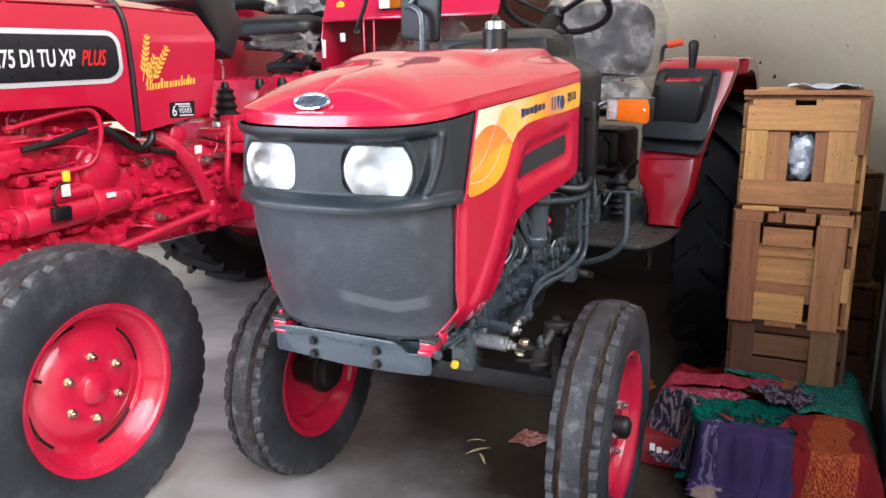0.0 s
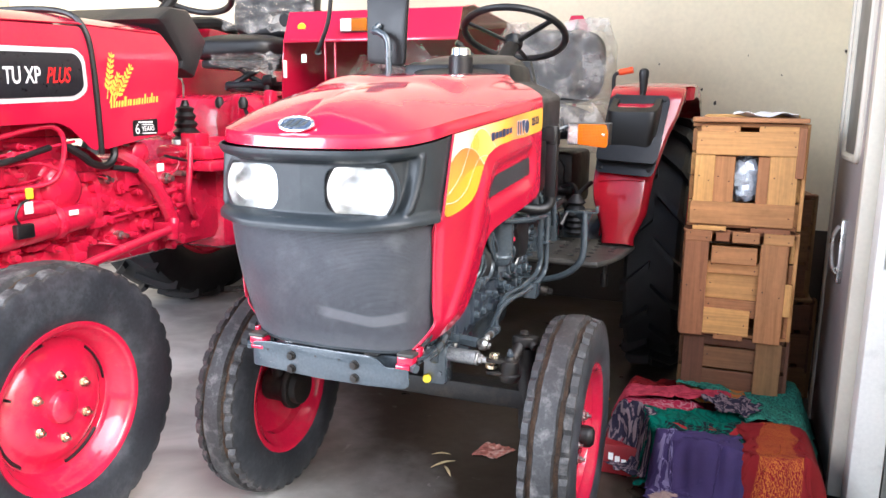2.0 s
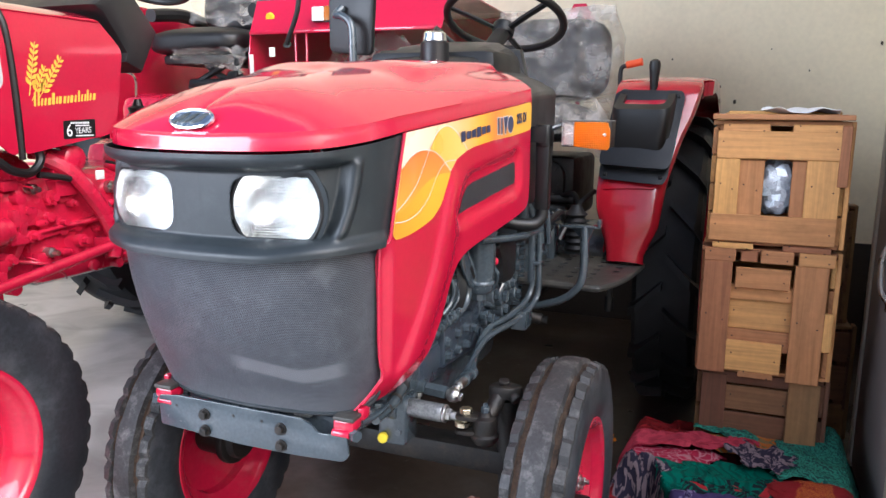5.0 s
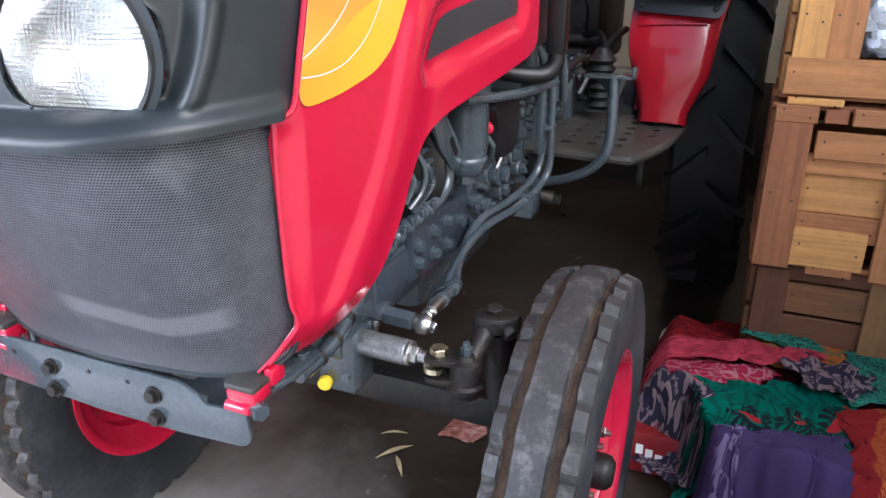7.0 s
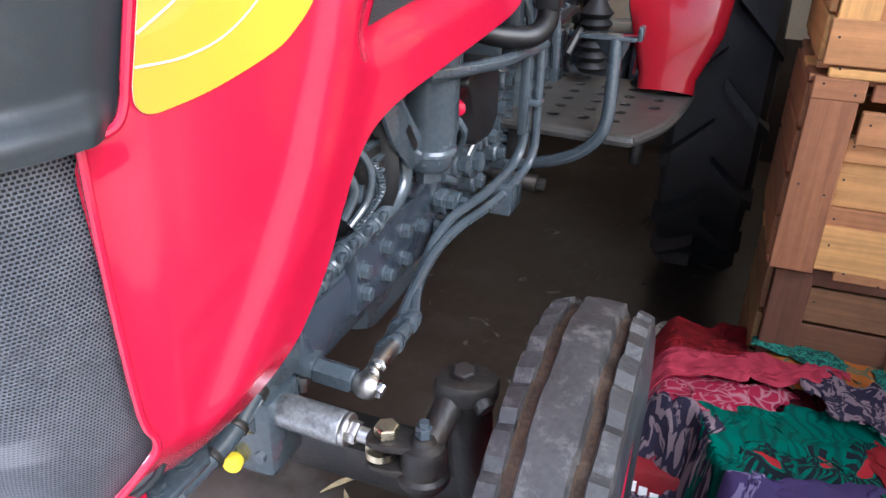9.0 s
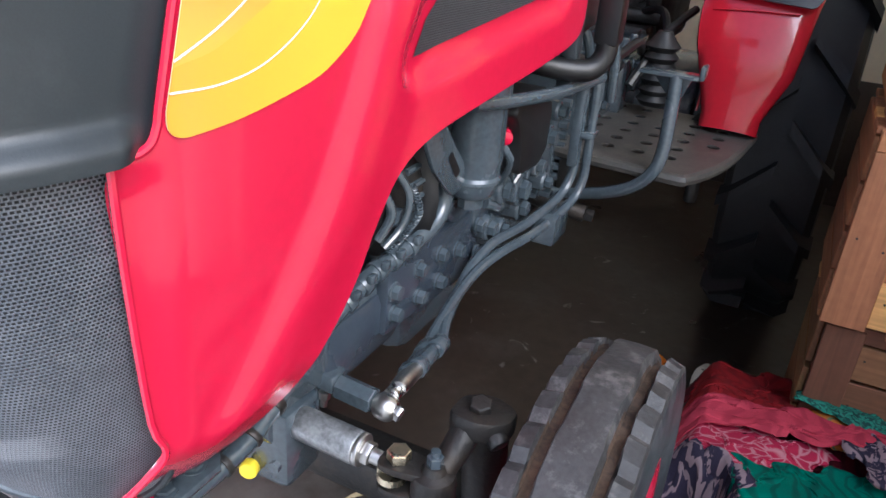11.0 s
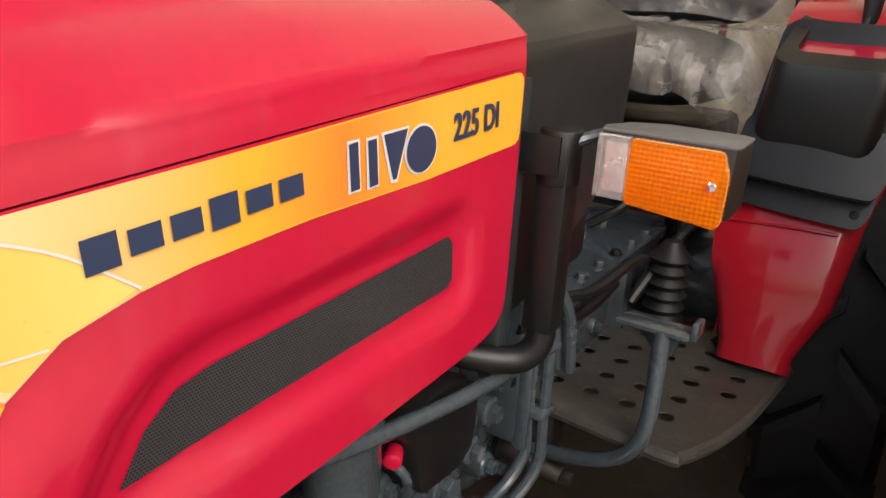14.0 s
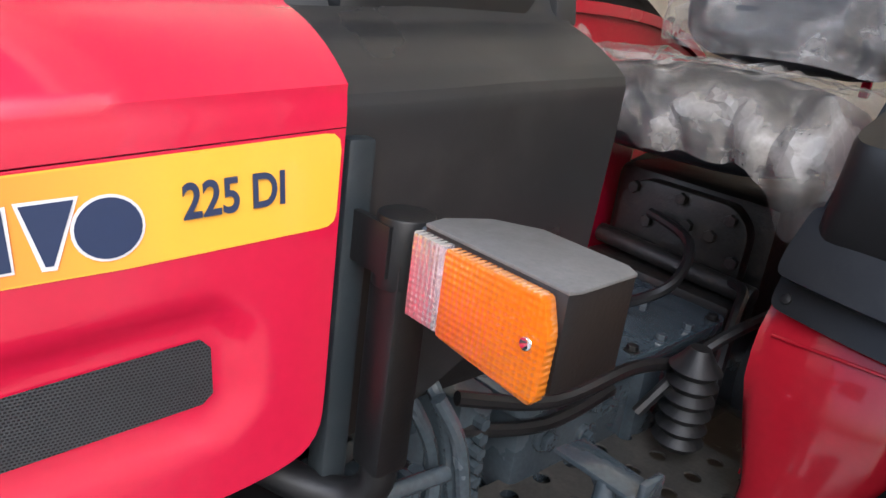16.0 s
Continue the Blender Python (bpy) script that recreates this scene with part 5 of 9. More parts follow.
# wheels
def tyre(bm, c, R, w, rim, n, kind):
    """A tyre turned round x; R outer radius, w width, rim the seat radius."""
    h = w / 2
    if kind in ("front", "wide"):
        half = [(rim, 0.72), (rim + 0.010, 0.80), (rim + 0.03, 0.95), (rim + 0.055, 1.0), (R - 0.050, 0.985), (R - 0.030, 0.95), (R - 0.016, 0.90), (R - 0.010, 0.87), (R - 0.005, 0.60), (R - 0.007, 0.585), (R - 0.020, 0.55), (R - 0.020, 0.41), (R - 0.004, 0.35), (R - 0.001, 0.33), (R, 0.05)]
        prof = [(r, -h * x) for r, x in half] + [(r, h * x) for r, x in reversed(half)]
        deep = 0.009 if kind == "front" else 0.008

        def wob(k, j, r, x):
            m = min(j, len(prof) - 1 - j)
            if m in (5, 6, 7, 8, 9) and (k + (0 if j < 15 else 2)) % 4 == 0:
                r -= deep * (0.5 if m == 5 else 1.0)
            if m in (8, 9, 12, 13):
                x += 0.0010 * math.copysign(1, x) * (1 if (k // 5) % 2 else -1)
            return r, x
    else:
        prof = [(rim, -h * 0.7), (rim + 0.02, -h * 0.86), (rim + 0.08, -h * 1.0), (R - 0.10, -h * 1.0), (R - 0.05, -h * 0.94), (R - 0.034, -h * 0.80), (R - 0.030, -h * 0.4), (R - 0.029, 0), (R - 0.030, h * 0.4), (R - 0.034, h * 0.80),
                (R - 0.05, h * 0.94), (R - 0.10, h * 1.0), (rim + 0.08, h * 1.0), (rim + 0.02, h * 0.86), (rim, h * 0.7)]
        wob = None
    add_lathe(bm, prof, c, n, "x", False, wob)


def lugs(hold, c, R, w, count, sweep):
    """Chevron lugs across a driving tyre, each a piece of its own on one shared mesh a side."""
    for sd in (-1, 1):
        bm = bm_new()
        top, bot = [], []
        for t in (0.0, 0.25, 0.5, 0.75, 1.0):
            x = sd * (0.004 + (w / 2) * 0.99 * t)
            a = sweep * t
            drop = 0.055 * max(0, t - 0.75) * 1.6
            for da in (-0.035, 0.035):
                top.append((x, (R - drop) * math.cos(a + da * 0.75), (R - drop) * math.sin(a + da * 0.75)))
                bot.append((x, (R - 0.045 - drop) * math.cos(a + da), (R - 0.045 - drop) * math.sin(a + da)))
        tv, bv = [bm.verts.new(p) for p in top], [bm.verts.new(p) for p in bot]
        for i in range(4):
            k = 2 * i
            bm.faces.new((tv[k], tv[k + 1], tv[k + 3], tv[k + 2]))
            bm.faces.new((tv[k], tv[k + 2], bv[k + 2], bv[k]))
            bm.faces.new((tv[k + 1], bv[k + 1], bv[k + 3], tv[k + 3]))
        bm.faces.new((tv[0], bv[0], bv[1], tv[1]))
        bm.faces.new((tv[8], tv[9], bv[9], bv[8]))
        bmesh.ops.recalc_face_normals(bm, faces=bm.faces)
        me = bpy.data.meshes.new("lug")
        bm.to_mesh(me)
        bm.free()
        me.materials.append(RUBBER_NEW)
        for k in range(count):
            ob = new("lug", me)
            ob.parent = hold
            ob.rotation_euler = (2 * math.pi * (k + (0.5 if sd > 0 else 0)) / count, 0, 0)


def front_wheel(owner, c, sg, R, w, rim, hub_r, bolts, slots, label):
    """A steered wheel whose outer face looks towards sg."""
    hold = new("front_wheel")
    hold.parent = owner
    hold.location = ORIGIN[owner].inverted() @ Vector(c)
    ORIGIN[hold] = Matrix.Translation(c)
    hold["label"] = label
    bm = bm_new()
    tyre(bm, c, R, w, rim, 152, "front" if bolts < 6 else "wide")
    bmesh.ops.recalc_face_normals(bm, faces=bm.faces)
    tyre_ob = part("tyre", bm, RUBBER_SIDE, hold, "black ribbed front tyre", angle=30)
    tyre_ob.data.materials.append(TREAD)
    for pl in tyre_ob.data.polygons:
        q = pl.center - Vector((0, 0, 0))
        far = math.hypot(q.y, q.z)
        pl.material_index = 1 if far > R - 0.021 else 0
    for sd in (1, -1):
        bm = bm_new()
        add_lathe(bm, [(R - 0.012, sd * w / 2 * 0.375), (R - 0.0175, sd * w / 2 * 0.41), (R - 0.0175, sd * w / 2 * 0.55), (R - 0.012, sd * w / 2 * 0.575)], c, 90, "x")
        bmesh.ops.recalc_face_normals(bm, faces=bm.faces)
        part("groove_dirt", bm, RUST, tyre_ob, "brown dirt packed in the groove")
    h = w / 2
    out = lambda x: sg * x
    prof = [(rim + 0.016, out(h * 0.80)), (rim + 0.014, out(h * 0.88)), (rim + 0.002, out(h * 0.84)), (rim - 0.004, out(h * 0.74)), (rim - 0.013, out(h * 0.55)), (rim - 0.020, out(h * 0.50)), (rim - 0.030, out(h * 0.15)), (rim - 0.034, out(h * 0.10)),
            (rim * 0.74, out(h * 0.12)), (rim * 0.70, out(h * 0.20)), (rim * 0.55, out(h * 0.42)), (rim * 0.42, out(h * 0.46)), (rim * 0.30, out(h * 0.42)), (0.001, out(h * 0.42))]
    inner = [(0.001, out(h * 0.34)), (rim * 0.42, out(h * 0.36)), (rim * 0.70, out(h * 0.10)), (rim - 0.038, 0), (rim - 0.034, out(-h * 0.35)), (rim - 0.014, out(-h * 0.55)), (rim - 0.004, out(-h * 0.74)), (rim + 0.002, out(-h * 0.84)), (rim + 0.014, out(-h * 0.88)), (rim + 0.016, out(-h * 0.80))]
    bm = bm_new()
    add_lathe(bm, prof + inner, c, 64, "x")
    bmesh.ops.recalc_face_normals(bm, faces=bm.faces)
    rimob = part("rim", bm, RED_RIM, hold, "red painted steel rim", angle=40)
    for k in range(slots):
        a = 2 * math.pi * (k + 0.3) / slots
        bm = bm_new()
        r0 = rim * 0.80
        pts = [Vector(c) + Vector((out(h * 0.128), r0 * math.cos(a + d), r0 * math.sin(a + d))) for d in (-0.36, -0.18, 0, 0.18, 0.36)]
        add_tube(bm, pts, 0.0055, 8, 3, squash=0.6)
        part("slot", bm, BLACK, rimob)
    for k in range(bolts):
        a = 2 * math.pi * (k + 0.5) / bolts
        p = Vector(c) + Vector((out(h * 0.44), hub_r * math.cos(a), hub_r * math.sin(a)))
        bm = bm_new()
        add_cyl(bm, p, p + Vector((out(0.012), 0, 0)), 0.0095, n=6, bevel=0.001)
        add_cyl(bm, p, p + Vector((out(0.020), 0, 0)), 0.005, n=10)
        add_cyl(bm, p, p + Vector((out(0.003), 0, 0)), 0.013, n=14)
        part("wheel_nut", bm, BRASS if bolts > 5 else ZINC, rimob, smooth=False)
    bm = bm_new()
    a = 2.7
    p = Vector(c) + Vector((out(h * 0.2), rim * 0.80 * math.cos(a), rim * 0.80 * math.sin(a)))
    add_cyl(bm, p, p + Vector((out(0.022), -0.010 * math.cos(a), -0.010 * math.sin(a))), 0.0035, n=8)
    part("valve", bm, BLACK, rimob)
    return hold


for sg, wx in ((1, 0.474), (-1, -0.402)):
    c = (wx, 0.390, 0.306)
    w = front_wheel(tractor, c, sg, 0.306, 0.128, 0.174, 0.060, 5, 0, "narrow black front tyre on a red rim")
    bm = bm_new()
    add_lathe(bm, [(0.001, sg * 0.066), (0.018, sg * 0.065), (0.026, sg * 0.058), (0.028, sg * 0.050), (0.028, sg * 0.020), (0.001, sg * 0.020)], c, 24, "x")
    bmesh.ops.recalc_face_normals(bm, faces=bm.faces)
    part("hub_cap", bm, BLACK, w, "black rubber hub cap")
    bm = bm_new()
    add_cyl(bm, (wx - sg * 0.10, 0.38, 0.318), (wx + sg * 0.012, 0.38, 0.318), 0.05, n=24, bevel=0.005)
    add_cyl(bm, (wx - sg * 0.08, 0.38, 0.318), (wx - sg * 0.06, 0.38, 0.318), 0.066, n=24, bevel=0.004)
    part("hub", bm, DARKSTEEL, w)

RA = (0.0, 1.98, 0.545)
for sg in (1, -1):
    c = (sg * 0.555, RA[1], RA[2])
    hold = new("rear_wheel")
    hold.parent = tractor
    hold.location = ORIGIN[tractor].inverted() @ Vector(c)
    ORIGIN[hold] = Matrix.Translation(c)
    bm = bm_new()
    tyre(bm, c, 0.545, 0.215, 0.31, 72, "rear")
    bmesh.ops.recalc_face_normals(bm, faces=bm.faces)
    part("tyre", bm, RUBBER_NEW, hold, "black chevron-lugged driving tyre")
    lugs(hold, c, 0.545, 0.215, 18, 0.20)
    bm = bm_new()
    add_lathe(bm, [(0.325, sg * 0.085), (0.312, sg * 0.09), (0.30, sg * 0.06), (0.27, sg * 0.03), (0.15, sg * 0.0), (0.001, sg * 0.0), (0.001, -sg * 0.01), (0.15, -sg * 0.01), (0.27, sg * 0.01), (0.29, -sg * 0.05), (0.312, -sg * 0.09), (0.325, -sg * 0.085)], c, 48, "x")
    bmesh.ops.recalc_face_normals(bm, faces=bm.faces)
    part("rim", bm, RED_RIM, hold)

# gearbox, rear axle and lift housing
bm = bm_new()
add_box(bm, (-0.14, 0.95, 0.44), (0.14, 2.12, 0.72), 0.04)
add_box(bm, (-0.12, 1.05, 0.68), (0.12, 1.62, 0.76), 0.02)
add_box(bm, (-0.17, 1.00, 0.55), (0.19, 1.06, 0.78), 0.01)
add_box(bm, (-0.15, 1.34, 0.60), (0.22, 1.42, 0.74), 0.02)
add_cyl(bm, (-0.45, RA[1], RA[2]), (0.45, RA[1], RA[2]), 0.085, n=24, bevel=0.01)
add_cyl(bm, (-0.30, RA[1], RA[2]), (0.30, RA[1], RA[2]), 0.13, n=24, bevel=0.02)
for k in range(10):
    add_cyl(bm, (0.19, 1.03, 0.57 + 0.02 * k), (0.205, 1.03, 0.57 + 0.02 * k), 0.008, n=6)
    add_cyl(bm, (0.10 - 0.02 * (k % 2), 1.10 + 0.05 * k, 0.755), (0.10 - 0.02 * (k % 2), 1.10 + 0.05 * k, 0.772), 0.010, n=6)
part("gearbox", bm, STEEL, tractor, "blue-grey gearbox casting")
bm = bm_new()
add_prism(bm, rounded([(-0.12, 1.08), (0.205, 1.08), (0.215, 1.10), (0.205, 1.58), (0.19, 1.60), (-0.12, 1.60)], 0.012, 3), lambda a, b, d: (a, b, 0.742 + d), 0.022, 0.003)
add_box(bm, (0.14, 1.10, 0.60), (0.200, 1.56, 0.745), 0.012)
cover_ob = part("gearbox_cover", bm, STEEL, tractor, "dusty blue-grey gearbox top cover")
for k in range(7):
    for x in (0.192, -0.02):
        bm = bm_new()
        add_cyl(bm, (x, 1.11 + k * 0.075, 0.762), (x, 1.11 + k * 0.075, 0.774), 0.0085, n=6, bevel=0.001)
        add_cyl(bm, (x, 1.11 + k * 0.075, 0.762), (x, 1.11 + k * 0.075, 0.766), 0.012, n=14)
        part("bolt", bm, STEEL if k % 3 else DARKSTEEL, cover_ob, smooth=False)
for y, z, r in ((1.15, 0.69, 0.014), (1.24, 0.665, 0.010), (1.24, 0.715, 0.010), (1.37, 0.69, 0.016), (1.47, 0.71, 0.010), (1.47, 0.66, 0.010)):
    bm = bm_new()
    add_cyl(bm, (0.19, y, z), (0.208, y, z), r * 1.4, n=18, bevel=0.003)
    add_cyl(bm, (0.208, y, z), (0.218, y, z), r, n=6, bevel=0.0015)
    part("bolt", bm, STEEL, cover_ob, smooth=False)
bm = bm_new()
add_box(bm, (-0.14, 1.70, 0.70), (0.20, 2.10, 0.94), 0.025)
add_prism(bm, rounded([(-0.10, 0.78), (0.165, 0.78), (0.165, 0.89), (0.13, 0.925), (-0.06, 0.925), (-0.10, 0.89)], 0.03), lambda a, b, d: (a, 1.672 + d, b), 0.04, 0.006)
add_box(bm, (-0.13, 1.62, 0.72), (0.19, 1.70, 0.77), 0.012)
add_cyl(bm, (-0.12, 1.66, 0.80), (0.21, 1.655, 0.79), 0.018, n=14, bevel=0.003)
lift = part("lift_housing", bm, DARKSTEEL, tractor, "oily dark hydraulic lift housing")
for x, z in ((-0.07, 0.905), (0.03, 0.91), (0.13, 0.90), (0.052, 0.866), (0.10, 0.862), (-0.03, 0.85), (0.15, 0.83)):
    bm = bm_new()
    add_cyl(bm, (x, 1.676, z), (x, 1.662, z), 0.012, n=6, bevel=0.0015)
    part("bolt", bm, DARKSTEEL, lift, smooth=False)
bm = bm_new()
for x in (-0.30, -0.22):
    add_box(bm, (x, 1.46, 0.66), (x + 0.05, 1.80, 1.02), 0.01)
part("seat_bracket", bm, RED, tractor)
for pts in ([(0.16, 1.66, 0.80), (0.22, 1.58, 0.82), (0.26, 1.48, 0.80), (0.30, 1.38, 0.70)], [(0.10, 1.42, 0.78), (0.16, 1.46, 0.83), (0.10, 1.60, 0.86), (-0.02, 1.66, 0.87)], [(0.24, 1.30, 0.70), (0.28, 1.38, 0.80), (0.31, 1.50, 0.84)],
            [(0.20, 0.98, 0.80), (0.24, 1.10, 0.78), (0.26, 1.22, 0.80), (0.24, 1.36, 0.76)], [(0.18, 1.00, 0.74), (0.22, 1.12, 0.73), (0.23, 1.24, 0.75)]):
    bm = bm_new()
    add_tube(bm, pts, 0.009, 8)
    part("cable", bm, BLACK, tractor)
for pts in ([(0.235, 0.84, 0.90), (0.262, 0.86, 0.86), (0.268, 0.885, 0.80), (0.26, 0.89, 0.72)], [(0.262, 0.865, 0.90), (0.285, 0.88, 0.85), (0.288, 0.90, 0.76)], [(0.29, 0.86, 0.885), (0.304, 0.88, 0.84), (0.304, 0.90, 0.76)]):
    bm = bm_new()
    add_tube(bm, pts, 0.0075, 10)
    part("steering_pipe", bm, STEEL, tractor)

# rubber bellows and pedal gear by the step
bm = bm_new()
prof = []
for k in range(13):
    prof.append((0.036 if k % 2 else 0.026, 0.66 + 0.011 * k))
add_lathe(bm, [(0.001, 0.66)] + prof + [(0.014, 0.81), (0.001, 0.81)], (0.285, 1.345, 0), 22, "z")
part("bellows", bm, BLACK, tractor, "black ribbed rubber boot", angle=20)
bm = bm_new()
add_tube(bm, [(0.376, 1.022, 0.79), (0.380, 1.012, 0.73), (0.382, 1.000, 0.670), (0.374, 0.992, 0.632), (0.345, 0.996, 0.598), (0.300, 1.006, 0.572), (0.235, 1.022, 0.550), (0.16, 1.03, 0.535)], 0.0115, 12)
stay = part("step_stay", bm, STEEL, tractor, "bent grey steel stay in front of the step")
bm = bm_new()
add_prism(bm, [(0.315, 1.012), (0.405, 1.012), (0.418, 1.024), (0.416, 1.050), (0.32, 1.055)], lambda a, b, d: (a, b, 0.788 + d), 0.006, 0.001)
add_box(bm, (0.411, 1.016, 0.788), (0.420, 1.050, 0.812), 0.003)
add_prism(bm, [(0.335, 0.788), (0.400, 0.788), (0.388, 0.752), (0.360, 0.758)], lambda a, b, d: (a, 1.034 + d, b), 0.008, 0.001)
pedal = part("pedal_plate", bm, STEEL, stay)
bm = bm_new()
add_cyl(bm, (0.16, 1.02, 0.528), (0.262, 1.03, 0.512), 0.017, n=14, bevel=0.003)
add_cyl(bm, (0.262, 1.03, 0.512), (0.278, 1.032, 0.510), 0.012, n=6, bevel=0.002)
add_box(bm, (0.20, 1.02, 0.55), (0.245, 1.06, 0.612), 0.006)
part("stay_boss", bm, DARKSTEEL, stay)


# step plates, punched with round holes
def step_plate(sg):
    """A square field of round holes, a rolled front lip and an upturned rear flange."""
    bm = bm_new()
    x0, x1, y0, y1, z = 0.182, 0.467, 1.060, 1.430, 0.632
    nx, ny = 5, 6
    dx, dy = (x1 - x0) / nx, (y1 - y0) / ny
    for i in range(nx):
        for j in range(ny):
            cx, cy = x0 + (i + 0.5) * dx, y0 + (j + 0.5) * dy
            if i == nx - 1 and j < 2:
                continue
            n = 16
            o, q, d = [], [], []
            for k in range(n):
                t = 2 * math.pi * (k + 0.5) / n
                c, w = math.cos(t), math.sin(t)
                m = max(abs(c), abs(w))
                o.append(bm.verts.new((sg * (cx + c / m * dx / 2), cy + w / m * dy / 2, z)))
                q.append(bm.verts.new((sg * (cx + 0.0125 * c), cy + 0.0125 * w, z)))
                d.append(bm.verts.new((sg * (cx + 0.0122 * c), cy + 0.0122 * w, z - 0.003)))
            corner = [bm.verts.new((sg * (cx + a * dx / 2), cy + b * dy / 2, z)) for a, b in ((1, 1), (-1, 1), (-1, -1), (1, -1))]
            for k in range(n):
                if k % 4 == 1:
                    bm.faces.new((o[k], corner[k // 4], o[k + 1], q[k + 1], q[k]))
                else:
                    bm.faces.new((o[k], o[(k + 1) % n], q[(k + 1) % n], q[k]))
                bm.faces.new((q[k], q[(k + 1) % n], d[(k + 1) % n], d[k]))
    bmesh.ops.remove_doubles(bm, verts=bm.verts, dist=0.0004)
    for poly in ([(0.467, 1.1833), (0.478, 1.19), (0.492, 1.32), (0.496, 1.38), (0.467, 1.43)], [(0.41, 1.060), (0.447, 1.060), (0.462, 1.10), (0.478, 1.19), (0.467, 1.1833), (0.41, 1.1833)], [(0.182, 1.060), (0.20, 1.022), (0.40, 1.006), (0.425, 1.014), (0.447, 1.060)]):
        bm.faces.new([bm.verts.new((sg * a, b, z)) for a, b in poly])
    bmesh.ops.recalc_face_normals(bm, faces=bm.faces)
    for fc in bm.faces:
        if fc.normal.z < -0.9:
            fc.normal_flip()
    add_prism(bm, [(0.36, z - 0.004), (0.494, z - 0.004), (0.497, z + 0.032), (0.40, z + 0.045)], lambda a, b, d: (sg * a, 1.392 - 0.35 * (a - 0.36) + d, b), 0.004, 0.0008)
    add_tube(bm, [(sg * a, b, z - 0.010) for a, b in ((0.186, 1.046), (0.20, 1.024), (0.40, 1.008), (0.425, 1.017), (0.446, 1.060), (0.462, 1.11), (0.478, 1.19), (0.491, 1.32), (0.495, 1.38))], 0.009, 8, 4, squash=1.15)
    return bm


for sg in (1, -1):
    part("step_plate", step_plate(sg), DUST_STEEL, tractor, "dusty punched footplate", angle=25)
bm = bm_new()
add_box(bm, (0.16, 1.06, 0.55), (0.21, 1.40, 0.612), 0.006)
part("step_bracket", bm, DARKSTEEL, tractor)
bm = bm_new()
add_box(bm, (0.40, 1.30, 0.50), (0.415, 1.325, 0.622), 0.004)
add_cyl(bm, (0.407, 1.312, 0.48), (0.407, 1.312, 0.53), 0.014, n=10, bevel=0.004)
part("step_hanger", bm, DARKSTEEL, tractor)

# cowl, dash, cap, steering wheel
bm = bm_new()


def cowl_at(u, v):
    """Across from side to side (u) and back along y (v): a box with a rounded hump on it."""
    y = 0.752 + 0.325 * v
    side = table([(0.0, 0.272), (0.3, 0.277), (1.0, 0.268)])(v)
    zt = table([(0.0, 1.142), (0.5, 1.152), (1.0, 1.158)])(v)
    zb = table([(0.0, 0.86), (0.3, 0.88), (1.0, 0.985)])(v)
    hump = table([(0.0, 1.215), (0.12, 1.235), (0.4, 1.275), (0.75, 1.292), (1.0, 1.285)])(v)
    prof = [(1.0, zb), (1.004, zt - 0.05), (1.0, zt - 0.006), (0.985, zt + 0.003), (0.93, zt + 0.014), (0.80, zt + 0.032), (0.70, zt + 0.042), (0.655, zt + 0.052), (0.60, hump - 0.055), (0.55, hump - 0.02), (0.45, hump - 0.004), (0.25, hump), (0.0, hump + 0.002)]
    k = abs(2 * u - 1)
    pos = (1 - k) * (len(prof) - 1)
    i = min(int(pos), len(prof) - 2)
    t = pos - i
    a, b = prof[i], prof[i + 1]
    x = (a[0] + (b[0] - a[0]) * t) * side
    z = a[1] + (b[1] - a[1]) * t
    lean = 0.06 * (1.158 - z) * v * (1 if z < 1.158 else 0)
    return (math.copysign(x, 2 * u - 1), y - lean * 1.0, z)


add_grid(bm, cowl_at, 96, 14)
bmesh.ops.recalc_face_normals(bm, faces=bm.faces)
thicken(bm, 0.004)
cowl = part("cowl", bm, COWL, tractor, "grained dark grey plastic cowl behind the bonnet", angle=28)
bm = bm_new()
add_box(bm, (-0.262, 0.77, 0.86), (0.262, 1.02, 1.10), 0.02)
add_box(bm, (-0.18, 0.80, 1.10), (0.18, 1.045, 1.26), 0.03)
part("dash_backing", bm, BLACK, cowl)
bm = bm_new()
add_prism(bm, [(-0.17, 1.17), (0.17, 1.17), (0.185, 1.20), (0.165, 1.275), (-0.165, 1.275), (-0.185, 1.20)], lambda a, b, d: (a, 1.055 + d + (b - 1.17) * 0.1, b), 0.035, 0.008)
part("instrument_panel", bm, COWL, cowl)
for sg in (1, -1):
    bm = bm_new()
    add_box(bm, (sg * 0.272 - 0.012, 0.748, 0.80), (sg * 0.272 + 0.012, 0.772, 1.118), 0.004)
    part("corner_strip", bm, MASK, cowl)
bm = bm_new()
add_lathe(bm, [(0.001, 1.19), (0.036, 1.19), (0.036, 1.27), (0.030, 1.274), (0.001, 1.274)], (0.03, 0.765, 0), 24, "z")
cap = part("filler_neck", bm, BLACK, tractor, "black filler neck")
bm = bm_new()
add_lathe(bm, [(0.001, 1.298), (0.022, 1.298), (0.029, 1.293), (0.031, 1.275), (0.029, 1.272), (0.001, 1.272)], (0.03, 0.765, 0), 30, "z")
part("filler_cap", bm, CHROME, cap, "bright metal filler cap")
bm = bm_new()
add_tube(bm, [(-0.03, 1.12, 1.27), (-0.05, 1.10, 1.30), (-0.09, 1.07, 1.335)], 0.006, 8)
add_tube(bm, [(-0.08, 1.08, 1.327), (-0.095, 1.066, 1.339)], 0.010, 10)
part("throttle_lever", bm, COWL, tractor)
SWC = Vector((0.035, 1.33, 1.385))
sw = Matrix.Translation(SWC) @ Matrix.Rotation(radians(-24), 4, "X")
bm = bm_new()
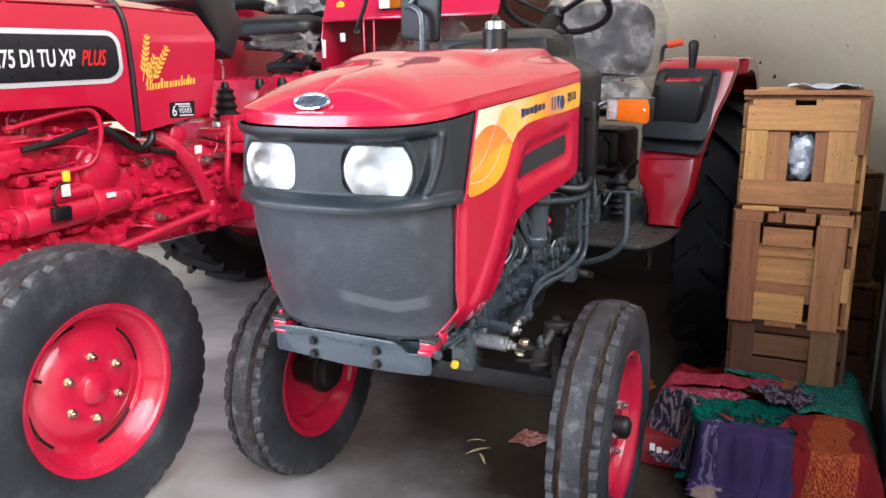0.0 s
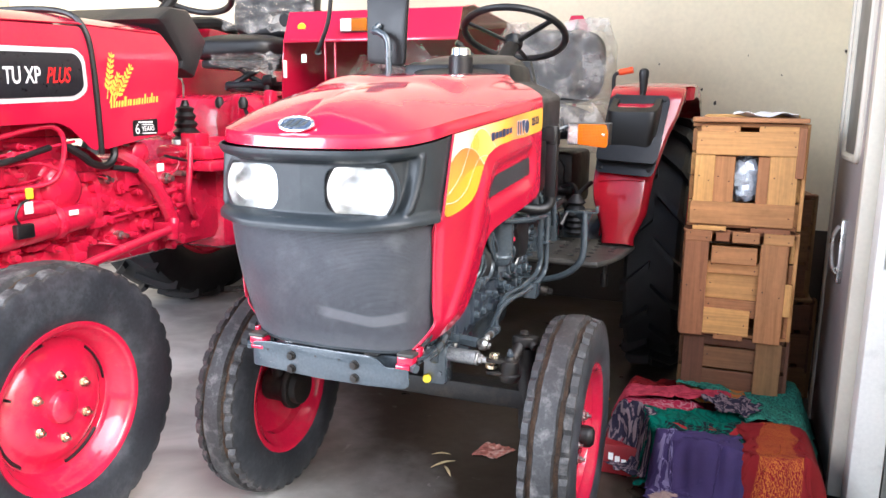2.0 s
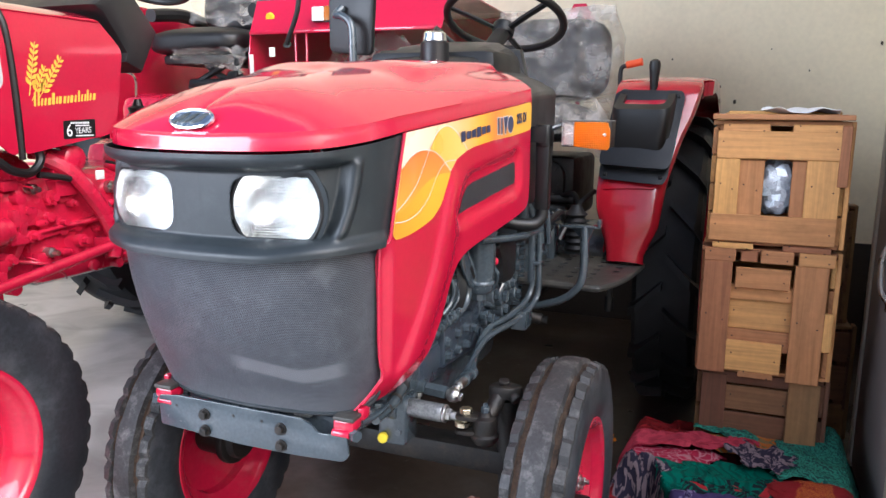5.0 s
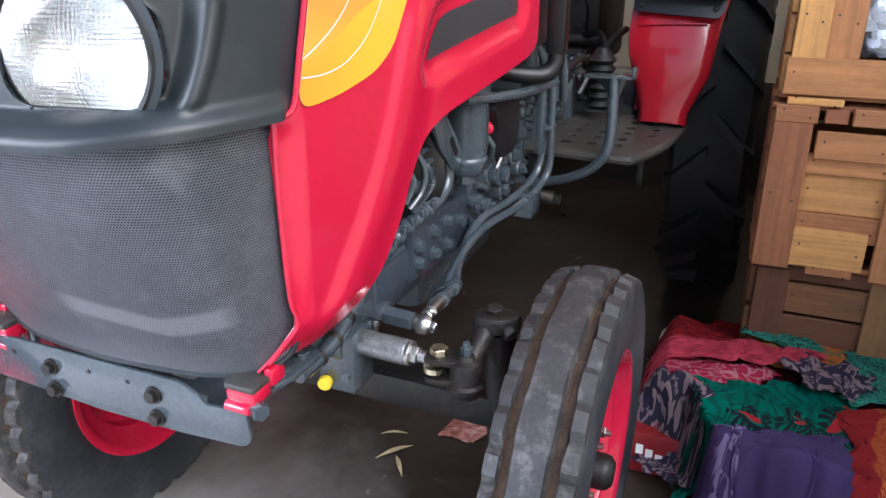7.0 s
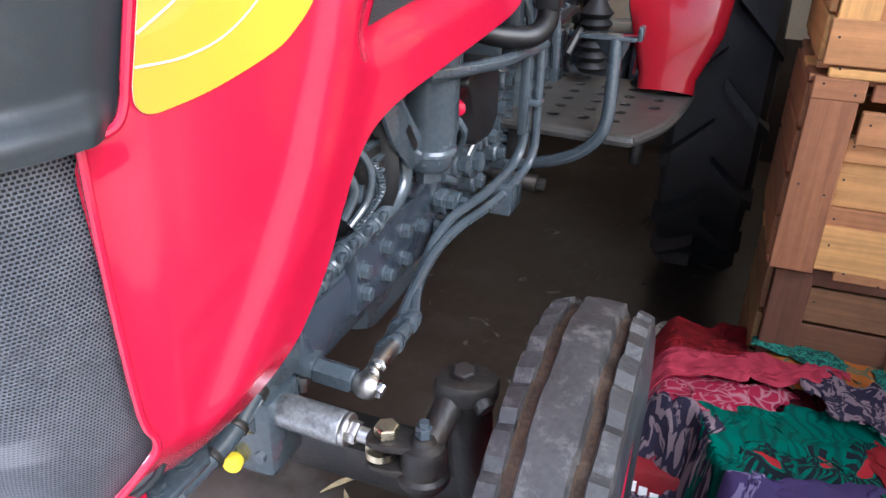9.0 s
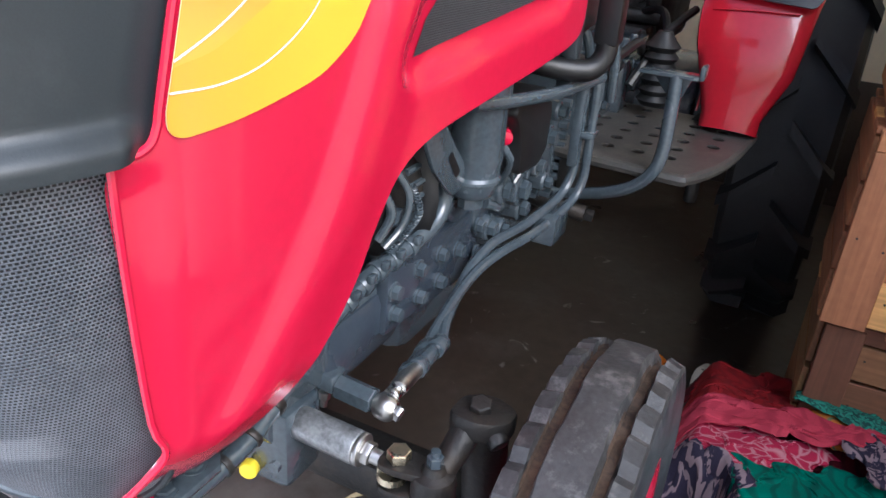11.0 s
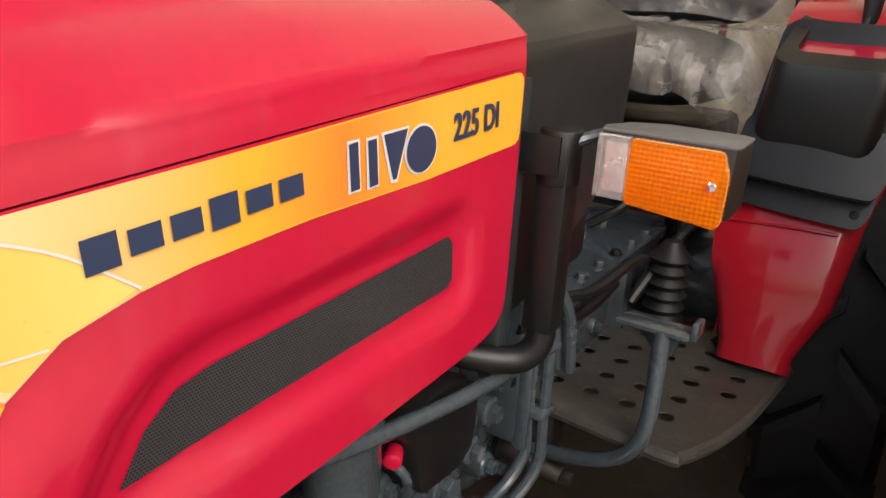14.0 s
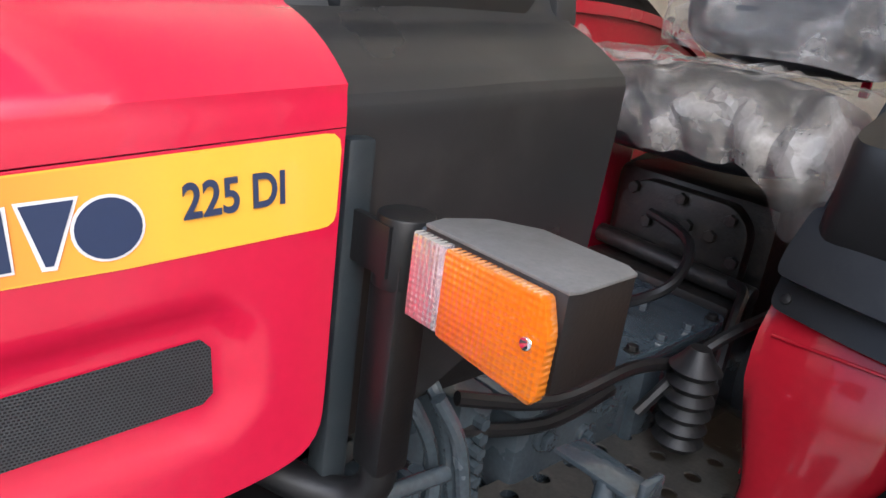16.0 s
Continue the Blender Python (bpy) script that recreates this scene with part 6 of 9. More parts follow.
add_tube(bm, [sw @ Vector((0.185 * math.cos(a), 0.185 * math.sin(a), 0)) for a in (2 * math.pi * k / 48 for k in range(48))], 0.0125, 10, 1, closed=True)
wheel = part("steering_wheel", bm, BLACK, tractor, "black three-spoke steering wheel")
bm = bm_new()
for a in (radians(90), radians(210), radians(330)):
    add_tube(bm, [sw @ Vector((0.02 * math.cos(a), 0.02 * math.sin(a), -0.035)), sw @ Vector((0.09 * math.cos(a), 0.09 * math.sin(a), -0.018)), sw @ Vector((0.182 * math.cos(a), 0.182 * math.sin(a), 0.0))], 0.012, 8, squash=0.6)
add_cyl(bm, sw @ Vector((0, 0, -0.05)), sw @ Vector((0, 0, -0.012)), 0.035, n=20, bevel=0.006)
part("spoke", bm, BLACK, wheel)
bm = bm_new()
add_cyl(bm, sw @ Vector((0, 0, -0.04)), (0.0, 1.02, 1.16), 0.026, n=14)
part("steering_column", bm, BLACK, tractor)

# mirror on its bent arm
bm = bm_new()
add_tube(bm, [(-0.235, 0.83, 1.16), (-0.238, 0.83, 1.26), (-0.245, 0.835, 1.33), (-0.275, 0.84, 1.355), (-0.30, 0.85, 1.36), (-0.29, 0.87, 1.38)], 0.011, 12)
arm = part("mirror_arm", bm, STEEL, tractor, "bent grey mirror arm")
bm = bm_new()
add_prism(bm, rounded([(-0.338, 1.262), (-0.205, 1.250), (-0.190, 1.49), (-0.338, 1.495)], 0.02), lambda a, b, d: (a, 0.875 + d, b), 0.02, 0.006)
mir = part("mirror", bm, BLACK, arm, "black mirror housing")

# side lamp on its post
for sg in (1, -1):
    bm = bm_new()
    add_box(bm, (sg * 0.316 - 0.017, 0.762, 0.865), (sg * 0.316 + 0.017, 0.794, 1.045), 0.005)
    add_cyl(bm, (sg * 0.316, 0.778, 1.02), (sg * 0.316, 0.778, 1.073), 0.021, n=22, bevel=0.002)
    add_prism(bm, [(0.27, 1.03), (0.325, 1.03), (0.325, 1.068), (0.27, 1.068)], lambda a, b, d: (sg * a, 0.756 + d, b), 0.006, 0.001)
    add_tube(bm, [(sg * 0.316, 0.778, 0.875), (sg * 0.315, 0.776, 0.848), (sg * 0.300, 0.764, 0.830), (sg * 0.27, 0.742, 0.830), (sg * 0.235, 0.720, 0.838)], 0.0155, 12)
    post = part("lamp_post", bm, BLACK, tractor, "square black lamp post")
    bm = bm_new()
    add_tube(bm, [(sg * 0.33, 0.775, 1.062), (sg * 0.355, 0.79, 1.072), (sg * 0.40, 0.80, 1.078)], 0.006, 8)
    part("lamp_bracket", bm, STEEL, post)
    bm = bm_new()
    add_prism(bm, [(0.366, 0.752), (0.480, 0.752), (0.482, 0.760), (0.480, 0.812), (0.470, 0.818), (0.404, 0.818), (0.375, 0.800), (0.362, 0.770)], lambda a, b, d: (sg * a, b, 1.022 + d), 0.062, 0.002)
    lamp = part("side_lamp", bm, BLACK, tractor, "black box side lamp with amber and clear lens")
    bm = bm_new()
    add_prism(bm, [(0.3655, 0.7515), (0.4805, 0.7515), (0.4825, 0.760), (0.4805, 0.8125), (0.4702, 0.8185), (0.4038, 0.8185), (0.3745, 0.8005), (0.3615, 0.770)], lambda a, b, d: (sg * a, b, 1.0822 + d), 0.0026, 0.0006)
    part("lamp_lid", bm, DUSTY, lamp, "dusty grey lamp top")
    for name, x0, x1, mt in (("clear_lens", 0.366, 0.3945, LENS_SMALL), ("amber_lens", 0.3955, 0.479, AMBER)):
        bm = bm_new()
        pts = [(x0, 1.025), (x1, 1.025), (x1, 1.081), (x0, 1.081)] if name == "clear_lens" else rounded([(x0, 1.023), (x1 - 0.004, 1.016), (x1, 1.022), (x1 + 0.001, 1.06), (x1 - 0.006, 1.081), (x0, 1.081)], 0.004, 3)
        add_prism(bm, pts, lambda a, b, d: (sg * a, 0.741 + d, b), 0.010, 0.002)
        part(name, bm, mt, lamp).visible_shadow = False
    bm = bm_new()
    add_box(bm, (sg * 0.421 - 0.052, 0.7515, 1.028), (sg * 0.421 + 0.050, 0.7535, 1.074))
    part("lamp_mirror", bm, SATIN, lamp)
    bm = bm_new()
    add_cyl(bm, (sg * 0.468, 0.7405, 1.052), (sg * 0.468, 0.738, 1.052), 0.0042, n=12, bevel=0.0008)
    part("lens_screw", bm, CHROME, lamp)


# mudguards with the control console
FY = [(1.318, 0.640), (1.338, 0.800), (1.388, 0.914), (1.448, 1.03), (1.488, 1.115), (1.515, 1.165), (1.56, 1.197), (1.64, 1.212), (1.85, 1.222), (2.12, 1.20), (2.34, 1.12), (2.50, 0.98)]
fend = smooth_line([(0, a, b) for a, b in FY], 4)
flen = [0.0]
for a, b in zip(fend, fend[1:]):
    flen.append(flen[-1] + (b - a).length)
f_in = table([(0.67, 0.385), (0.72, 0.372), (0.80, 0.346), (0.85, 0.338), (0.97, 0.340), (1.10, 0.355), (1.25, 0.365)])
f_out = table([(0.67, 0.500), (0.76, 0.538), (0.90, 0.553), (1.03, 0.585), (1.10, 0.612), (1.18, 0.632), (1.3, 0.64)])


def fender_at(k, t):
    p = fend[k]
    past = p.y > 1.6
    a, b = (0.36, 0.66) if past else (f_in(p.z), f_out(p.z))
    mid = 0.012 * math.sin(math.pi * t)
    n = Vector((0, -1, 0.45)).normalized()
    return Vector((a + (b - a) * t, p.y, p.z)) + n * mid


for sg in (1, -1):
    bm = bm_new()
    rows = []
    for k in range(len(fend)):
        row = [fender_at(k, t / 8) for t in range(9)]
        back = Vector((0, 0.045, -0.012)) if fend[k].y < 1.55 else Vector((0, 0.005, -0.05))
        row = [row[0] + back * 0.5, row[0] + Vector((0.004, 0.006, 0))] + row[1:8] + [row[8] + Vector((-0.006, 0.002, -0.001)), row[8] + Vector((0.002, 0.016, -0.006)), row[8] + back]
        rows.append([bm.verts.new((sg * p.x, p.y, p.z)) for p in row])
    for a, b in zip(rows, rows[1:]):
        for i in range(len(a) - 1):
            bm.faces.new((a[i], a[i + 1], b[i + 1], b[i]))
    bmesh.ops.recalc_face_normals(bm, faces=bm.faces)
    thicken(bm, 0.003)
    fender = part("mudguard", bm, RED_SHEET, tractor, "glossy red rear mudguard", angle=45)
    bm = bm_new()
    add_prism(bm, [(1.36, 0.66), (1.42, 0.87), (1.48, 1.04), (1.54, 1.165), (1.85, 1.20), (2.12, 1.18), (2.34, 1.10), (2.30, 0.9), (1.9, 0.80), (1.5, 0.70)], lambda a, b, d: (sg * (0.372 + d), a, b), 0.004, 0.0)
    part("inner_guard", bm, RED_SHEET, fender)
    bm = bm_new()
    ks = min(range(len(fend)), key=lambda k: abs(fend[k].z - 0.872) if fend[k].y < 1.6 else 9)
    add_tube(bm, [Vector((sg * q.x, q.y - 0.0015, q.z + 0.012 * t / 8)) for t, q in ((t, fender_at(ks, t / 8)) for t in range(1, 8))], 0.0022, 6, 2)
    part("seam", bm, RED_SHEET, fender)
    # grey plate that follows the slope, held by screws
    bm = bm_new()

    def slope_at(z):
        return float(np.interp(z, [q.z for q in fend if q.y < 1.6], [q.y for q in fend if q.y < 1.6]))

    pl = rounded([(0.349, 0.892), (0.545, 0.880), (0.556, 0.90), (0.585, 1.145), (0.575, 1.165), (0.385, 1.168), (0.368, 1.155), (0.347, 0.92)], 0.018, 4)
    bmp = sheet(pl, lambda a, b: (sg * a, slope_at(b) - 0.016 - 0.010 * math.sin(math.pi * min(max((a - 0.345) / 0.23, 0), 1)), b + 0.004), 0.02, 0.004)
    plate = part("console_plate", bmp, COWL, fender, "grained grey console plate")
    ledge = rounded([(0.352, 0.930), (0.553, 0.920), (0.563, 0.938), (0.572, 1.004), (0.566, 1.012), (0.364, 1.014), (0.358, 1.006), (0.350, 0.955)], 0.022, 4)
    part("console_ledge", sheet(ledge, lambda a, b: (sg * a, slope_at(b) - 0.034 - 0.010 * math.sin(math.pi * min(max((a - 0.345) / 0.23, 0), 1)), b + 0.006), 0.02, 0.018), COWL, plate)
    for x, z in ((0.366, 0.908), (0.536, 0.902), (0.395, 1.152), (0.565, 1.150)):
        bm = bm_new()
        y = slope_at(z) - 0.022
        add_cyl(bm, (sg * x, y, z + 0.003), (sg * x, y - 0.006, z + 0.006), 0.007, n=14, bevel=0.002)
        part("plate_screw", bm, DARKSTEEL, plate)
    if sg < 0:
        continue
    # lever box
    bm = bm_new()
    low = rounded([(0.368, 1.348), (0.538, 1.340), (0.548, 1.40), (0.548, 1.47), (0.372, 1.47)], 0.03, 5)
    top = rounded([(0.374, 1.362), (0.548, 1.358), (0.560, 1.42), (0.560, 1.548), (0.382, 1.548)], 0.035, 5)
    hole = rounded([(0.402, 1.402), (0.526, 1.400), (0.534, 1.43), (0.532, 1.508), (0.406, 1.508)], 0.022, 5)
    rings = [[bm.verts.new((a, b + 0.024, 0.975)) for a, b in low], [bm.verts.new((a, b + 0.014, 1.010)) for a, b in low], [bm.verts.new((a, b, 1.088 + (b - 1.36) * 0.40)) for a, b in top],
             [bm.verts.new((a * 0.995 + 0.0023, b + 0.002, 1.104 + (b - 1.36) * 0.40)) for a, b in top], [bm.verts.new((a * 0.96 + 0.0184, b * 0.96 + 0.058, 1.112 + (b - 1.36) * 0.40)) for a, b in top],
             [bm.verts.new((a, b, 1.112 + (b - 1.36) * 0.40)) for a, b in hole], [bm.verts.new((a, b, 1.06 + (b - 1.36) * 0.4)) for a, b in hole]]
    for a, b in zip(rings, rings[1:]):
        for i in range(len(a)):
            bm.faces.new((a[i], a[(i + 1) % len(a)], b[(i + 1) % len(a)], b[i]))
    bmesh.ops.recalc_face_normals(bm, faces=bm.faces)
    box = part("lever_box", bm, BLACK, fender, "tall black lever console", angle=50)
    bm = bm_new()
    bm.faces.new([bm.verts.new((a, b, 1.098 + (b - 1.36) * 0.40)) for a, b in hole])
    part("lever_gate", bm, RED, box, "red metal seen through the opening")
    bm = bm_new()
    add_tube(bm, [(0.466, 1.45, 1.09), (0.476, 1.475, 1.14), (0.4825, 1.51, 1.185)], 0.0055, 8)
    lev = part("control_lever", bm, BLACK, box)
    bm = bm_new()
    add_lathe(bm, [(0.001, 1.172), (0.011, 1.172), (0.012, 1.182), (0.0165, 1.232), (0.0185, 1.252), (0.016, 1.264), (0.008, 1.270), (0.001, 1.270)], (0.483, 1.514, 0), 20, "z")
    part("lever_knob", bm, BLACK, lev, "black lever knob")
bm = bm_new()
add_tube(bm, [(0.355, 1.66, 1.10), (0.352, 1.66, 1.22), (0.356, 1.66, 1.252), (0.375, 1.66, 1.262)], 0.0075, 10)
brake = part("brake_lever", bm, BLACK, tractor, "black hand lever with orange grip")
bm = bm_new()
add_tube(bm, [(0.372, 1.66, 1.262), (0.425, 1.655, 1.272)], 0.0125, 12)
part("grip", bm, ORANGE, brake)


# seat under packing film
def cushion(bm, c, w, d, h, puff=0.02):
    b = bmesh.new()
    bmesh.ops.create_cube(b, size=1.0)
    bmesh.ops.subdivide_edges(b, edges=b.edges[:], cuts=7, use_grid_fill=True)
    for v in b.verts:
        x, y, z = v.co * 2
        k = (abs(x) ** 4 + abs(y) ** 4 + abs(z) ** 4) ** 0.25
        q = Vector((x, y, z)) * (1 / k if k > 0 else 1) * max(abs(x), abs(y), abs(z))
        v.co = Vector((c[0] + q.x * w / 2, c[1] + q.y * d / 2, c[2] + q.z * h / 2 + puff * (1 - x * x) * (1 - y * y) * (1 if z > 0 else 0)))
    join(bm, b)


bm = bm_new()
cushion(bm, (0.03, 1.70, 1.06), 0.46, 0.44, 0.13)
seat = part("seat_cushion", bm, SEAT, tractor, "black vinyl seat under clear film")
bm = bm_new()
cushion(bm, (0.03, 0, 0), 0.47, 0.12, 0.32, 0.0)
bmesh.ops.transform(bm, matrix=Matrix.Translation((0, 1.97, 1.30)) @ Matrix.Rotation(radians(-10), 4, "X"), verts=bm.verts)
part("seat_back", bm, SEAT, seat)
rough = lambda p, s, a: a * noise.noise(Vector(p) * s)


def crumple(p, k, a):
    """Sharp folds: ridges where the noise crosses its middle."""
    return a * (0.5 - min(1.0, 2.6 * abs(noise.noise(Vector(p) * k))))


def drape(u, v):
    """Film over the cushion: hangs down in front and at the sides, in sharp folds."""
    x = 0.03 + (u - 0.5) * 0.70
    k = abs(2 * u - 1)
    y = 1.93 - 0.60 * v
    z = 1.145
    if v > 0.70:
        t = (v - 0.70) / 0.30
        long = 0.62 + 0.20 * abs(noise.noise((x * 7, 0, 3))) + 0.20 * u + 0.55 * max(0.0, 1 - abs(u - 0.90) / 0.10)
        z -= 0.140 * t * long
        y = 1.93 - 0.60 * 0.70 - 0.06 * t - 0.03 * math.sin(t * 3.1)
    if k > 0.74:
        t = (k - 0.74) / 0.26
        z -= 0.11 * t ** 1.3 * (1 - 0.3 * v)
        x = 0.03 + math.copysign(0.5 * 0.70 * (0.74 + 0.26 * t * 0.75), u - 0.5)
    r = y + z
    p, q = (x * 1.3, r * 0.35, 0.0), (x * 0.8 + r * 0.6, r * 0.5, 4.0)
    return (x + crumple(q, 8, 0.008), y + crumple(p, 9, 0.020) + crumple(q, 17, 0.009), z + crumple(q, 7, 0.014) + crumple(p, 19, 0.008))


bm = bm_new()
add_grid(bm, drape, 64, 40)
bmesh.ops.triangulate(bm, faces=bm.faces)
part("seat_film", bm, FILM, seat, "crumpled clear packing film", angle=14)


def hood(u, v):
    """Film bag over the back rest."""
    a = 2 * math.pi * u
    z = 1.16 + 0.34 * v
    w, d = 0.27 * (1 - 0.12 * max(v - 0.7, 0) / 0.3), 0.10 * (1 - 0.6 * max(v - 0.8, 0) / 0.2)
    x, y = 0.03 + w * math.copysign(abs(math.cos(a)) ** 0.6, math.cos(a)), 1.965 + 0.06 * v + d * math.copysign(abs(math.sin(a)) ** 0.7, math.sin(a))
    p = (x * 1.0, y, z)
    return (x + crumple(p, 8, 0.022), y + crumple((z * 0.6, y, x), 9, 0.034) + crumple((x, z * 0.7, y), 20, 0.012), z + rough((x, z, y), 7, 0.018))


bm = bm_new()
add_grid(bm, hood, 56, 30)
bmesh.ops.triangulate(bm, faces=bm.faces)
bmesh.ops.remove_doubles(bm, verts=bm.verts, dist=0.0005)
part("seat_film", bm, FILM_THIN, seat, "crumpled clear packing film", angle=14)
bm = bm_new()
add_prism(bm, [(0.015, 1.455), (0.165, 1.455), (0.112, 1.545), (0.060, 1.545)], lambda a, b, d: (a, 2.20 + d, b), 0.02, 0.004)
add_box(bm, (0.08, 2.205, 1.10), (0.10, 2.22, 1.46), 0.003)
part("rear_reflector", bm, RED, tractor, "red triangular rear marker")
bm = bm_new()
add_box(bm, (0.078, 2.196, 1.475), (0.098, 2.1995, 1.52), 0.001)
part("reflector_slot", bm, BLACK, tractor)


# ---- the larger tractor alongside ----
BX, BY = -1.42, 0.0
BADGE = material("ribbed_badge_black", (0.012, 0.014, 0.018), 0.35, var=0.3, scale=60, fine=260, bump=0.9)
big = thing("farm_tractor", "large red farm tractor with black seat and exposed red engine", "tractor", at=(BX, 0.9, 0))


def big_side(sg):
    """Bonnet flank in two pieces, parted by a black strap."""
    x = 0.27
    a = rounded([(-0.95, 1.02), (0.36, 1.062), (0.405, 1.045), (0.49, 0.972), (0.515, 0.968), (0.505, 1.30), (0.49, 1.36), (-0.95, 1.30)], 0.02, 4)
    b = rounded([(0.535, 0.968), (0.872, 1.022), (0.885, 1.05), (0.925, 1.27), (0.92, 1.295), (0.85, 1.375), (0.51, 1.37), (0.525, 1.25)], 0.02, 4)
    out = []
    for poly in (a, b):
        out.append(sheet(poly, lambda p, q: (BX + sg * (x - 0.05 * max(0, q - 1.28) ** 1.2 * 6), p, q), 0.03, 0.004))
    return out


for sg in (1, -1):
    for k, bm in enumerate(big_side(sg)):
        flank = part("bonnet_side", bm, RED, big, angle=40)
        if sg < 0:
            continue
        if k == 0:
            bm = bm_new()
            frame_o = rounded([(-0.80, 1.075), (0.44, 1.128), (0.488, 1.16), (0.482, 1.262), (0.45, 1.290), (-0.80, 1.245)], 0.035, 5)
            add_prism(bm, frame_o, lambda a, b, d: (BX + 0.272 + d, a, b), 0.005, 0.002)
            trim_ob = part("badge_trim", bm, SILVER_PRINT, flank, "silver badge frame")
            bm = bm_new()
            add_prism(bm, rounded([(-0.78, 1.092), (0.43, 1.143), (0.470, 1.168), (0.465, 1.252), (0.44, 1.275), (-0.78, 1.228)], 0.03, 5), lambda a, b, d: (BX + 0.276 + d, a, b), 0.004, 0.001)
            part("badge_panel", bm, BADGE, flank, "black meshed badge panel")
            m = Matrix.Translation((BX + 0.2812, 0.044, 1.1685)) @ Matrix(((0, 0, 1), (1, 0, 0), (0.045, 1, 0))).to_4x4()
            writing("model_number", "275 DI TU XP", 0.068, WHITE_PRINT, flank, m, stretch=0.66, bold=0.001)
            m = Matrix.Translation((BX + 0.2812, 0.325, 1.1805)) @ Matrix(((0, 0, 1), (1, 0, 0), (0.045, 1, 0.0))).to_4x4()
            writing("model_word", "PLUS", 0.066, RED_PRINT, flank, m @ Matrix(((1, 0.22, 0, 0), (0, 1, 0, 0), (0, 0, 1, 0), (0, 0, 0, 1))), stretch=0.62, bold=0.0008)
        else:
            # ears of wheat and a line of script, as plain gold shapes
            for (y0, z0), (y1, z1), n in (((0.572, 1.165), (0.598, 1.288), 7), ((0.612, 1.148), (0.686, 1.252), 7), ((0.588, 1.148), (0.628, 1.222), 5)):
                a, b = Vector((BX + 0.2752, y0, z0)), Vector((BX + 0.2752, y1, z1))
                d = (b - a).normalized()
                w = Vector((0, -d.z, d.y))
                bm = bm_new()
                add_tube(bm, [a - d * 0.03, b], 0.0012, 5, 1)
                part("wheat_stalk", bm, GOLD_PRINT, flank)
                for i in range(n):
                    c = a.lerp(b, i / n)
                    k = 1.05 - 0.35 * i / n
                    for sd in (1, -1):
                        g = (d * 0.80 + w * sd * 0.60).normalized()
                        h = Vector((0, -g.z, g.y))
                        bm = bm_new()
                        loop = [c + w * sd * 0.002 + g * (0.024 * k * t) + h * (0.0052 * k * r) for t, r in ((0, 0), (0.25, 0.8), (0.55, 1.0), (0.85, 0.55), (1.0, 0), (0.85, -0.55), (0.55, -1.0), (0.25, -0.8))]
                        bm.faces.new([bm.verts.new(v) for v in loop])
                        thicken(bm, 0.0008)
                        part("wheat_grain", bm, GOLD_PRINT, flank)
            bm = bm_new()
            rb = random.Random(9)
            y = 0.578
            while y < 0.80:
                z = 1.106 + (y - 0.588) * 0.10
                hgt = rb.choice((0.021, 0.022, 0.024, 0.034)) if y > 0.60 else 0.042
                wd = rb.choice((0.005, 0.006, 0.009))
                add_prism(bm, rounded([(y, z), (y + wd, z), (y + wd + 0.004, z + hgt), (y + 0.004, z + hgt)], 0.002, 2), lambda a, b, d: (BX + 0.2744 + d, a, b), 0.0012)
                y += wd + rb.uniform(0.004, 0.008)
            part("script_bar", bm, GOLD_PRINT, flank, smooth=False)
            bm = bm_new()
            add_prism(bm, rounded([(0.672, 1.008), (0.792, 1.012), (0.795, 1.068), (0.674, 1.063)], 0.006, 3), lambda a, b, d: (BX + 0.2735 + d, a, b), 0.002)
            badge = part("warranty_badge", bm, BLACK, flank, "small black warranty sticker")
            m = Matrix.Translation((BX + 0.2760, 0.682, 1.016)) @ Matrix(((0, 0, 1), (1, 0, 0), (0.03, 1, 0))).to_4x4()
            writing("badge_number", "6", 0.052, WHITE_PRINT, badge, m, stretch=0.9)
            m = Matrix.Translation((BX + 0.2760, 0.714, 1.024)) @ Matrix(((0, 0, 1), (1, 0, 0), (0.03, 1, 0))).to_4x4()
            writing("badge_word", "YEARS", 0.026, WHITE_PRINT, badge, m, stretch=0.85)
            bm = bm_new()
            for i in range(8):
                add_box(bm, (BX + 0.2756, 0.70 + i * 0.009, 1.0535), (BX + 0.2762, 0.707 + i * 0.009, 1.0595))
            add_box(bm, (BX + 0.2756, 0.716, 1.0465), (BX + 0.2762, 0.77, 1.050))
            add_box(bm, (BX + 0.2756, 0.716, 1.0155), (BX + 0.2762, 0.785, 1.0195))
            part("badge_line", bm, WHITE_PRINT, badge, smooth=False)
bm = bm_new()
add_tube(bm, [(BX + 0.275, 0.525, 0.955), (BX + 0.276, 0.522, 1.10), (BX + 0.274, 0.515, 1.25), (BX + 0.262, 0.505, 1.35), (BX + 0.20, 0.49, 1.405), (BX, 0.485, 1.42), (BX - 0.2, 0.49, 1.405), (BX - 0.27, 0.51, 1.30)], 0.011, 8, squash=0.9)
part("strap", bm, BLACK, big, "black rubber bonnet strip")


def big_top(u, v):
    x = (2 * u - 1)
    y = -0.95 + 1.80 * v
    z = 1.30 + 0.07 * min(v / 0.8, 1)
    return (BX + 0.262 * x, y, z + 0.04 * (1 - abs(x) ** 3))


bm = bm_new()
add_grid(bm, big_top, 20, 30)
thicken(bm, 0.004)
part("bonnet_top", bm, RED, big)
bm = bm_new()
prof = [(0.82, 1.42), (0.86, 1.40), (0.925, 1.315), (0.95, 1.28), (0.94, 1.25), (1.02, 1.22), (1.10, 1.36), (1.0, 1.47), (0.9, 1.47)]
add_prism(bm, prof, lambda a, b, d: (BX - 0.27 + d, a, b), 0.545, 0.02)
part("dash_cowl", bm, COWL, big, "dark grey dash cowl")

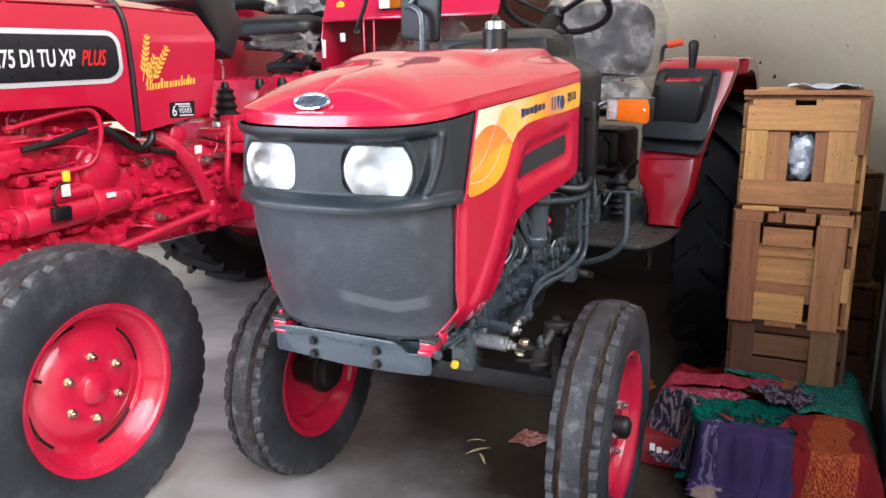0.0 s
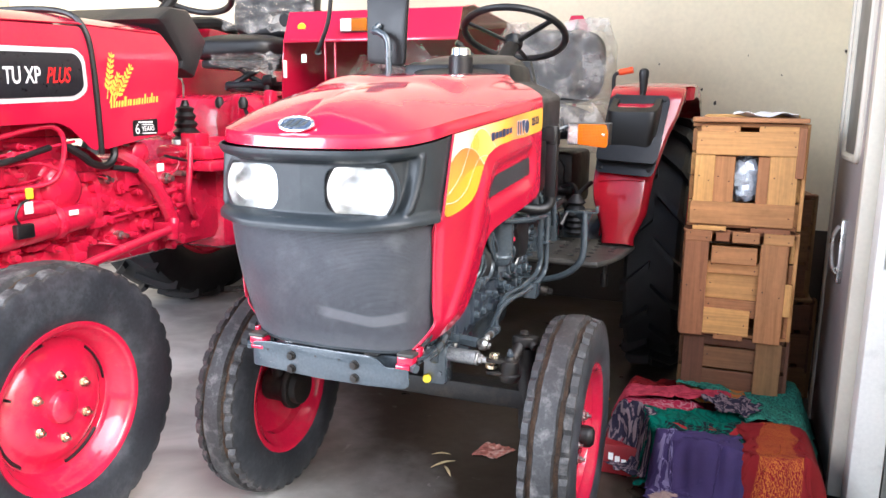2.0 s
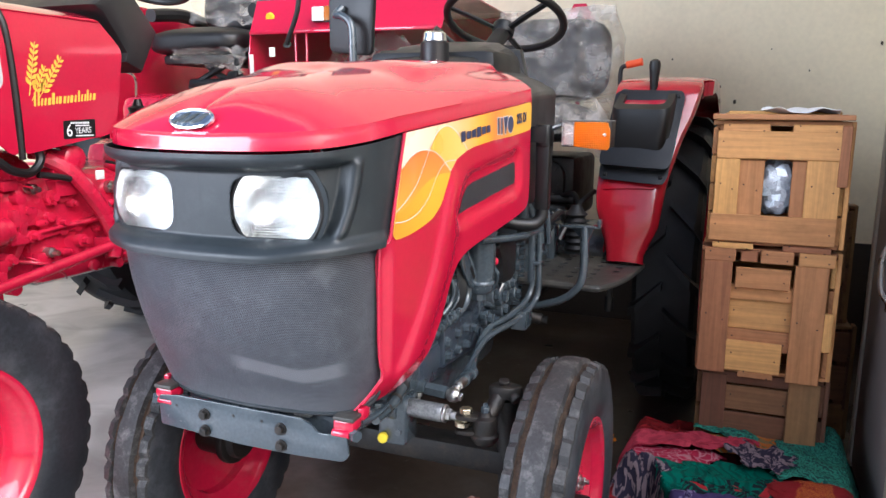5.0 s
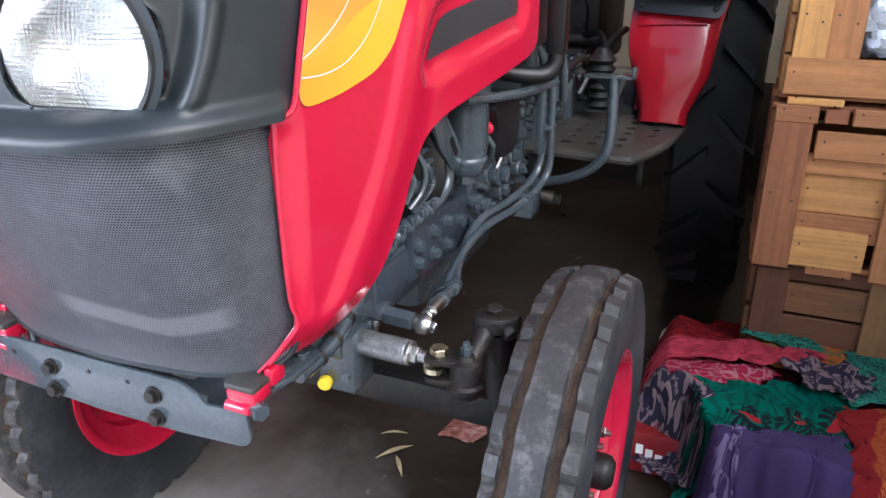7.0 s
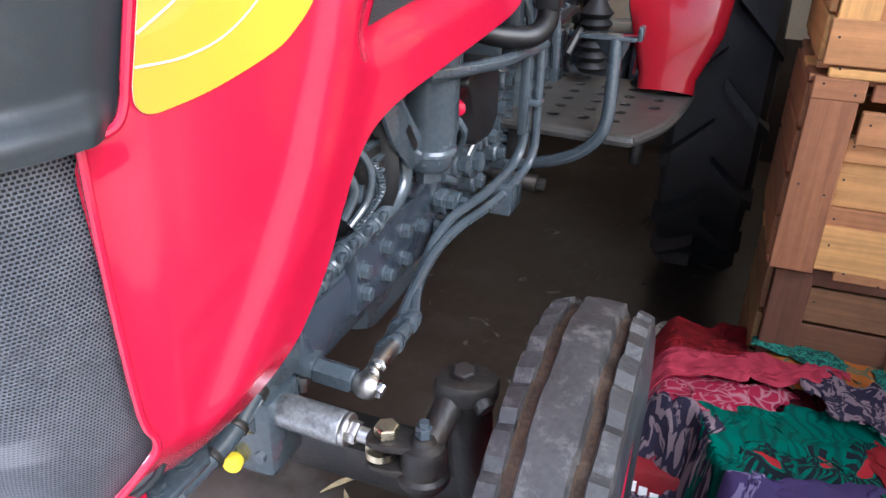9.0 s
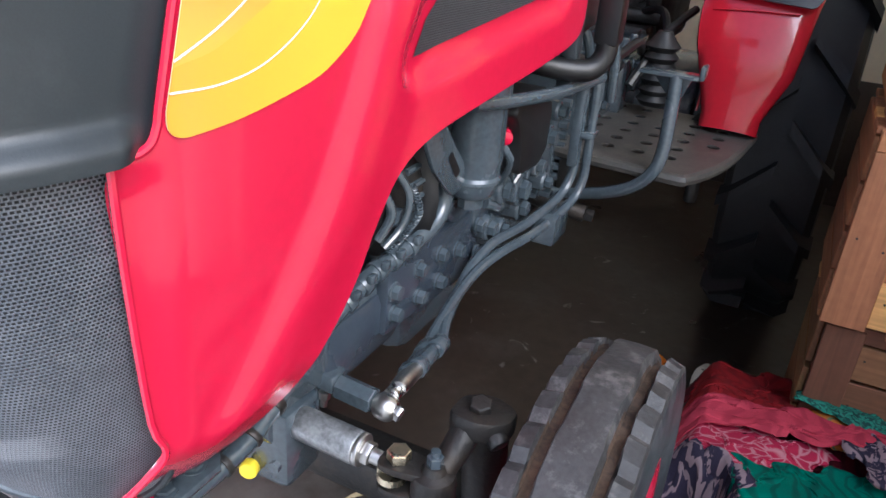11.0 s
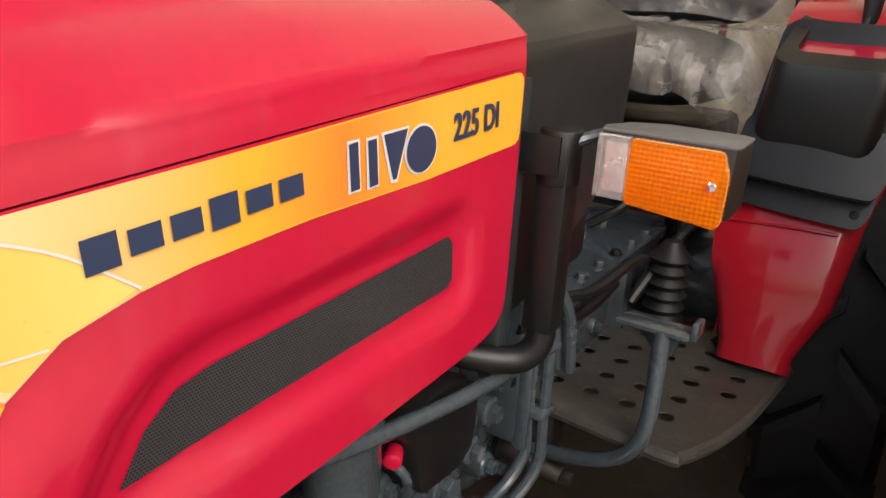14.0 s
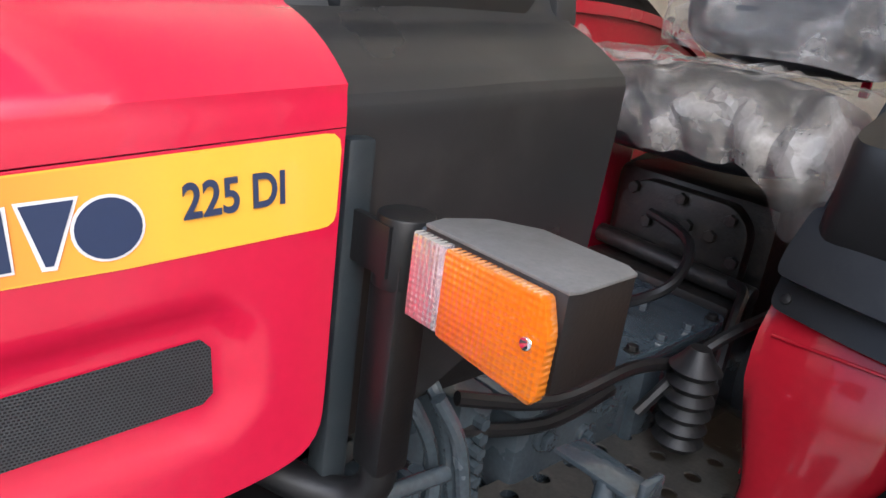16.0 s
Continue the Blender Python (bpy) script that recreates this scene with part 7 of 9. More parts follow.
# engine, gearbox and the clutter on them
bm = bm_new()
add_box(bm, (BX - 0.17, -0.55, 0.62), (BX + 0.17, 0.50, 1.02), 0.03)
add_box(bm, (BX - 0.20, -0.45, 0.50), (BX + 0.20, 0.50, 0.66), 0.04)
add_box(bm, (BX - 0.19, -0.60, 1.00), (BX + 0.16, 0.98, 1.20), 0.03)
add_cyl(bm, (BX + 0.02, 0.42, 0.79), (BX + 0.02, 0.66, 0.79), 0.185, n=36, bevel=0.02)
add_cyl(bm, (BX + 0.02, 0.535, 0.79), (BX + 0.02, 0.56, 0.79), 0.212, n=40, bevel=0.004)
add_box(bm, (BX - 0.20, 0.58, 0.55), (BX + 0.20, 1.35, 0.90), 0.05)
add_box(bm, (BX - 0.24, 1.20, 0.50), (BX + 0.24, 2.25, 0.98), 0.06)



rnd = random.Random(11)
for k in range(90):
    y, z = rnd.uniform(-0.4, 1.1), rnd.uniform(0.56, 0.98)
    r = rnd.uniform(0.008, 0.03)
    x = BX + 0.17 + 0.02 * rnd.random()
    if k % 3 == 0:
        add_box(bm, (x - 0.03, y - r * 1.6, z - r), (x + 0.02 + r, y + r * 1.6, z + r), 0.006)
    else:
        add_cyl(bm, (x - 0.03, y, z), (x + 0.025 + r * 0.6, y, z), r * 0.7, n=10, bevel=0.002)
part("engine", bm, RED_CAST, big, "red painted engine and gearbox castings")
# starter motor along the engine's flank
bm = bm_new()
for y0, y1, r in ((0.07, 0.10, 0.046), (0.10, 0.34, 0.050), (0.34, 0.37, 0.056), (0.37, 0.47, 0.044), (0.47, 0.50, 0.034)):
    add_cyl(bm, (BX + 0.225, y0, 0.728 + 0.06 * (y0 - 0.07)), (BX + 0.225, y1, 0.728 + 0.06 * (y1 - 0.07)), r, n=26, bevel=0.006)
starter = part("starter_motor", bm, RED_CAST, big, "red painted starter motor")
bm = bm_new()
add_cyl(bm, (BX + 0.25, 0.13, 0.79), (BX + 0.25, 0.33, 0.80), 0.024, n=20, bevel=0.005)
add_box(bm, (BX + 0.215, 0.16, 0.765), (BX + 0.255, 0.30, 0.79), 0.006)
part("solenoid", bm, RED_CAST, starter)
for k in range(3):
    bm = bm_new()
    a = radians(20 + 110 * k)
    c = Vector((BX + 0.225 + 0.032 * math.cos(a), 0.069, 0.728 + 0.032 * math.sin(a)))
    add_cyl(bm, c, c + Vector((0, -0.008, 0)), 0.007, n=6, bevel=0.001)
    part("bolt", bm, RED_CAST, starter, smooth=False)
# bell housing cover, a flat dome with a rim
bm = bm_new()
add_lathe(bm, [(0.092, 0.15), (0.092, 0.205), (0.086, 0.212), (0.078, 0.214), (0.074, 0.226), (0.055, 0.238), (0.025, 0.244), (0.001, 0.245)], (BX, 0.405, 0.852), 40, "x")
bmesh.ops.recalc_face_normals(bm, faces=bm.faces)
dome = part("timing_cover", bm, RED_CAST, big, "round red housing cover", angle=50)
for k in range(7):
    a = 2 * math.pi * k / 7
    bm = bm_new()
    c = Vector((BX + 0.205, 0.405 + 0.086 * math.cos(a), 0.852 + 0.086 * math.sin(a)))
    add_cyl(bm, c, c + Vector((0.014, 0, 0)), 0.007, n=6, bevel=0.001)
    part("bolt", bm, RED_CAST, dome, smooth=False)
# injection pump with its unions and pipes
bm = bm_new()
add_box(bm, (BX + 0.14, -0.06, 0.87), (BX + 0.235, 0.20, 0.945), 0.014)
add_box(bm, (BX + 0.15, -0.03, 0.94), (BX + 0.225, 0.17, 0.985), 0.012)
add_cyl(bm, (BX + 0.20, 0.18, 0.905), (BX + 0.20, 0.245, 0.905), 0.034, n=22, bevel=0.008)
add_cyl(bm, (BX + 0.235, 0.04, 0.89), (BX + 0.275, 0.04, 0.89), 0.024, n=18, bevel=0.005)
add_cyl(bm, (BX + 0.235, 0.13, 0.90), (BX + 0.262, 0.13, 0.90), 0.018, n=6, bevel=0.003)
add_cyl(bm, (BX + 0.21, 0.20, 0.95), (BX + 0.26, 0.215, 0.97), 0.014, n=12, bevel=0.003)
pump = part("injection_pump", bm, RED_CAST, big, "red injection pump with small unions")
for k in range(5):
    bm = bm_new()
    y = -0.01 + 0.045 * k
    add_cyl(bm, (BX + 0.19, y, 0.98), (BX + 0.195, y, 1.012), 0.010, n=6, bevel=0.001)
    add_cyl(bm, (BX + 0.195, y, 1.012), (BX + 0.196, y, 1.03), 0.0065, n=10)
    part("delivery_union", bm, RED_CAST if k != 2 else ZINC, pump, smooth=False)
    bm = bm_new()
    add_tube(bm, [(BX + 0.196, y, 1.028), (BX + 0.20, y + 0.01, 1.050), (BX + 0.15, y + 0.03, 1.07), (BX + 0.08, y + 0.02, 1.06)], 0.0035, 8)
    part("fuel_pipe", bm, RED_CAST, pump)
for k, (y, z, r, ln) in enumerate(((0.235, 0.965, 0.012, 0.05), (0.26, 0.99, 0.009, 0.06), (0.285, 0.955, 0.013, 0.04), (0.30, 0.985, 0.008, 0.05), (0.56, 0.80, 0.016, 0.05), (0.60, 0.86, 0.012, 0.05), (0.55, 0.90, 0.010, 0.06), (0.66, 0.83, 0.018, 0.05), (0.68, 0.75, 0.013, 0.06), (0.58, 0.72, 0.015, 0.06),
                                   (0.90, 0.84, 0.016, 0.05), (0.97, 0.80, 0.012, 0.06), (0.88, 0.76, 0.020, 0.04), (0.76, 0.68, 0.016, 0.06), (1.02, 0.74, 0.014, 0.06), (0.64, 0.66, 0.012, 0.06), (0.50, 0.66, 0.015, 0.05), (0.36, 0.66, 0.012, 0.06), (0.20, 0.66, 0.014, 0.06))):
    bm = bm_new()
    add_cyl(bm, (BX + 0.16, y, z), (BX + 0.19 + ln * 0.6, y, z), r * 1.3, n=16, bevel=0.003)
    add_cyl(bm, (BX + 0.19 + ln * 0.6, y, z), (BX + 0.19 + ln, y, z), r * 0.75, n=6, bevel=0.001)
    part("casting_bolt", bm, RED_CAST if k % 5 else ZINC, big, smooth=False)
bm = bm_new()
add_lathe(bm, [(0.001, 0.255), (0.030, 0.253), (0.040, 0.245), (0.042, 0.15), (0.001, 0.15)], (BX, 0.735, 0.945), 26, "x")
bmesh.ops.recalc_face_normals(bm, faces=bm.faces)
part("pivot_boss", bm, RED_CAST, big)
bm = bm_new()
add_prism(bm, [(0.52, 0.70), (0.70, 0.715), (0.90, 0.74), (0.92, 0.765), (0.70, 0.735), (0.52, 0.72)], lambda a, b, d: (BX + 0.19 + d, a, b), 0.03, 0.003)
add_prism(bm, [(0.80, 0.60), (1.10, 0.58), (1.12, 0.64), (0.95, 0.70), (0.82, 0.70)], lambda a, b, d: (BX + 0.17 + d, a, b), 0.03, 0.004)
part("rib", bm, RED_CAST, big)
for pts, r in (([(BX + 0.24, 0.08, 1.00), (BX + 0.25, 0.30, 1.045), (BX + 0.26, 0.37, 1.04), (BX + 0.26, 0.39, 0.98), (BX + 0.25, 0.36, 0.89), (BX + 0.23, 0.28, 0.865), (BX + 0.2, 0.12, 0.86)], 0.008),
               ([(BX + 0.22, 0.10, 0.96), (BX + 0.25, 0.26, 0.975), (BX + 0.25, 0.44, 1.0)], 0.005), ([(BX + 0.22, 0.10, 0.93), (BX + 0.25, 0.28, 0.94), (BX + 0.26, 0.36, 0.915)], 0.005),
               ([(BX + 0.20, 0.66, 0.95), (BX + 0.245, 0.72, 0.90), (BX + 0.27, 0.80, 0.78), (BX + 0.27, 0.85, 0.68)], 0.026),
               ([(BX + 0.26, 0.985, 0.97), (BX + 0.265, 0.965, 0.86), (BX + 0.262, 0.955, 0.76), (BX + 0.24, 1.0, 0.70), (BX + 0.18, 1.10, 0.66)], 0.012),
               ([(BX + 0.20, 0.44, 0.70), (BX + 0.23, 0.65, 0.735), (BX + 0.24, 0.90, 0.745)], 0.006)):
    bm = bm_new()
    add_tube(bm, pts, r, 10)
    part("pipe", bm, RED_CAST, big)
bm = bm_new()
add_tube(bm, [(-0.98, -0.30, 0.53), (-1.06, 0.05, 0.575), (-1.12, 0.50, 0.62), (-1.13, 0.84, 0.664)], 0.017, 12)
add_cyl(bm, (-1.13, 0.82, 0.62), (-1.13, 0.835, 0.70), 0.022, n=14, bevel=0.004)
add_box(bm, (-1.20, 0.80, 0.64), (-1.11, 0.87, 0.685), 0.01)
part("drag_link", bm, RED_CAST, big, "long red steering rod")
for pts, r in (([(BX + 0.24, 0.40, 0.995), (BX + 0.255, 0.46, 0.955), (BX + 0.26, 0.50, 0.925), (BX + 0.26, 0.56, 0.915), (BX + 0.255, 0.60, 0.95), (BX + 0.25, 0.59, 1.0)], 0.013), ([(BX + 0.25, 0.12, 0.94), (BX + 0.26, 0.2, 0.955), (BX + 0.255, 0.34, 0.985)], 0.010),
               ([(BX + 0.24, 0.60, 0.905), (BX + 0.25, 0.66, 0.895), (BX + 0.255, 0.70, 0.885)], 0.010), ([(BX + 0.25, 0.85, 0.93), (BX + 0.26, 1.0, 0.90), (BX + 0.27, 1.15, 0.90)], 0.005), ([(BX + 0.285, 0.228, 0.84), (BX + 0.288, 0.19, 0.825), (BX + 0.288, 0.172, 0.79), (BX + 0.288, 0.19, 0.76)], 0.004)):
    bm = bm_new()
    add_tube(bm, pts, r, 8)
    part("hose", bm, BLACK, big)
for lo, hi, mt, lb in (((BX + 0.275, 0.165, 0.725), (BX + 0.30, 0.225, 0.768), BLACK, "black electric plug"), ((BX + 0.280, 0.215, 0.838), (BX + 0.290, 0.240, 0.872), YELLOW_CAP, "yellow-green tag"), ((BX + 0.285, 0.205, 0.795), (BX + 0.288, 0.235, 0.832), WHITE, "white tag"),
                       ((BX + 0.272, 0.375, 0.768), (BX + 0.276, 0.412, 0.785), WHITE, "white paper tag"), ((BX + 0.262, 0.79, 0.875), (BX + 0.268, 0.825, 0.905), WHITE, "white paper tag")):
    bm = bm_new()
    add_box(bm, lo, hi, 0.005)
    part("tag", bm, mt, big, lb)
bm = bm_new()
prof = [(0.001, 0.965)]
for k in range(9):
    prof.append(((0.062 - 0.003 * k) if k % 2 == 0 else (0.045 - 0.002 * k), 0.97 + 0.0165 * k))
add_lathe(bm, prof + [(0.02, 1.11), (0.012, 1.135), (0.001, 1.135)], (-1.355, 1.20, 0), 24, "z")
part("lever_boot", bm, BLACK, big, "black ribbed rubber gaiter", angle=20)
bm = bm_new()
add_lathe(bm, [(0.001, 0.955), (0.062, 0.955), (0.062, 0.972), (0.001, 0.972)], (-1.355, 1.20, 0), 24, "z")
part("boot_ring", bm, ZINC, big)
bm = bm_new()
add_tube(bm, [(-1.36, 1.20, 1.14), (-1.37, 1.205, 1.22), (-1.46, 1.20, 1.24)], 0.004, 6)
part("lever_rod", bm, ZINC, big)

w = front_wheel(big, (-0.765, -0.080, 0.368), 1, 0.368, 0.180, 0.206, 0.083, 6, 4, "wide ribbed front tyre on a red dished rim")
bm = bm_new()
add_lathe(bm, [(0.001, 0.062), (0.030, 0.060), (0.040, 0.052), (0.044, 0.036), (0.001, 0.036)], (-0.765, -0.080, 0.368), 26, "x")
bmesh.ops.recalc_face_normals(bm, faces=bm.faces)
part("hub", bm, RED_RIM, w)
front_wheel(big, (BX * 2 + 0.765, -0.080, 0.368), -1, 0.368, 0.180, 0.206, 0.083, 6, 4, "wide ribbed front tyre on a red dished rim")
bm = bm_new()
add_box(bm, (BX - 0.57, -0.125, 0.36), (BX + 0.57, -0.035, 0.45), 0.015)
add_cyl(bm, (BX + 0.555, -0.08, 0.30), (BX + 0.545, -0.08, 0.57), 0.035, n=18, bevel=0.006)
add_box(bm, (BX - 0.16, -0.25, 0.42), (BX + 0.16, 0.25, 0.55), 0.02)
part("front_axle", bm, RED_CAST, big)
for sg in (1, -1):
    c = (BX + sg * 0.70, 2.12, 0.66)
    hold = new("rear_wheel")
    hold.parent = big
    hold.location = ORIGIN[big].inverted() @ Vector(c)
    ORIGIN[hold] = Matrix.Translation(c)
    bm = bm_new()
    tyre(bm, c, 0.66, 0.34, 0.38, 64, "rear")
    bmesh.ops.recalc_face_normals(bm, faces=bm.faces)
    part("tyre", bm, RUBBER_NEW, hold, "black chevron-lugged driving tyre")
    lugs(hold, c, 0.66, 0.34, 20, 0.22)
    bm = bm_new()
    add_lathe(bm, [(0.40, sg * 0.14), (0.38, sg * 0.15), (0.36, sg * 0.10), (0.33, 0), (0.18, -sg * 0.02), (0.001, -sg * 0.02), (0.001, -sg * 0.04), (0.33, -sg * 0.03), (0.38, -sg * 0.15), (0.40, -sg * 0.14)], c, 40, "x")
    bmesh.ops.recalc_face_normals(bm, faces=bm.faces)
    part("rim", bm, RED_RIM, hold)
    # mudguard: inner wall, sloping front lip and top
    bm = bm_new()
    xi, xo = BX + sg * 0.36, BX + sg * 1.17
    line = [(1.47, 1.13), (1.49, 1.30), (1.505, 1.395), (1.56, 1.52), (1.70, 1.545), (2.3, 1.52), (2.75, 1.35)]
    add_grid(bm, lambda u, v: (xi + (xo - xi) * u, *[float(np.interp(v, [k / 4 for k in range(5)], [q[i] for q in line[2:]])) for i in (0, 1)]), 8, 16)
    bmesh.ops.recalc_face_normals(bm, faces=bm.faces)
    thicken(bm, 0.004)
    add_prism(bm, [(1.47, 0.85), (1.49, 1.30), (1.505, 1.393), (1.56, 1.515), (1.70, 1.54), (2.3, 1.515), (2.75, 1.345), (2.6, 0.85)], lambda a, b, d: (xi + d * sg, a, b), 0.005, 0.0)
    add_box(bm, (min(xi, xo), 1.498, 1.385), (max(xi, xo), 1.512, 1.40), 0.004)
    for t in (0.25, 0.31):
        add_box(bm, (xi + (xo - xi) * t - 0.004, 1.51, 1.12), (xi + (xo - xi) * t + 0.004, 1.52, 1.39), 0.002)
    guard = part("mudguard", bm, RED, big, "red mudguard with a folded lip", angle=30)
    if sg > 0:
        bm = bm_new()
        add_box(bm, (-0.775, 1.50, 1.425), (-0.645, 1.535, 1.482), 0.005)
        lamp = part("fender_lamp", bm, BLACK, guard)
        bm = bm_new()
        add_box(bm, (-0.72, 1.492, 1.428), (-0.648, 1.501, 1.479), 0.003)
        part("amber_lens", bm, AMBER, lamp)
        bm = bm_new()
        add_box(bm, (-0.772, 1.492, 1.428), (-0.722, 1.501, 1.479), 0.003)
        part("clear_lens", bm, WHITE, lamp)
        bm = bm_new()
        add_box(bm, (-1.048, 1.478, 1.235), (-1.03, 1.4815, 1.31), 0.001)
        part("label_sticker", bm, WHITE, guard, "small white sticker")
        bm = bm_new()
        add_box(bm, (-0.955, 1.478, 1.30), (-0.93, 1.4815, 1.335), 0.001)
        part("label_sticker", bm, WHITE, guard, "small white sticker")
        bm = bm_new()
        add_cyl(bm, (-0.98, 1.535, 1.455), (-0.98, 1.525, 1.45), 0.018, n=14)
        part("emblem_sticker", bm, YELLOW_CAP, guard)
        bm = bm_new()
        add_tube(bm, [(-0.86, 1.46, 1.34), (-0.85, 1.45, 1.36), (-0.80, 1.44, 1.46), (-0.78, 1.44, 1.60)], lambda t: 0.016 if t < 0.12 else 0.009, 10)
        part("hand_lever", bm, BLACK, guard)
        bm = bm_new()

        def heap(u, v):
            x, y = -0.86 + 0.62 * u, 1.56 + 0.25 * v
            return (x, y, 1.16 + 0.20 * math.sin(math.pi * min(u * 0.9 + 0.1, 1)) + rough((x, y, 0), 8, 0.10) - 0.14 * v + rough((x, y, 2), 25, 0.03))

        add_grid(bm, heap, 30, 14)
        part("packing_film", bm, FILM, guard, "crumpled dark packing film")
bm = bm_new()
add_box(bm, (BX - 0.34, 1.0, 0.86), (BX + 0.34, 1.55, 0.90), 0.01)
add_box(bm, (BX + 0.05, 1.02, 0.90), (BX + 0.30, 1.40, 0.955), 0.02)
add_box(bm, (BX - 0.26, 1.42, 0.90), (BX + 0.26, 1.95, 1.16), 0.06)
add_cyl(bm, (BX + 0.22, 1.35, 1.02), (BX + 0.22, 1.52, 1.05), 0.13, n=24, bevel=0.03)
part("platform", bm, RED_CAST, big)
for x, y in ((BX + 0.30, 1.30), (BX + 0.12, 1.38), (BX + 0.34, 1.44)):
    bm = bm_new()
    add_tube(bm, [(x, y, 0.95), (x + 0.01, y, 1.05), (x, y - 0.02, 1.12)], 0.008, 8)
    add_lathe(bm, [(0.001, 1.10), (0.018, 1.105), (0.022, 1.13), (0.012, 1.15), (0.001, 1.152)], (x, y - 0.02, 0), 14, "z")
    part("gear_lever", bm, BLACK, big)
bm = bm_new()
cushion(bm, (BX, 1.78, 1.375), 0.50, 0.46, 0.11)
seat2 = part("seat_cushion", bm, SEAT, big, "black vinyl tractor seat")
bm = bm_new()
cushion(bm, (BX, 0, 0), 0.48, 0.12, 0.36, 0.0)
bmesh.ops.transform(bm, matrix=Matrix.Translation((0, 2.02, 1.62)) @ Matrix.Rotation(radians(-12), 4, "X"), verts=bm.verts)
part("seat_back", bm, SEAT, seat2)
for dx in (-0.27, 0.27):
    bm = bm_new()
    add_tube(bm, [(BX + dx, 2.02, 1.50), (BX + dx, 1.85, 1.52), (BX + dx, 1.66, 1.50)], 0.03, 10)
    part("arm_rest", bm, SEAT, seat2)
bm = bm_new()
add_box(bm, (BX - 0.16, 1.60, 1.285), (BX + 0.18, 1.95, 1.325), 0.012)
add_box(bm, (BX - 0.02, 1.58, 1.185), (BX + 0.235, 1.85, 1.225), 0.015)
add_tube(bm, [(BX - 0.02, 1.60, 1.19), (BX + 0.08, 1.60, 1.24), (BX + 0.17, 1.62, 1.29)], 0.013, 8)
add_tube(bm, [(BX + 0.20, 1.62, 1.20), (BX + 0.10, 1.62, 1.25), (BX + 0.02, 1.64, 1.30)], 0.013, 8)
add_tube(bm, [(BX + 0.25, 1.52, 1.15), (BX + 0.262, 1.53, 1.22), (BX + 0.272, 1.54, 1.30)], 0.014, 10)
add_cyl(bm, (BX + 0.24, 1.53, 1.225), (BX + 0.29, 1.53, 1.23), 0.026, n=16, bevel=0.006)
add_tube(bm, [(BX + 0.04, 1.56, 1.18), (BX + 0.12, 1.50, 1.185), (BX + 0.20, 1.49, 1.18)], 0.010, 8)
part("seat_linkage", bm, BLACK, seat2, "black seat suspension and levers")
bm = bm_new()
add_grid(bm, lambda u, v: (BX - 0.05 + 0.36 * u + rough((u * 3, v * 3, 1), 2, 0.03), 1.55 - 0.03 * v + rough((u * 4, v * 4, 5), 2, 0.02), 1.345 - 0.07 * v * (0.6 + 0.8 * u) + rough((u * 5, v * 2, 7), 2, 0.03)), 20, 10)
part("seat_film", bm, FILM_THIN, seat2, "torn packing film")
bm = bm_new()
add_grid(bm, lambda u, v: (BX - 0.20 + 0.46 * u + rough((u * 3, v * 3, 3), 2, 0.04), 1.84 + 0.10 * u + rough((u * 3, v * 4, 9), 2, 0.05), 1.48 + 0.22 * v + rough((u * 4, v * 4, 11), 2, 0.03)), 20, 12)
part("seat_film", bm, FILM_THIN, seat2, "torn packing film")
bm = bm_new()
SW2 = Matrix.Translation((BX, 1.30, 1.62)) @ Matrix.Rotation(radians(-28), 4, "X")
add_tube(bm, [SW2 @ Vector((0.21 * math.cos(a), 0.21 * math.sin(a), 0)) for a in (2 * math.pi * k / 40 for k in range(40))], 0.014, 10, 1, closed=True)
add_tube(bm, [SW2 @ Vector((0, 0, -0.02)), (BX, 1.05, 1.38)], 0.022, 10)
for a in (0.5, 2.6, 4.7):
    add_tube(bm, [SW2 @ Vector((0, 0, -0.02)), SW2 @ Vector((0.21 * math.cos(a), 0.21 * math.sin(a), 0))], 0.010, 8)
part("steering_wheel", bm, BLACK, big)

for y, z, dx in ((1.36, 1.10, 0.20), (1.42, 1.12, 0.32)):
    bm = bm_new()
    add_prism(bm, rounded([(y - 0.05, 0.95), (y + 0.05, 0.95), (y + 0.03, z + 0.06), (y - 0.02, z + 0.065)], 0.015, 3), lambda a, b, d: (BX + dx + d, a, b), 0.04, 0.008)
    part("lever_bracket", bm, RED_CAST, big)

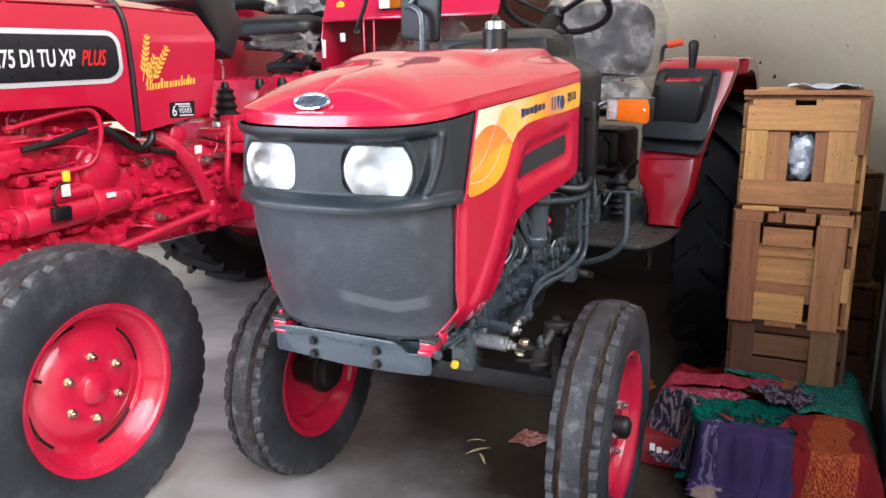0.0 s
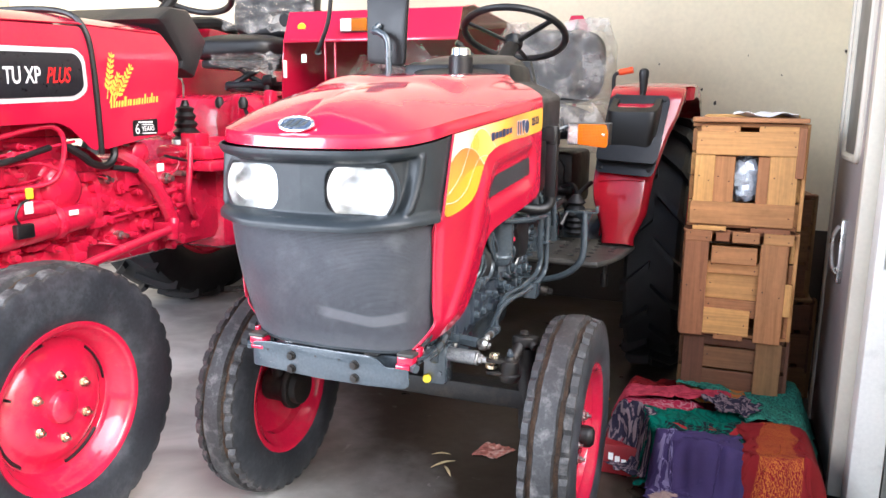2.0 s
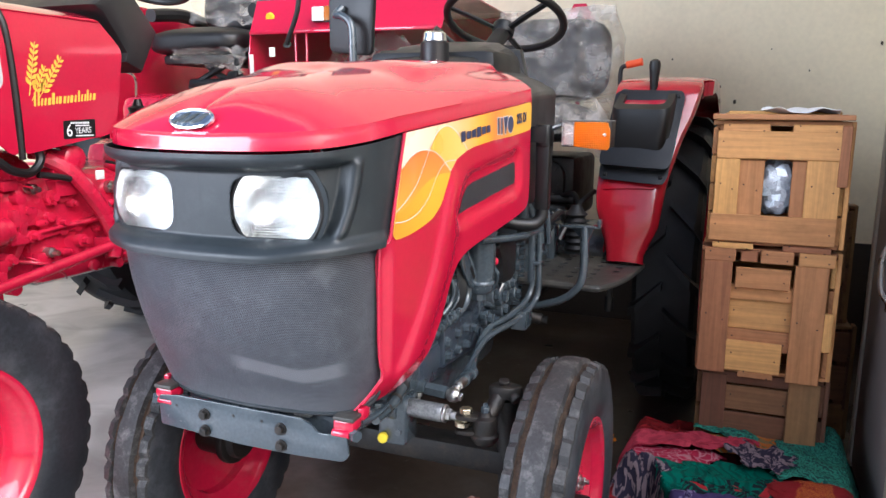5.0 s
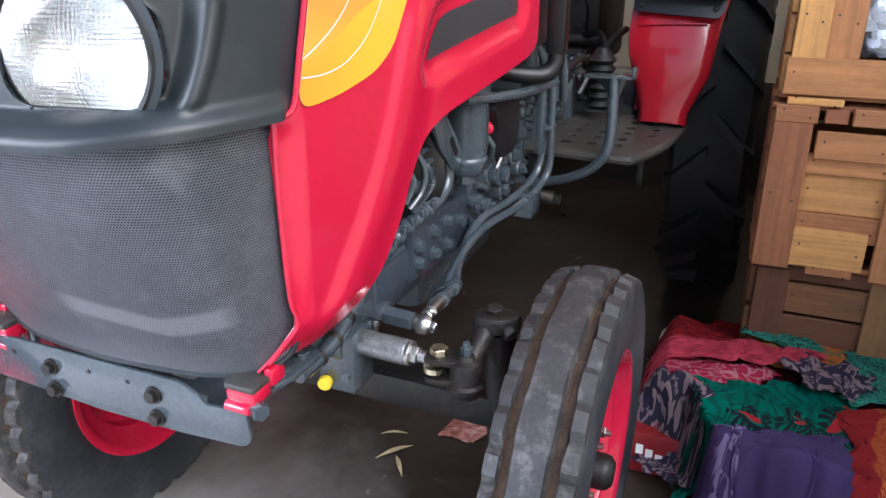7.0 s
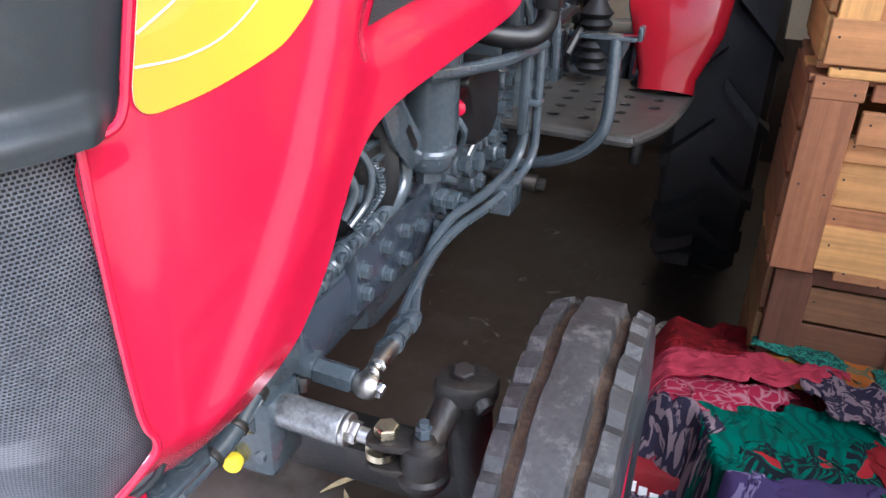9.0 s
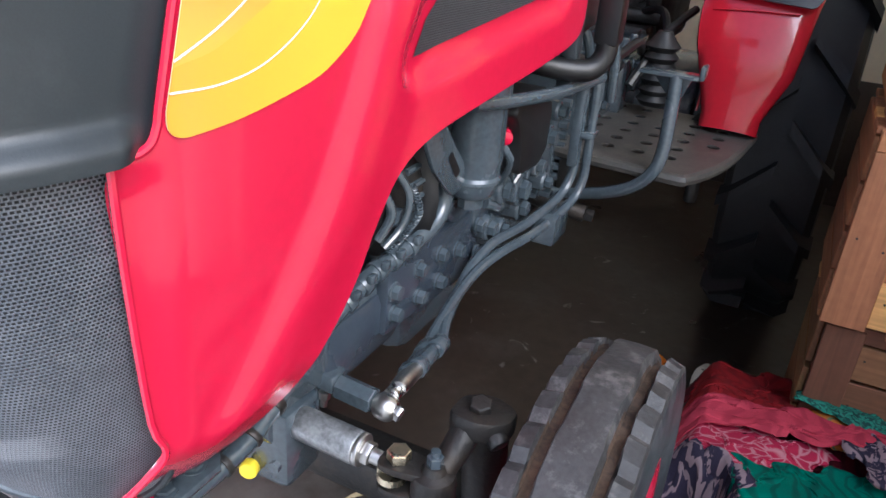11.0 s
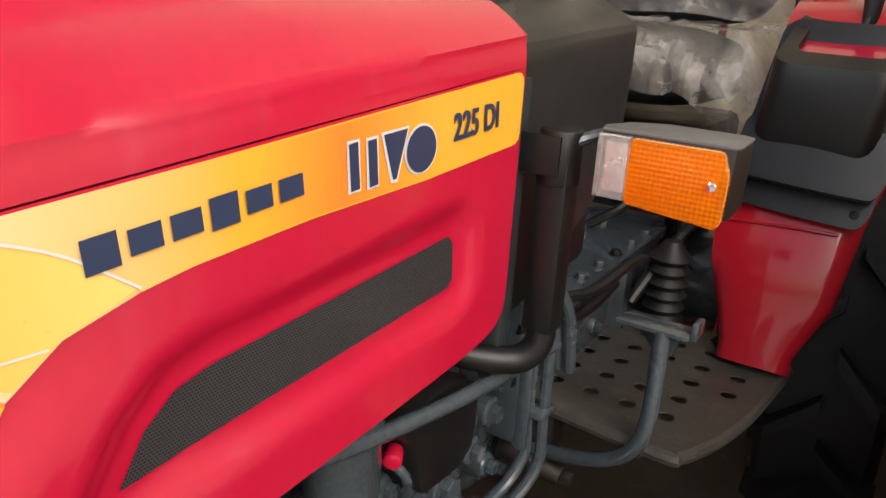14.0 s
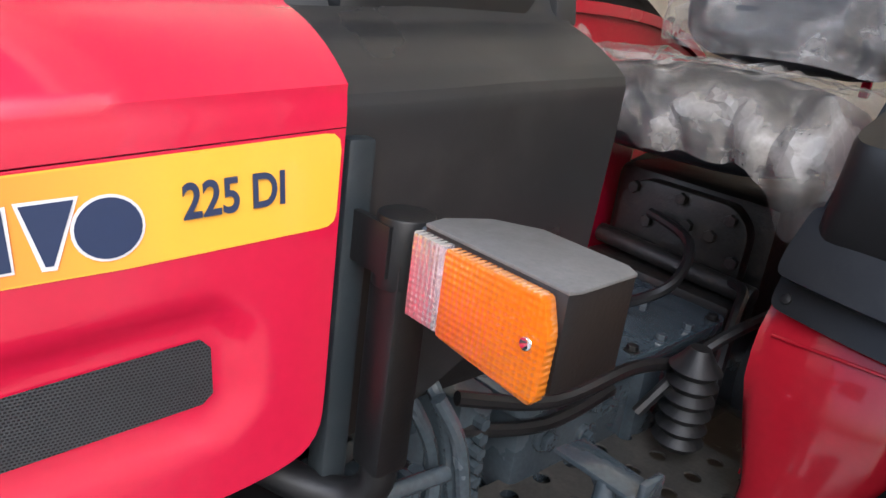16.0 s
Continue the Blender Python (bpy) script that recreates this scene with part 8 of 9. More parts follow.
# small fittings over the engine's flank
rnd = random.Random(31)
for k in range(70):
    y, z = rnd.uniform(-0.02, 1.06), rnd.uniform(0.60, 0.99)
    if 0.30 < y < 0.51 and z > 0.76 or z > 0.95 and y > 0.4:
        continue
    x = BX + 0.205 + rnd.uniform(0, 0.03)
    bm = bm_new()
    kind = k % 4
    if kind == 0:
        r = rnd.uniform(0.006, 0.012)
        add_cyl(bm, (x - 0.06, y, z), (x, y, z), r * 1.5, n=14, bevel=0.003)
        add_cyl(bm, (x, y, z), (x + 0.012, y, z), r, n=6, bevel=0.001)
    elif kind == 1:
        d = Vector((0.01, rnd.uniform(-0.09, 0.09), rnd.uniform(-0.07, 0.05)))
        a = Vector((x, y, z))
        add_tube(bm, [a + Vector((-0.04, 0, 0)), a, a + d, a + d * 1.6 + Vector((-0.05, 0, 0))], rnd.uniform(0.003, 0.006), 8)
    elif kind == 2:
        add_box(bm, (x - 0.05, y - 0.018, z - 0.008), (x + 0.008, y + 0.018, z + 0.010), 0.004)
        add_cyl(bm, (x, y + 0.009, z + 0.001), (x + 0.016, y + 0.009, z + 0.001), 0.005, n=6)
    else:
        add_cyl(bm, (x - 0.01, y - 0.02, z), (x - 0.005, y + 0.025, z + 0.006), 0.012, n=14, bevel=0.003)
        add_cyl(bm, (x - 0.005, y + 0.025, z + 0.006), (x - 0.004, y + 0.04, z + 0.008), 0.007, n=6)
    part("fitting", bm, RED_CAST if k % 9 else ZINC, big)


# ---- stacked packing crates ----
def board(name, lo, hi, mt, parent, m, warp=0.0):
    """One sawn board with its own grain; the long way carries the grain."""
    b = bmesh.new()
    bmesh.ops.create_cube(b, size=1.0)
    s = Vector(hi) - Vector(lo)
    c = (Vector(hi) + Vector(lo)) / 2
    bmesh.ops.transform(b, matrix=Matrix.LocRotScale(c, None, s), verts=b.verts)
    bmesh.ops.bevel(b, geom=b.edges[:], offset=min(0.0018, min(s) * 0.3), segments=1, affect="EDGES")
    ax = max(range(3), key=lambda i: s[i])
    rest = [i for i in range(3) if i != ax]
    lay = b.loops.layers.uv.verify()
    for fc in b.faces:
        for lp in fc.loops:
            lp[lay].uv = (lp.vert.co[ax], lp.vert.co[rest[0]] + lp.vert.co[rest[1]])
    for v in b.verts:
        v.co += Vector((0, warp * math.sin(v.co.x * 13), 0))
    bmesh.ops.transform(b, matrix=m, verts=b.verts)
    return part(name, b, mt, parent, smooth=False)


def nails(parent, spots, m):
    for k, (x, z, y) in enumerate(spots):
        b = bm_new()
        add_cyl(b, (x, y + 0.001, z), (x, y - 0.0008, z), 0.0022, n=6)
        bmesh.ops.transform(b, matrix=m, verts=b.verts)
        part("nail", b, DARKSTEEL, parent, smooth=False)


def crate(x, y, z, w, d, h, yaw, front, mt, label, lid=True):
    """A slatted case: battens at the corners, boards on every face; front lists the boards of the face that is seen."""
    m = Matrix.Translation((x, y, z)) @ Matrix.Rotation(radians(yaw), 4, "Z")
    case = thing("packing_crate", label, "crate", at=(x, y, z), group="stacked packing crates")
    rnd = random.Random(int(z * 100) + 3)
    for bx in (0, w - 0.026):
        for by in (0.012, d - 0.038):
            board("batten", (bx, by, 0.012), (bx + 0.026, by + 0.026, h - 0.012), mt, case, m)
    n = 4
    for k in range(n):
        z0 = 0.012 + (h - 0.024) * k / n
        z1 = z0 + (h - 0.024) / n - rnd.uniform(0.003, 0.012)
        for bx in (-0.012, w):
            board("board", (bx, rnd.uniform(0.0, 0.01), z0), (bx + 0.012, d - rnd.uniform(0, 0.012), z1), mt, case, m)
        board("board", (0.0, d - 0.012, z0), (w, d, z1), mt, case, m)
    for bx in (w + 0.012,):
        board("batten", (bx, 0.004, 0.0), (bx + 0.012, 0.05, h), mt, case, m)
        board("batten", (bx, d - 0.05, 0.0), (bx + 0.012, d - 0.004, h), mt, case, m)
    for zz in (0.0, h - 0.012):
        k = 0.0
        while k < d - 0.03:
            wd = rnd.uniform(0.06, 0.09)
            board("board", (-0.006 - rnd.uniform(0, 0.008), k, zz), (w + 0.006 + rnd.uniform(0, 0.008), min(k + wd, d), zz + 0.012), mt, case, m)
            k += wd + rnd.uniform(0.004, 0.02)
    spots = []
    for x0, x1, z0, z1, y0, t in front:
        board("board", (x0 * w, y0 - t, z0 * h), (x1 * w, y0, z1 * h), mt, case, m, 0.0)
        if (x1 - x0) * w > 0.05:
            spots += [(x0 * w + 0.015, (z0 + z1) / 2 * h + 0.008, y0 - t), (x1 * w - 0.015, (z0 + z1) / 2 * h - 0.006, y0 - t)]
    nails(case, spots, m)
    return case, m


YAW = 0.5
top, mtop = crate(0.703, 1.098, 0.760, 0.298, 0.34, 0.325, YAW, [
    (0.0, 1.0, 0.70, 0.92, -0.004, 0.013), (0.0, 0.20, 0.245, 0.70, -0.002, 0.012), (0.19, 0.40, 0.245, 0.69, 0.004, 0.011), (0.62, 0.74, 0.245, 0.69, 0.003, 0.011), (0.73, 1.0, 0.245, 0.70, -0.002, 0.012),
    (-0.02, 1.0, 0.03, 0.25, -0.004, 0.014), (0.02, 0.36, -0.03, 0.015, -0.004, 0.016), (0.60, 0.98, -0.03, 0.015, -0.004, 0.016), (0.04, 0.42, 0.905, 0.975, -0.003, 0.012), (0.60, 0.98, 0.905, 0.975, -0.003, 0.012), (0.97, 1.05, 0.50, 0.97, -0.004, 0.014)], WOOD, "tawny wooden packing crate with a gap in its front boards")
board("lid_board", (-0.015, -0.03, 0.328), (0.315, 0.10, 0.342), WOOD, top, mtop)
board("lid_board", (0.02, 0.12, 0.328), (0.30, 0.22, 0.350), WOOD, top, mtop)
board("lid_board", (0.01, 0.24, 0.328), (0.31, 0.33, 0.345), WOOD, top, mtop)
bm = bm_new()
cushion(bm, (0.152, 0.06, 0.15), 0.085, 0.08, 0.14, 0.0)
for v in bm.verts:
    v.co += Vector((rough(v.co, 40, 0.012), rough(v.co, 37, 0.012), rough(v.co, 45, 0.012)))
bmesh.ops.transform(bm, matrix=mtop, verts=bm.verts)
part("wrapped_content", bm, material("crinkled_foil_film", (0.55, 0.60, 0.66), 0.25, 0.3, var=0.2, scale=30, fine=200, bump=0.6), top, "bluish film-wrapped parcel inside", angle=12)
bm = bm_new()
add_grid(bm, lambda u, v: mtop @ Vector((0.10 + 0.185 * u + 0.01 * v, 0.02 + 0.12 * v, 0.353 + 0.006 * math.sin(u * 9 + v * 4) + rough((u * 3, v * 3, 2), 2, 0.006))), 20, 10)
thicken(bm, 0.0015)
solo("paper_sheet", bm, PAPER, "crumpled white paper lying on the top crate", "paper", at=(0.85, 1.15, 1.112))
mid, mmid = crate(0.697, 1.096, 0.405, 0.305, 0.34, 0.345, YAW, [
    (-0.02, 0.22, 0.0, 0.90, -0.004, 0.016), (0.72, 0.98, -0.02, 0.90, -0.004, 0.016), (0.21, 0.73, 0.60, 0.72, 0.004, 0.012), (0.25, 0.69, 0.70, 0.86, -0.008, 0.014), (0.21, 0.73, 0.36, 0.60, 0.012, 0.010), (0.21, 0.73, 0.20, 0.36, 0.004, 0.012),
    (0.215, 0.67, 0.03, 0.27, -0.006, 0.014), (-0.02, 0.24, 0.90, 1.0, -0.003, 0.018), (0.28, 0.42, 0.90, 0.985, 0.006, 0.014), (0.44, 0.70, 0.90, 1.0, -0.003, 0.018), (0.74, 1.02, 0.90, 1.0, -0.003, 0.018), (0.97, 1.05, 0.25, 0.55, -0.004, 0.014), (0.33, 0.62, -0.02, 0.03, -0.003, 0.016)], WOOD, "tawny wooden packing crate with a sunk middle board")
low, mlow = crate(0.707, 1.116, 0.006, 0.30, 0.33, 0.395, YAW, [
    (0.0, 0.22, 0.0, 0.98, -0.003, 0.014), (0.74, 1.0, 0.0, 0.98, -0.003, 0.014), (0.21, 0.76, 0.72, 0.90, 0.006, 0.012), (0.21, 0.76, 0.42, 0.70, 0.008, 0.012), (0.21, 0.76, 0.0, 0.40, 0.004, 0.012), (0.0, 1.0, 0.92, 1.0, 0.0, 0.012)], WOOD_SHADED, "wooden packing crate at the bottom of the stack, shade painted into its brown")
back, mback = crate(0.90, 1.70, 0.006, 0.24, 0.34, 0.40, 4, [(0.0, 1.0, 0.70, 0.95, -0.003, 0.012), (0.0, 1.0, 0.36, 0.66, -0.003, 0.012), (0.0, 1.0, 0.02, 0.32, -0.003, 0.012)], WOOD_SHADED, "wooden crate in the corner behind the stack, shade painted into its colour")
back2, mback2 = crate(0.91, 1.72, 0.408, 0.20, 0.32, 0.40, 7, [(0.0, 1.0, 0.70, 0.95, -0.003, 0.012), (0.0, 1.0, 0.36, 0.66, -0.003, 0.012), (0.0, 1.0, 0.02, 0.32, -0.003, 0.012)], WOOD_SHADED, "wooden crate in the corner behind the stack, shade painted into its colour")


# ---- heap of cloth ----
def cloth_material(name, colour, second, kind, scale=20.0):
    """Woven cloth: plain, striped, dotted with motifs, or hatched."""
    mt = material(name, colour, 0.85, var=0.18, scale=12, fine=400, bump=0.3, specular=0.2)
    nd, ln = mt.node_tree.nodes, mt.node_tree.links
    b = nd["Principled BSDF"]
    old = b.inputs["Base Color"].links[0].from_socket
    uv = nd.new("ShaderNodeUVMap")
    if kind == "stripe":
        tx = nd.new("ShaderNodeTexWave")
        tx.inputs["Scale"].default_value, tx.inputs["Distortion"].default_value, tx.inputs["Detail"].default_value = scale, 1.5, 3
        fac, lo, hi = tx.outputs["Fac"], 0.5, 0.9
    elif kind == "hatch":
        tx = nd.new("ShaderNodeTexWave")
        tx.bands_direction = "DIAGONAL"
        tx.inputs["Scale"].default_value, tx.inputs["Distortion"].default_value, tx.inputs["Detail"].default_value, tx.inputs["Detail Scale"].default_value = scale, 9.0, 2, 3.0
        fac, lo, hi = tx.outputs["Fac"], 0.55, 0.7
    else:
        tx = nd.new("ShaderNodeTexVoronoi")
        tx.feature = "DISTANCE_TO_EDGE" if kind == "net" else "F1"
        tx.inputs["Scale"].default_value = scale
        fac, lo, hi = tx.outputs["Distance"], (0.10, 0.03)[kind == "net"], (0.06, 0.01)[kind == "net"]
        lo, hi = (0.08, 0.02) if kind == "net" else (0.34, 0.24)
    ln.new(uv.outputs[0], tx.inputs["Vector"])
    mr = nd.new("ShaderNodeMapRange")
    mr.inputs["From Min"].default_value, mr.inputs["From Max"].default_value = lo, hi
    mr.inputs["To Max"].default_value = 0.85
    ln.new(fac, mr.inputs["Value"])
    mx = nd.new("ShaderNodeMix")
    mx.data_type = "RGBA"
    ln.new(mr.outputs[0], mx.inputs[0])
    ln.new(old, mx.inputs[6])
    mx.inputs[7].default_value = (*second, 1)
    ln.new(mx.outputs[2], b.inputs["Base Color"])
    return mt


def fans(mt, centres, reach):
    """Printed fan motifs: dark rays round a red eye, at places of the cloth in metres."""
    nd, ln = mt.node_tree.nodes, mt.node_tree.links
    b = nd["Principled BSDF"]
    uv = nd.new("ShaderNodeUVMap")

    def calc(op, a, c):
        m = nd.new("ShaderNodeMath")
        m.operation = op
        for k, v in enumerate((a, c)):
            if isinstance(v, (int, float)):
                m.inputs[k].default_value = v
            else:
                ln.new(v, m.inputs[k])
        return m.outputs[0]

    def tint(fac, colour):
        mx = nd.new("ShaderNodeMix")
        mx.data_type = "RGBA"
        ln.new(fac, mx.inputs[0])
        ln.new(b.inputs["Base Color"].links[0].from_socket, mx.inputs[6])
        mx.inputs[7].default_value = (*colour, 1)
        ln.new(mx.outputs[2], b.inputs["Base Color"])

    for cu, cv in centres:
        se = nd.new("ShaderNodeSeparateXYZ")
        ln.new(uv.outputs[0], se.inputs[0])
        du, dv = calc("SUBTRACT", se.outputs[0], cu), calc("SUBTRACT", se.outputs[1], cv)
        r = calc("SQRT", calc("ADD", calc("MULTIPLY", du, du), calc("MULTIPLY", dv, dv)), 0)
        rays = calc("GREATER_THAN", calc("SINE", calc("MULTIPLY", calc("ARCTAN2", du, dv), 22.0), 0), -0.25)
        tint(calc("MULTIPLY", calc("MULTIPLY", calc("LESS_THAN", r, reach), calc("GREATER_THAN", r, reach * 0.42)), rays), (0.006, 0.010, 0.014))
        tint(calc("MULTIPLY", calc("LESS_THAN", r, reach * 0.42), calc("GREATER_THAN", r, reach * 0.30)), (0.006, 0.010, 0.014))
        tint(calc("LESS_THAN", r, reach * 0.24), (0.30, 0.014, 0.020))


def bordered(name, ground, border, tail, u0, u1, v1, lines):
    """A cloth with a patterned panel between u0 and u1 metres and a plain tail below v1."""
    mt = cloth_material(name, ground, border, "hatch", lines)
    nd, ln = mt.node_tree.nodes, mt.node_tree.links
    b = nd["Principled BSDF"]
    pat = b.inputs["Base Color"].links[0].from_socket
    mixn = b.inputs["Base Color"].links[0].from_node
    base = mixn.inputs[6].links[0].from_socket
    uv, se = nd.new("ShaderNodeUVMap"), nd.new("ShaderNodeSeparateXYZ")
    ln.new(uv.outputs[0], se.inputs[0])

    def gate(sock, lo, hi):
        g = nd.new("ShaderNodeMapRange")
        g.inputs["From Min"].default_value, g.inputs["From Max"].default_value = lo, hi
        ln.new(sock, g.inputs["Value"])
        return g.outputs[0]

    def times(a, b):
        m = nd.new("ShaderNodeMath")
        m.operation = "MULTIPLY"
        ln.new(a, m.inputs[0])
        ln.new(b, m.inputs[1])
        return m.outputs[0]

    inside = times(gate(se.outputs[0], u0, u0 + 0.004), gate(se.outputs[0], u1, u1 - 0.004))
    mx = nd.new("ShaderNodeMix")
    mx.data_type = "RGBA"
    ln.new(inside, mx.inputs[0])
    ln.new(base, mx.inputs[6])
    ln.new(pat, mx.inputs[7])
    m2 = nd.new("ShaderNodeMix")
    m2.data_type = "RGBA"
    ln.new(times(inside, gate(se.outputs[1], v1, v1 - 0.006)), m2.inputs[0])
    ln.new(mx.outputs[2], m2.inputs[6])
    m2.inputs[7].default_value = (*tail, 1)
    ln.new(m2.outputs[2], b.inputs["Base Color"])
    return mt


def heap_z(x, y):
    """The heap's height: a mound with a steep front that hangs down."""
    yf = float(np.interp(x, (0.50, 0.61, 0.67, 0.90, 1.15), (0.82, 0.79, 0.665, 0.64, 0.61)))
    h = 0.168 + 0.022 * math.sin(x * 7.0 + 1) * math.sin(y * 6.0) + 0.03 * (noise.noise((x * 5, y * 5, 4.0)))
    h *= step01(yf, yf + 0.06, y)
    h *= step01(0.46, 0.56, x) * step01(1.155, 1.06, x) * step01(1.46, 1.22, y)
    return 0.012 + h


def cloth(name, quad, lift, mt, label, seed, nu=64, nv=56, amp=0.012, fold=0.010):
    """A crumpled cloth laid over the heap between four corners in plan."""
    a, b, c, d = [Vector(q) for q in quad]
    turn = seed * 1.3

    def ridge(x, y, k):
        return 1.0 - min(1.0, 2.4 * abs(noise.noise((x * k + seed * 3.1, y * k * 0.8, seed * 1.7))))

    def at(u, v):
        p = (a.lerp(b, u)).lerp(d.lerp(c, u), v)
        wob = Vector((noise.noise((u * 4, v * 4, seed)), noise.noise((u * 4, v * 4, seed + 7)))) * 0.04
        wob += Vector((noise.noise((u * 11, v * 11, seed + 2)), noise.noise((u * 11, v * 11, seed + 5)))) * 0.014
        edge = min(u, 1 - u, v, 1 - v)
        p = p + wob
        z = heap_z(p.x, p.y) + lift
        q = (p.x * math.cos(turn) + p.y * math.sin(turn), (p.y * math.cos(turn) - p.x * math.sin(turn)) * 0.45)
        crease = ridge(q[0], q[1] * 0.5, 6.0) ** 1.5 + 0.6 * ridge(q[0] + 3, q[1] * 0.5, 13.0) ** 1.6 + 0.22 * ridge(q[0], q[1] * 0.6 + 5, 27.0) ** 1.5
        z += amp * 0.45 * crease - 0.006 * step01(0.06, 0.0, edge)
        hang = Vector((0.0, 0.0))
        if z < 0.16 + lift:
            s2 = noise.noise((p.x * 16, seed, 1.0)) + 0.5 * noise.noise((p.x * 37, p.y * 9, seed))
            hang = Vector((0.006 * s2, 0.018 * s2))
        return (p.x + hang.x + fold * 0.5 * noise.noise((p.y * 30, z * 20, seed)), p.y + hang.y + fold * 0.5 * noise.noise((p.x * 30, z * 20, seed)), max(z, 0.010 + lift * 0.5))

    bm = bm_new()
    lu, lv = (b - a).length, (d - a).length
    add_grid(bm, at, nu, nv, uv=lambda u, v: (u * lu, v * lv))
    bmesh.ops.recalc_face_normals(bm, faces=bm.faces)
    thicken(bm, 0.0025)
    mid_p = (a + b + c + d) / 4
    return solo(name, bm, mt, label, "cloth", group="heap of cloths", at=(mid_p.x, mid_p.y, 0.0), angle=60)


C_PINK = cloth_material("crimson_print_cloth", (0.30, 0.012, 0.045), (0.42, 0.19, 0.22), "net", 85)
C_RED = cloth_material("red_cloth", (0.187, 0.006, 0.009), (0.115, 0.004, 0.006), "stripe", 12)
C_DARK = cloth_material("maroon_cloth", (0.072, 0.004, 0.009), (0.036, 0.003, 0.006), "stripe", 14)
C_TEAL = cloth_material("deep_green_cloth", (0.000, 0.105, 0.072), (0.000, 0.050, 0.038), "stripe", 14)
fans(C_TEAL, ((0.115, 0.020), (0.205, 0.035), (0.285, 0.055)), 0.046)
C_PURPLE = bordered("dusty_violet_cloth", (0.045, 0.030, 0.095), (0.19, 0.16, 0.28), (0.32, 0.23, 0.20), 0.010, 0.085, 0.045, 26)
C_RUST = bordered("red_orange_print_cloth", (0.19, 0.010, 0.012), (0.46, 0.14, 0.022), (0.26, 0.012, 0.014), 0.050, 0.150, 0.012, 130)
C_MINT = cloth_material("sea_green_print_cloth", (0.035, 0.20, 0.14), (0.012, 0.035, 0.035), "hatch", 55)
C_PATCH = cloth_material("orange_patch_cloth", (0.42, 0.13, 0.022), (0.05, 0.15, 0.09), "net", 30)
C_STRIPE = cloth_material("dark_striped_cloth", (0.022, 0.018, 0.036), (0.216, 0.158, 0.173), "hatch", 30)
C_WHITE = cloth_material("cream_dotted_sack", (0.50, 0.47, 0.38), (0.06, 0.05, 0.04), "dots", 60)
C_ROSE = cloth_material("rose_plain_cloth", (0.36, 0.035, 0.060), (0.25, 0.020, 0.040), "stripe", 9)
cloth("cloth", [(0.50, 0.84), (1.10, 0.74), (1.12, 1.36), (0.50, 1.32)], 0.0, C_DARK, "dark maroon cloth spread under the heap", 1)
cloth("cloth", [(0.515, 1.02), (0.76, 1.05), (0.78, 1.26), (0.52, 1.20)], 0.014, C_RED, "plain red cloth lying folded at the back", 13, amp=0.020)
cloth("cloth", [(0.52, 0.83), (0.64, 0.82), (0.79, 1.00), (0.52, 0.99)], 0.016, C_PINK, "crimson cloth with a pale print, spread flat", 2, amp=0.016)
cloth("cloth", [(0.51, 0.79), (0.64, 0.74), (0.655, 0.83), (0.52, 0.88)], 0.020, C_STRIPE, "dark cloth edge with pale stripes, crumpled", 3, 40, 34, amp=0.035)
cloth("cloth", [(0.615, 0.72), (0.92, 0.79), (0.905, 1.005), (0.615, 0.885)], 0.026, C_TEAL, "deep green cloth with dark bands", 4, amp=0.014, fold=0.004)
cloth("cloth", [(0.655, 0.60), (0.905, 0.59), (0.905, 0.80), (0.650, 0.71)], 0.040, C_PURPLE, "dusty violet cloth with a pale border hanging down", 5, amp=0.014)
cloth("cloth", [(0.885, 0.58), (1.12, 0.57), (1.11, 0.93), (0.90, 0.92)], 0.032, C_RUST, "red cloth with an orange hatched panel hanging down", 6, amp=0.014)
cloth("cloth", [(0.74, 1.02), (1.00, 0.99), (1.02, 1.28), (0.72, 1.26)], 0.022, C_PATCH, "orange and green patterned cloth", 7, 44, 40, amp=0.030)
cloth("cloth", [(0.90, 0.94), (1.12, 0.91), (1.13, 1.24), (0.93, 1.18)], 0.034, C_MINT, "sea-green cloth with dark leaf print", 8, 44, 40, amp=0.030)
cloth("cloth", [(0.515, 0.945), (0.86, 1.005), (0.87, 1.065), (0.52, 1.035)], 0.034, C_ROSE, "rose-red cloth rolled into a long fold", 9, 60, 24, amp=0.022)
cloth("cloth", [(0.80, 0.97), (0.92, 0.92), (0.95, 0.99), (0.82, 1.05)], 0.040, C_STRIPE, "dark cloth scrap with pale stripes on top", 10, 36, 32, amp=0.030)
cloth("cloth", [(0.70, 1.08), (0.86, 1.06), (0.88, 1.16), (0.72, 1.18)], 0.036, C_MINT, "sea-green cloth corner poking out", 12, 36, 32, amp=0.030)
bm = bm_new()
add_box(bm, (0.50, 0.80, 0.006), (0.66, 1.12, 0.105), 0.008)
box_ob = solo("carton", bm, material("red_carton", (0.20, 0.008, 0.012), 0.5, var=0.1, scale=10, bump=0.1), "red carton under the cloths", "box", at=(0.60, 0.97, 0.006))
bm = bm_new()
for k in range(3):
    add_box(bm, (0.525 + k * 0.020, 0.7985, 0.055 - 0.008 * k), (0.540 + k * 0.020, 0.7995, 0.078 - 0.008 * k))
part("carton_label", bm, WHITE, box_ob, smooth=False)
bm = bm_new()
cushion(bm, (0.545, 1.35, 0.040), 0.085, 0.13, 0.066, 0.0)
for v in bm.verts:
    v.co += Vector((rough(v.co, 14, 0.02), rough(v.co, 13, 0.02), rough(v.co, 18, 0.012)))
lay = bm.loops.layers.uv.verify()
for fc in bm.faces:
    for lp in fc.loops:
        lp[lay].uv = (lp.vert.co.x + lp.vert.co.y * 0.3, lp.vert.co.z + lp.vert.co.y)
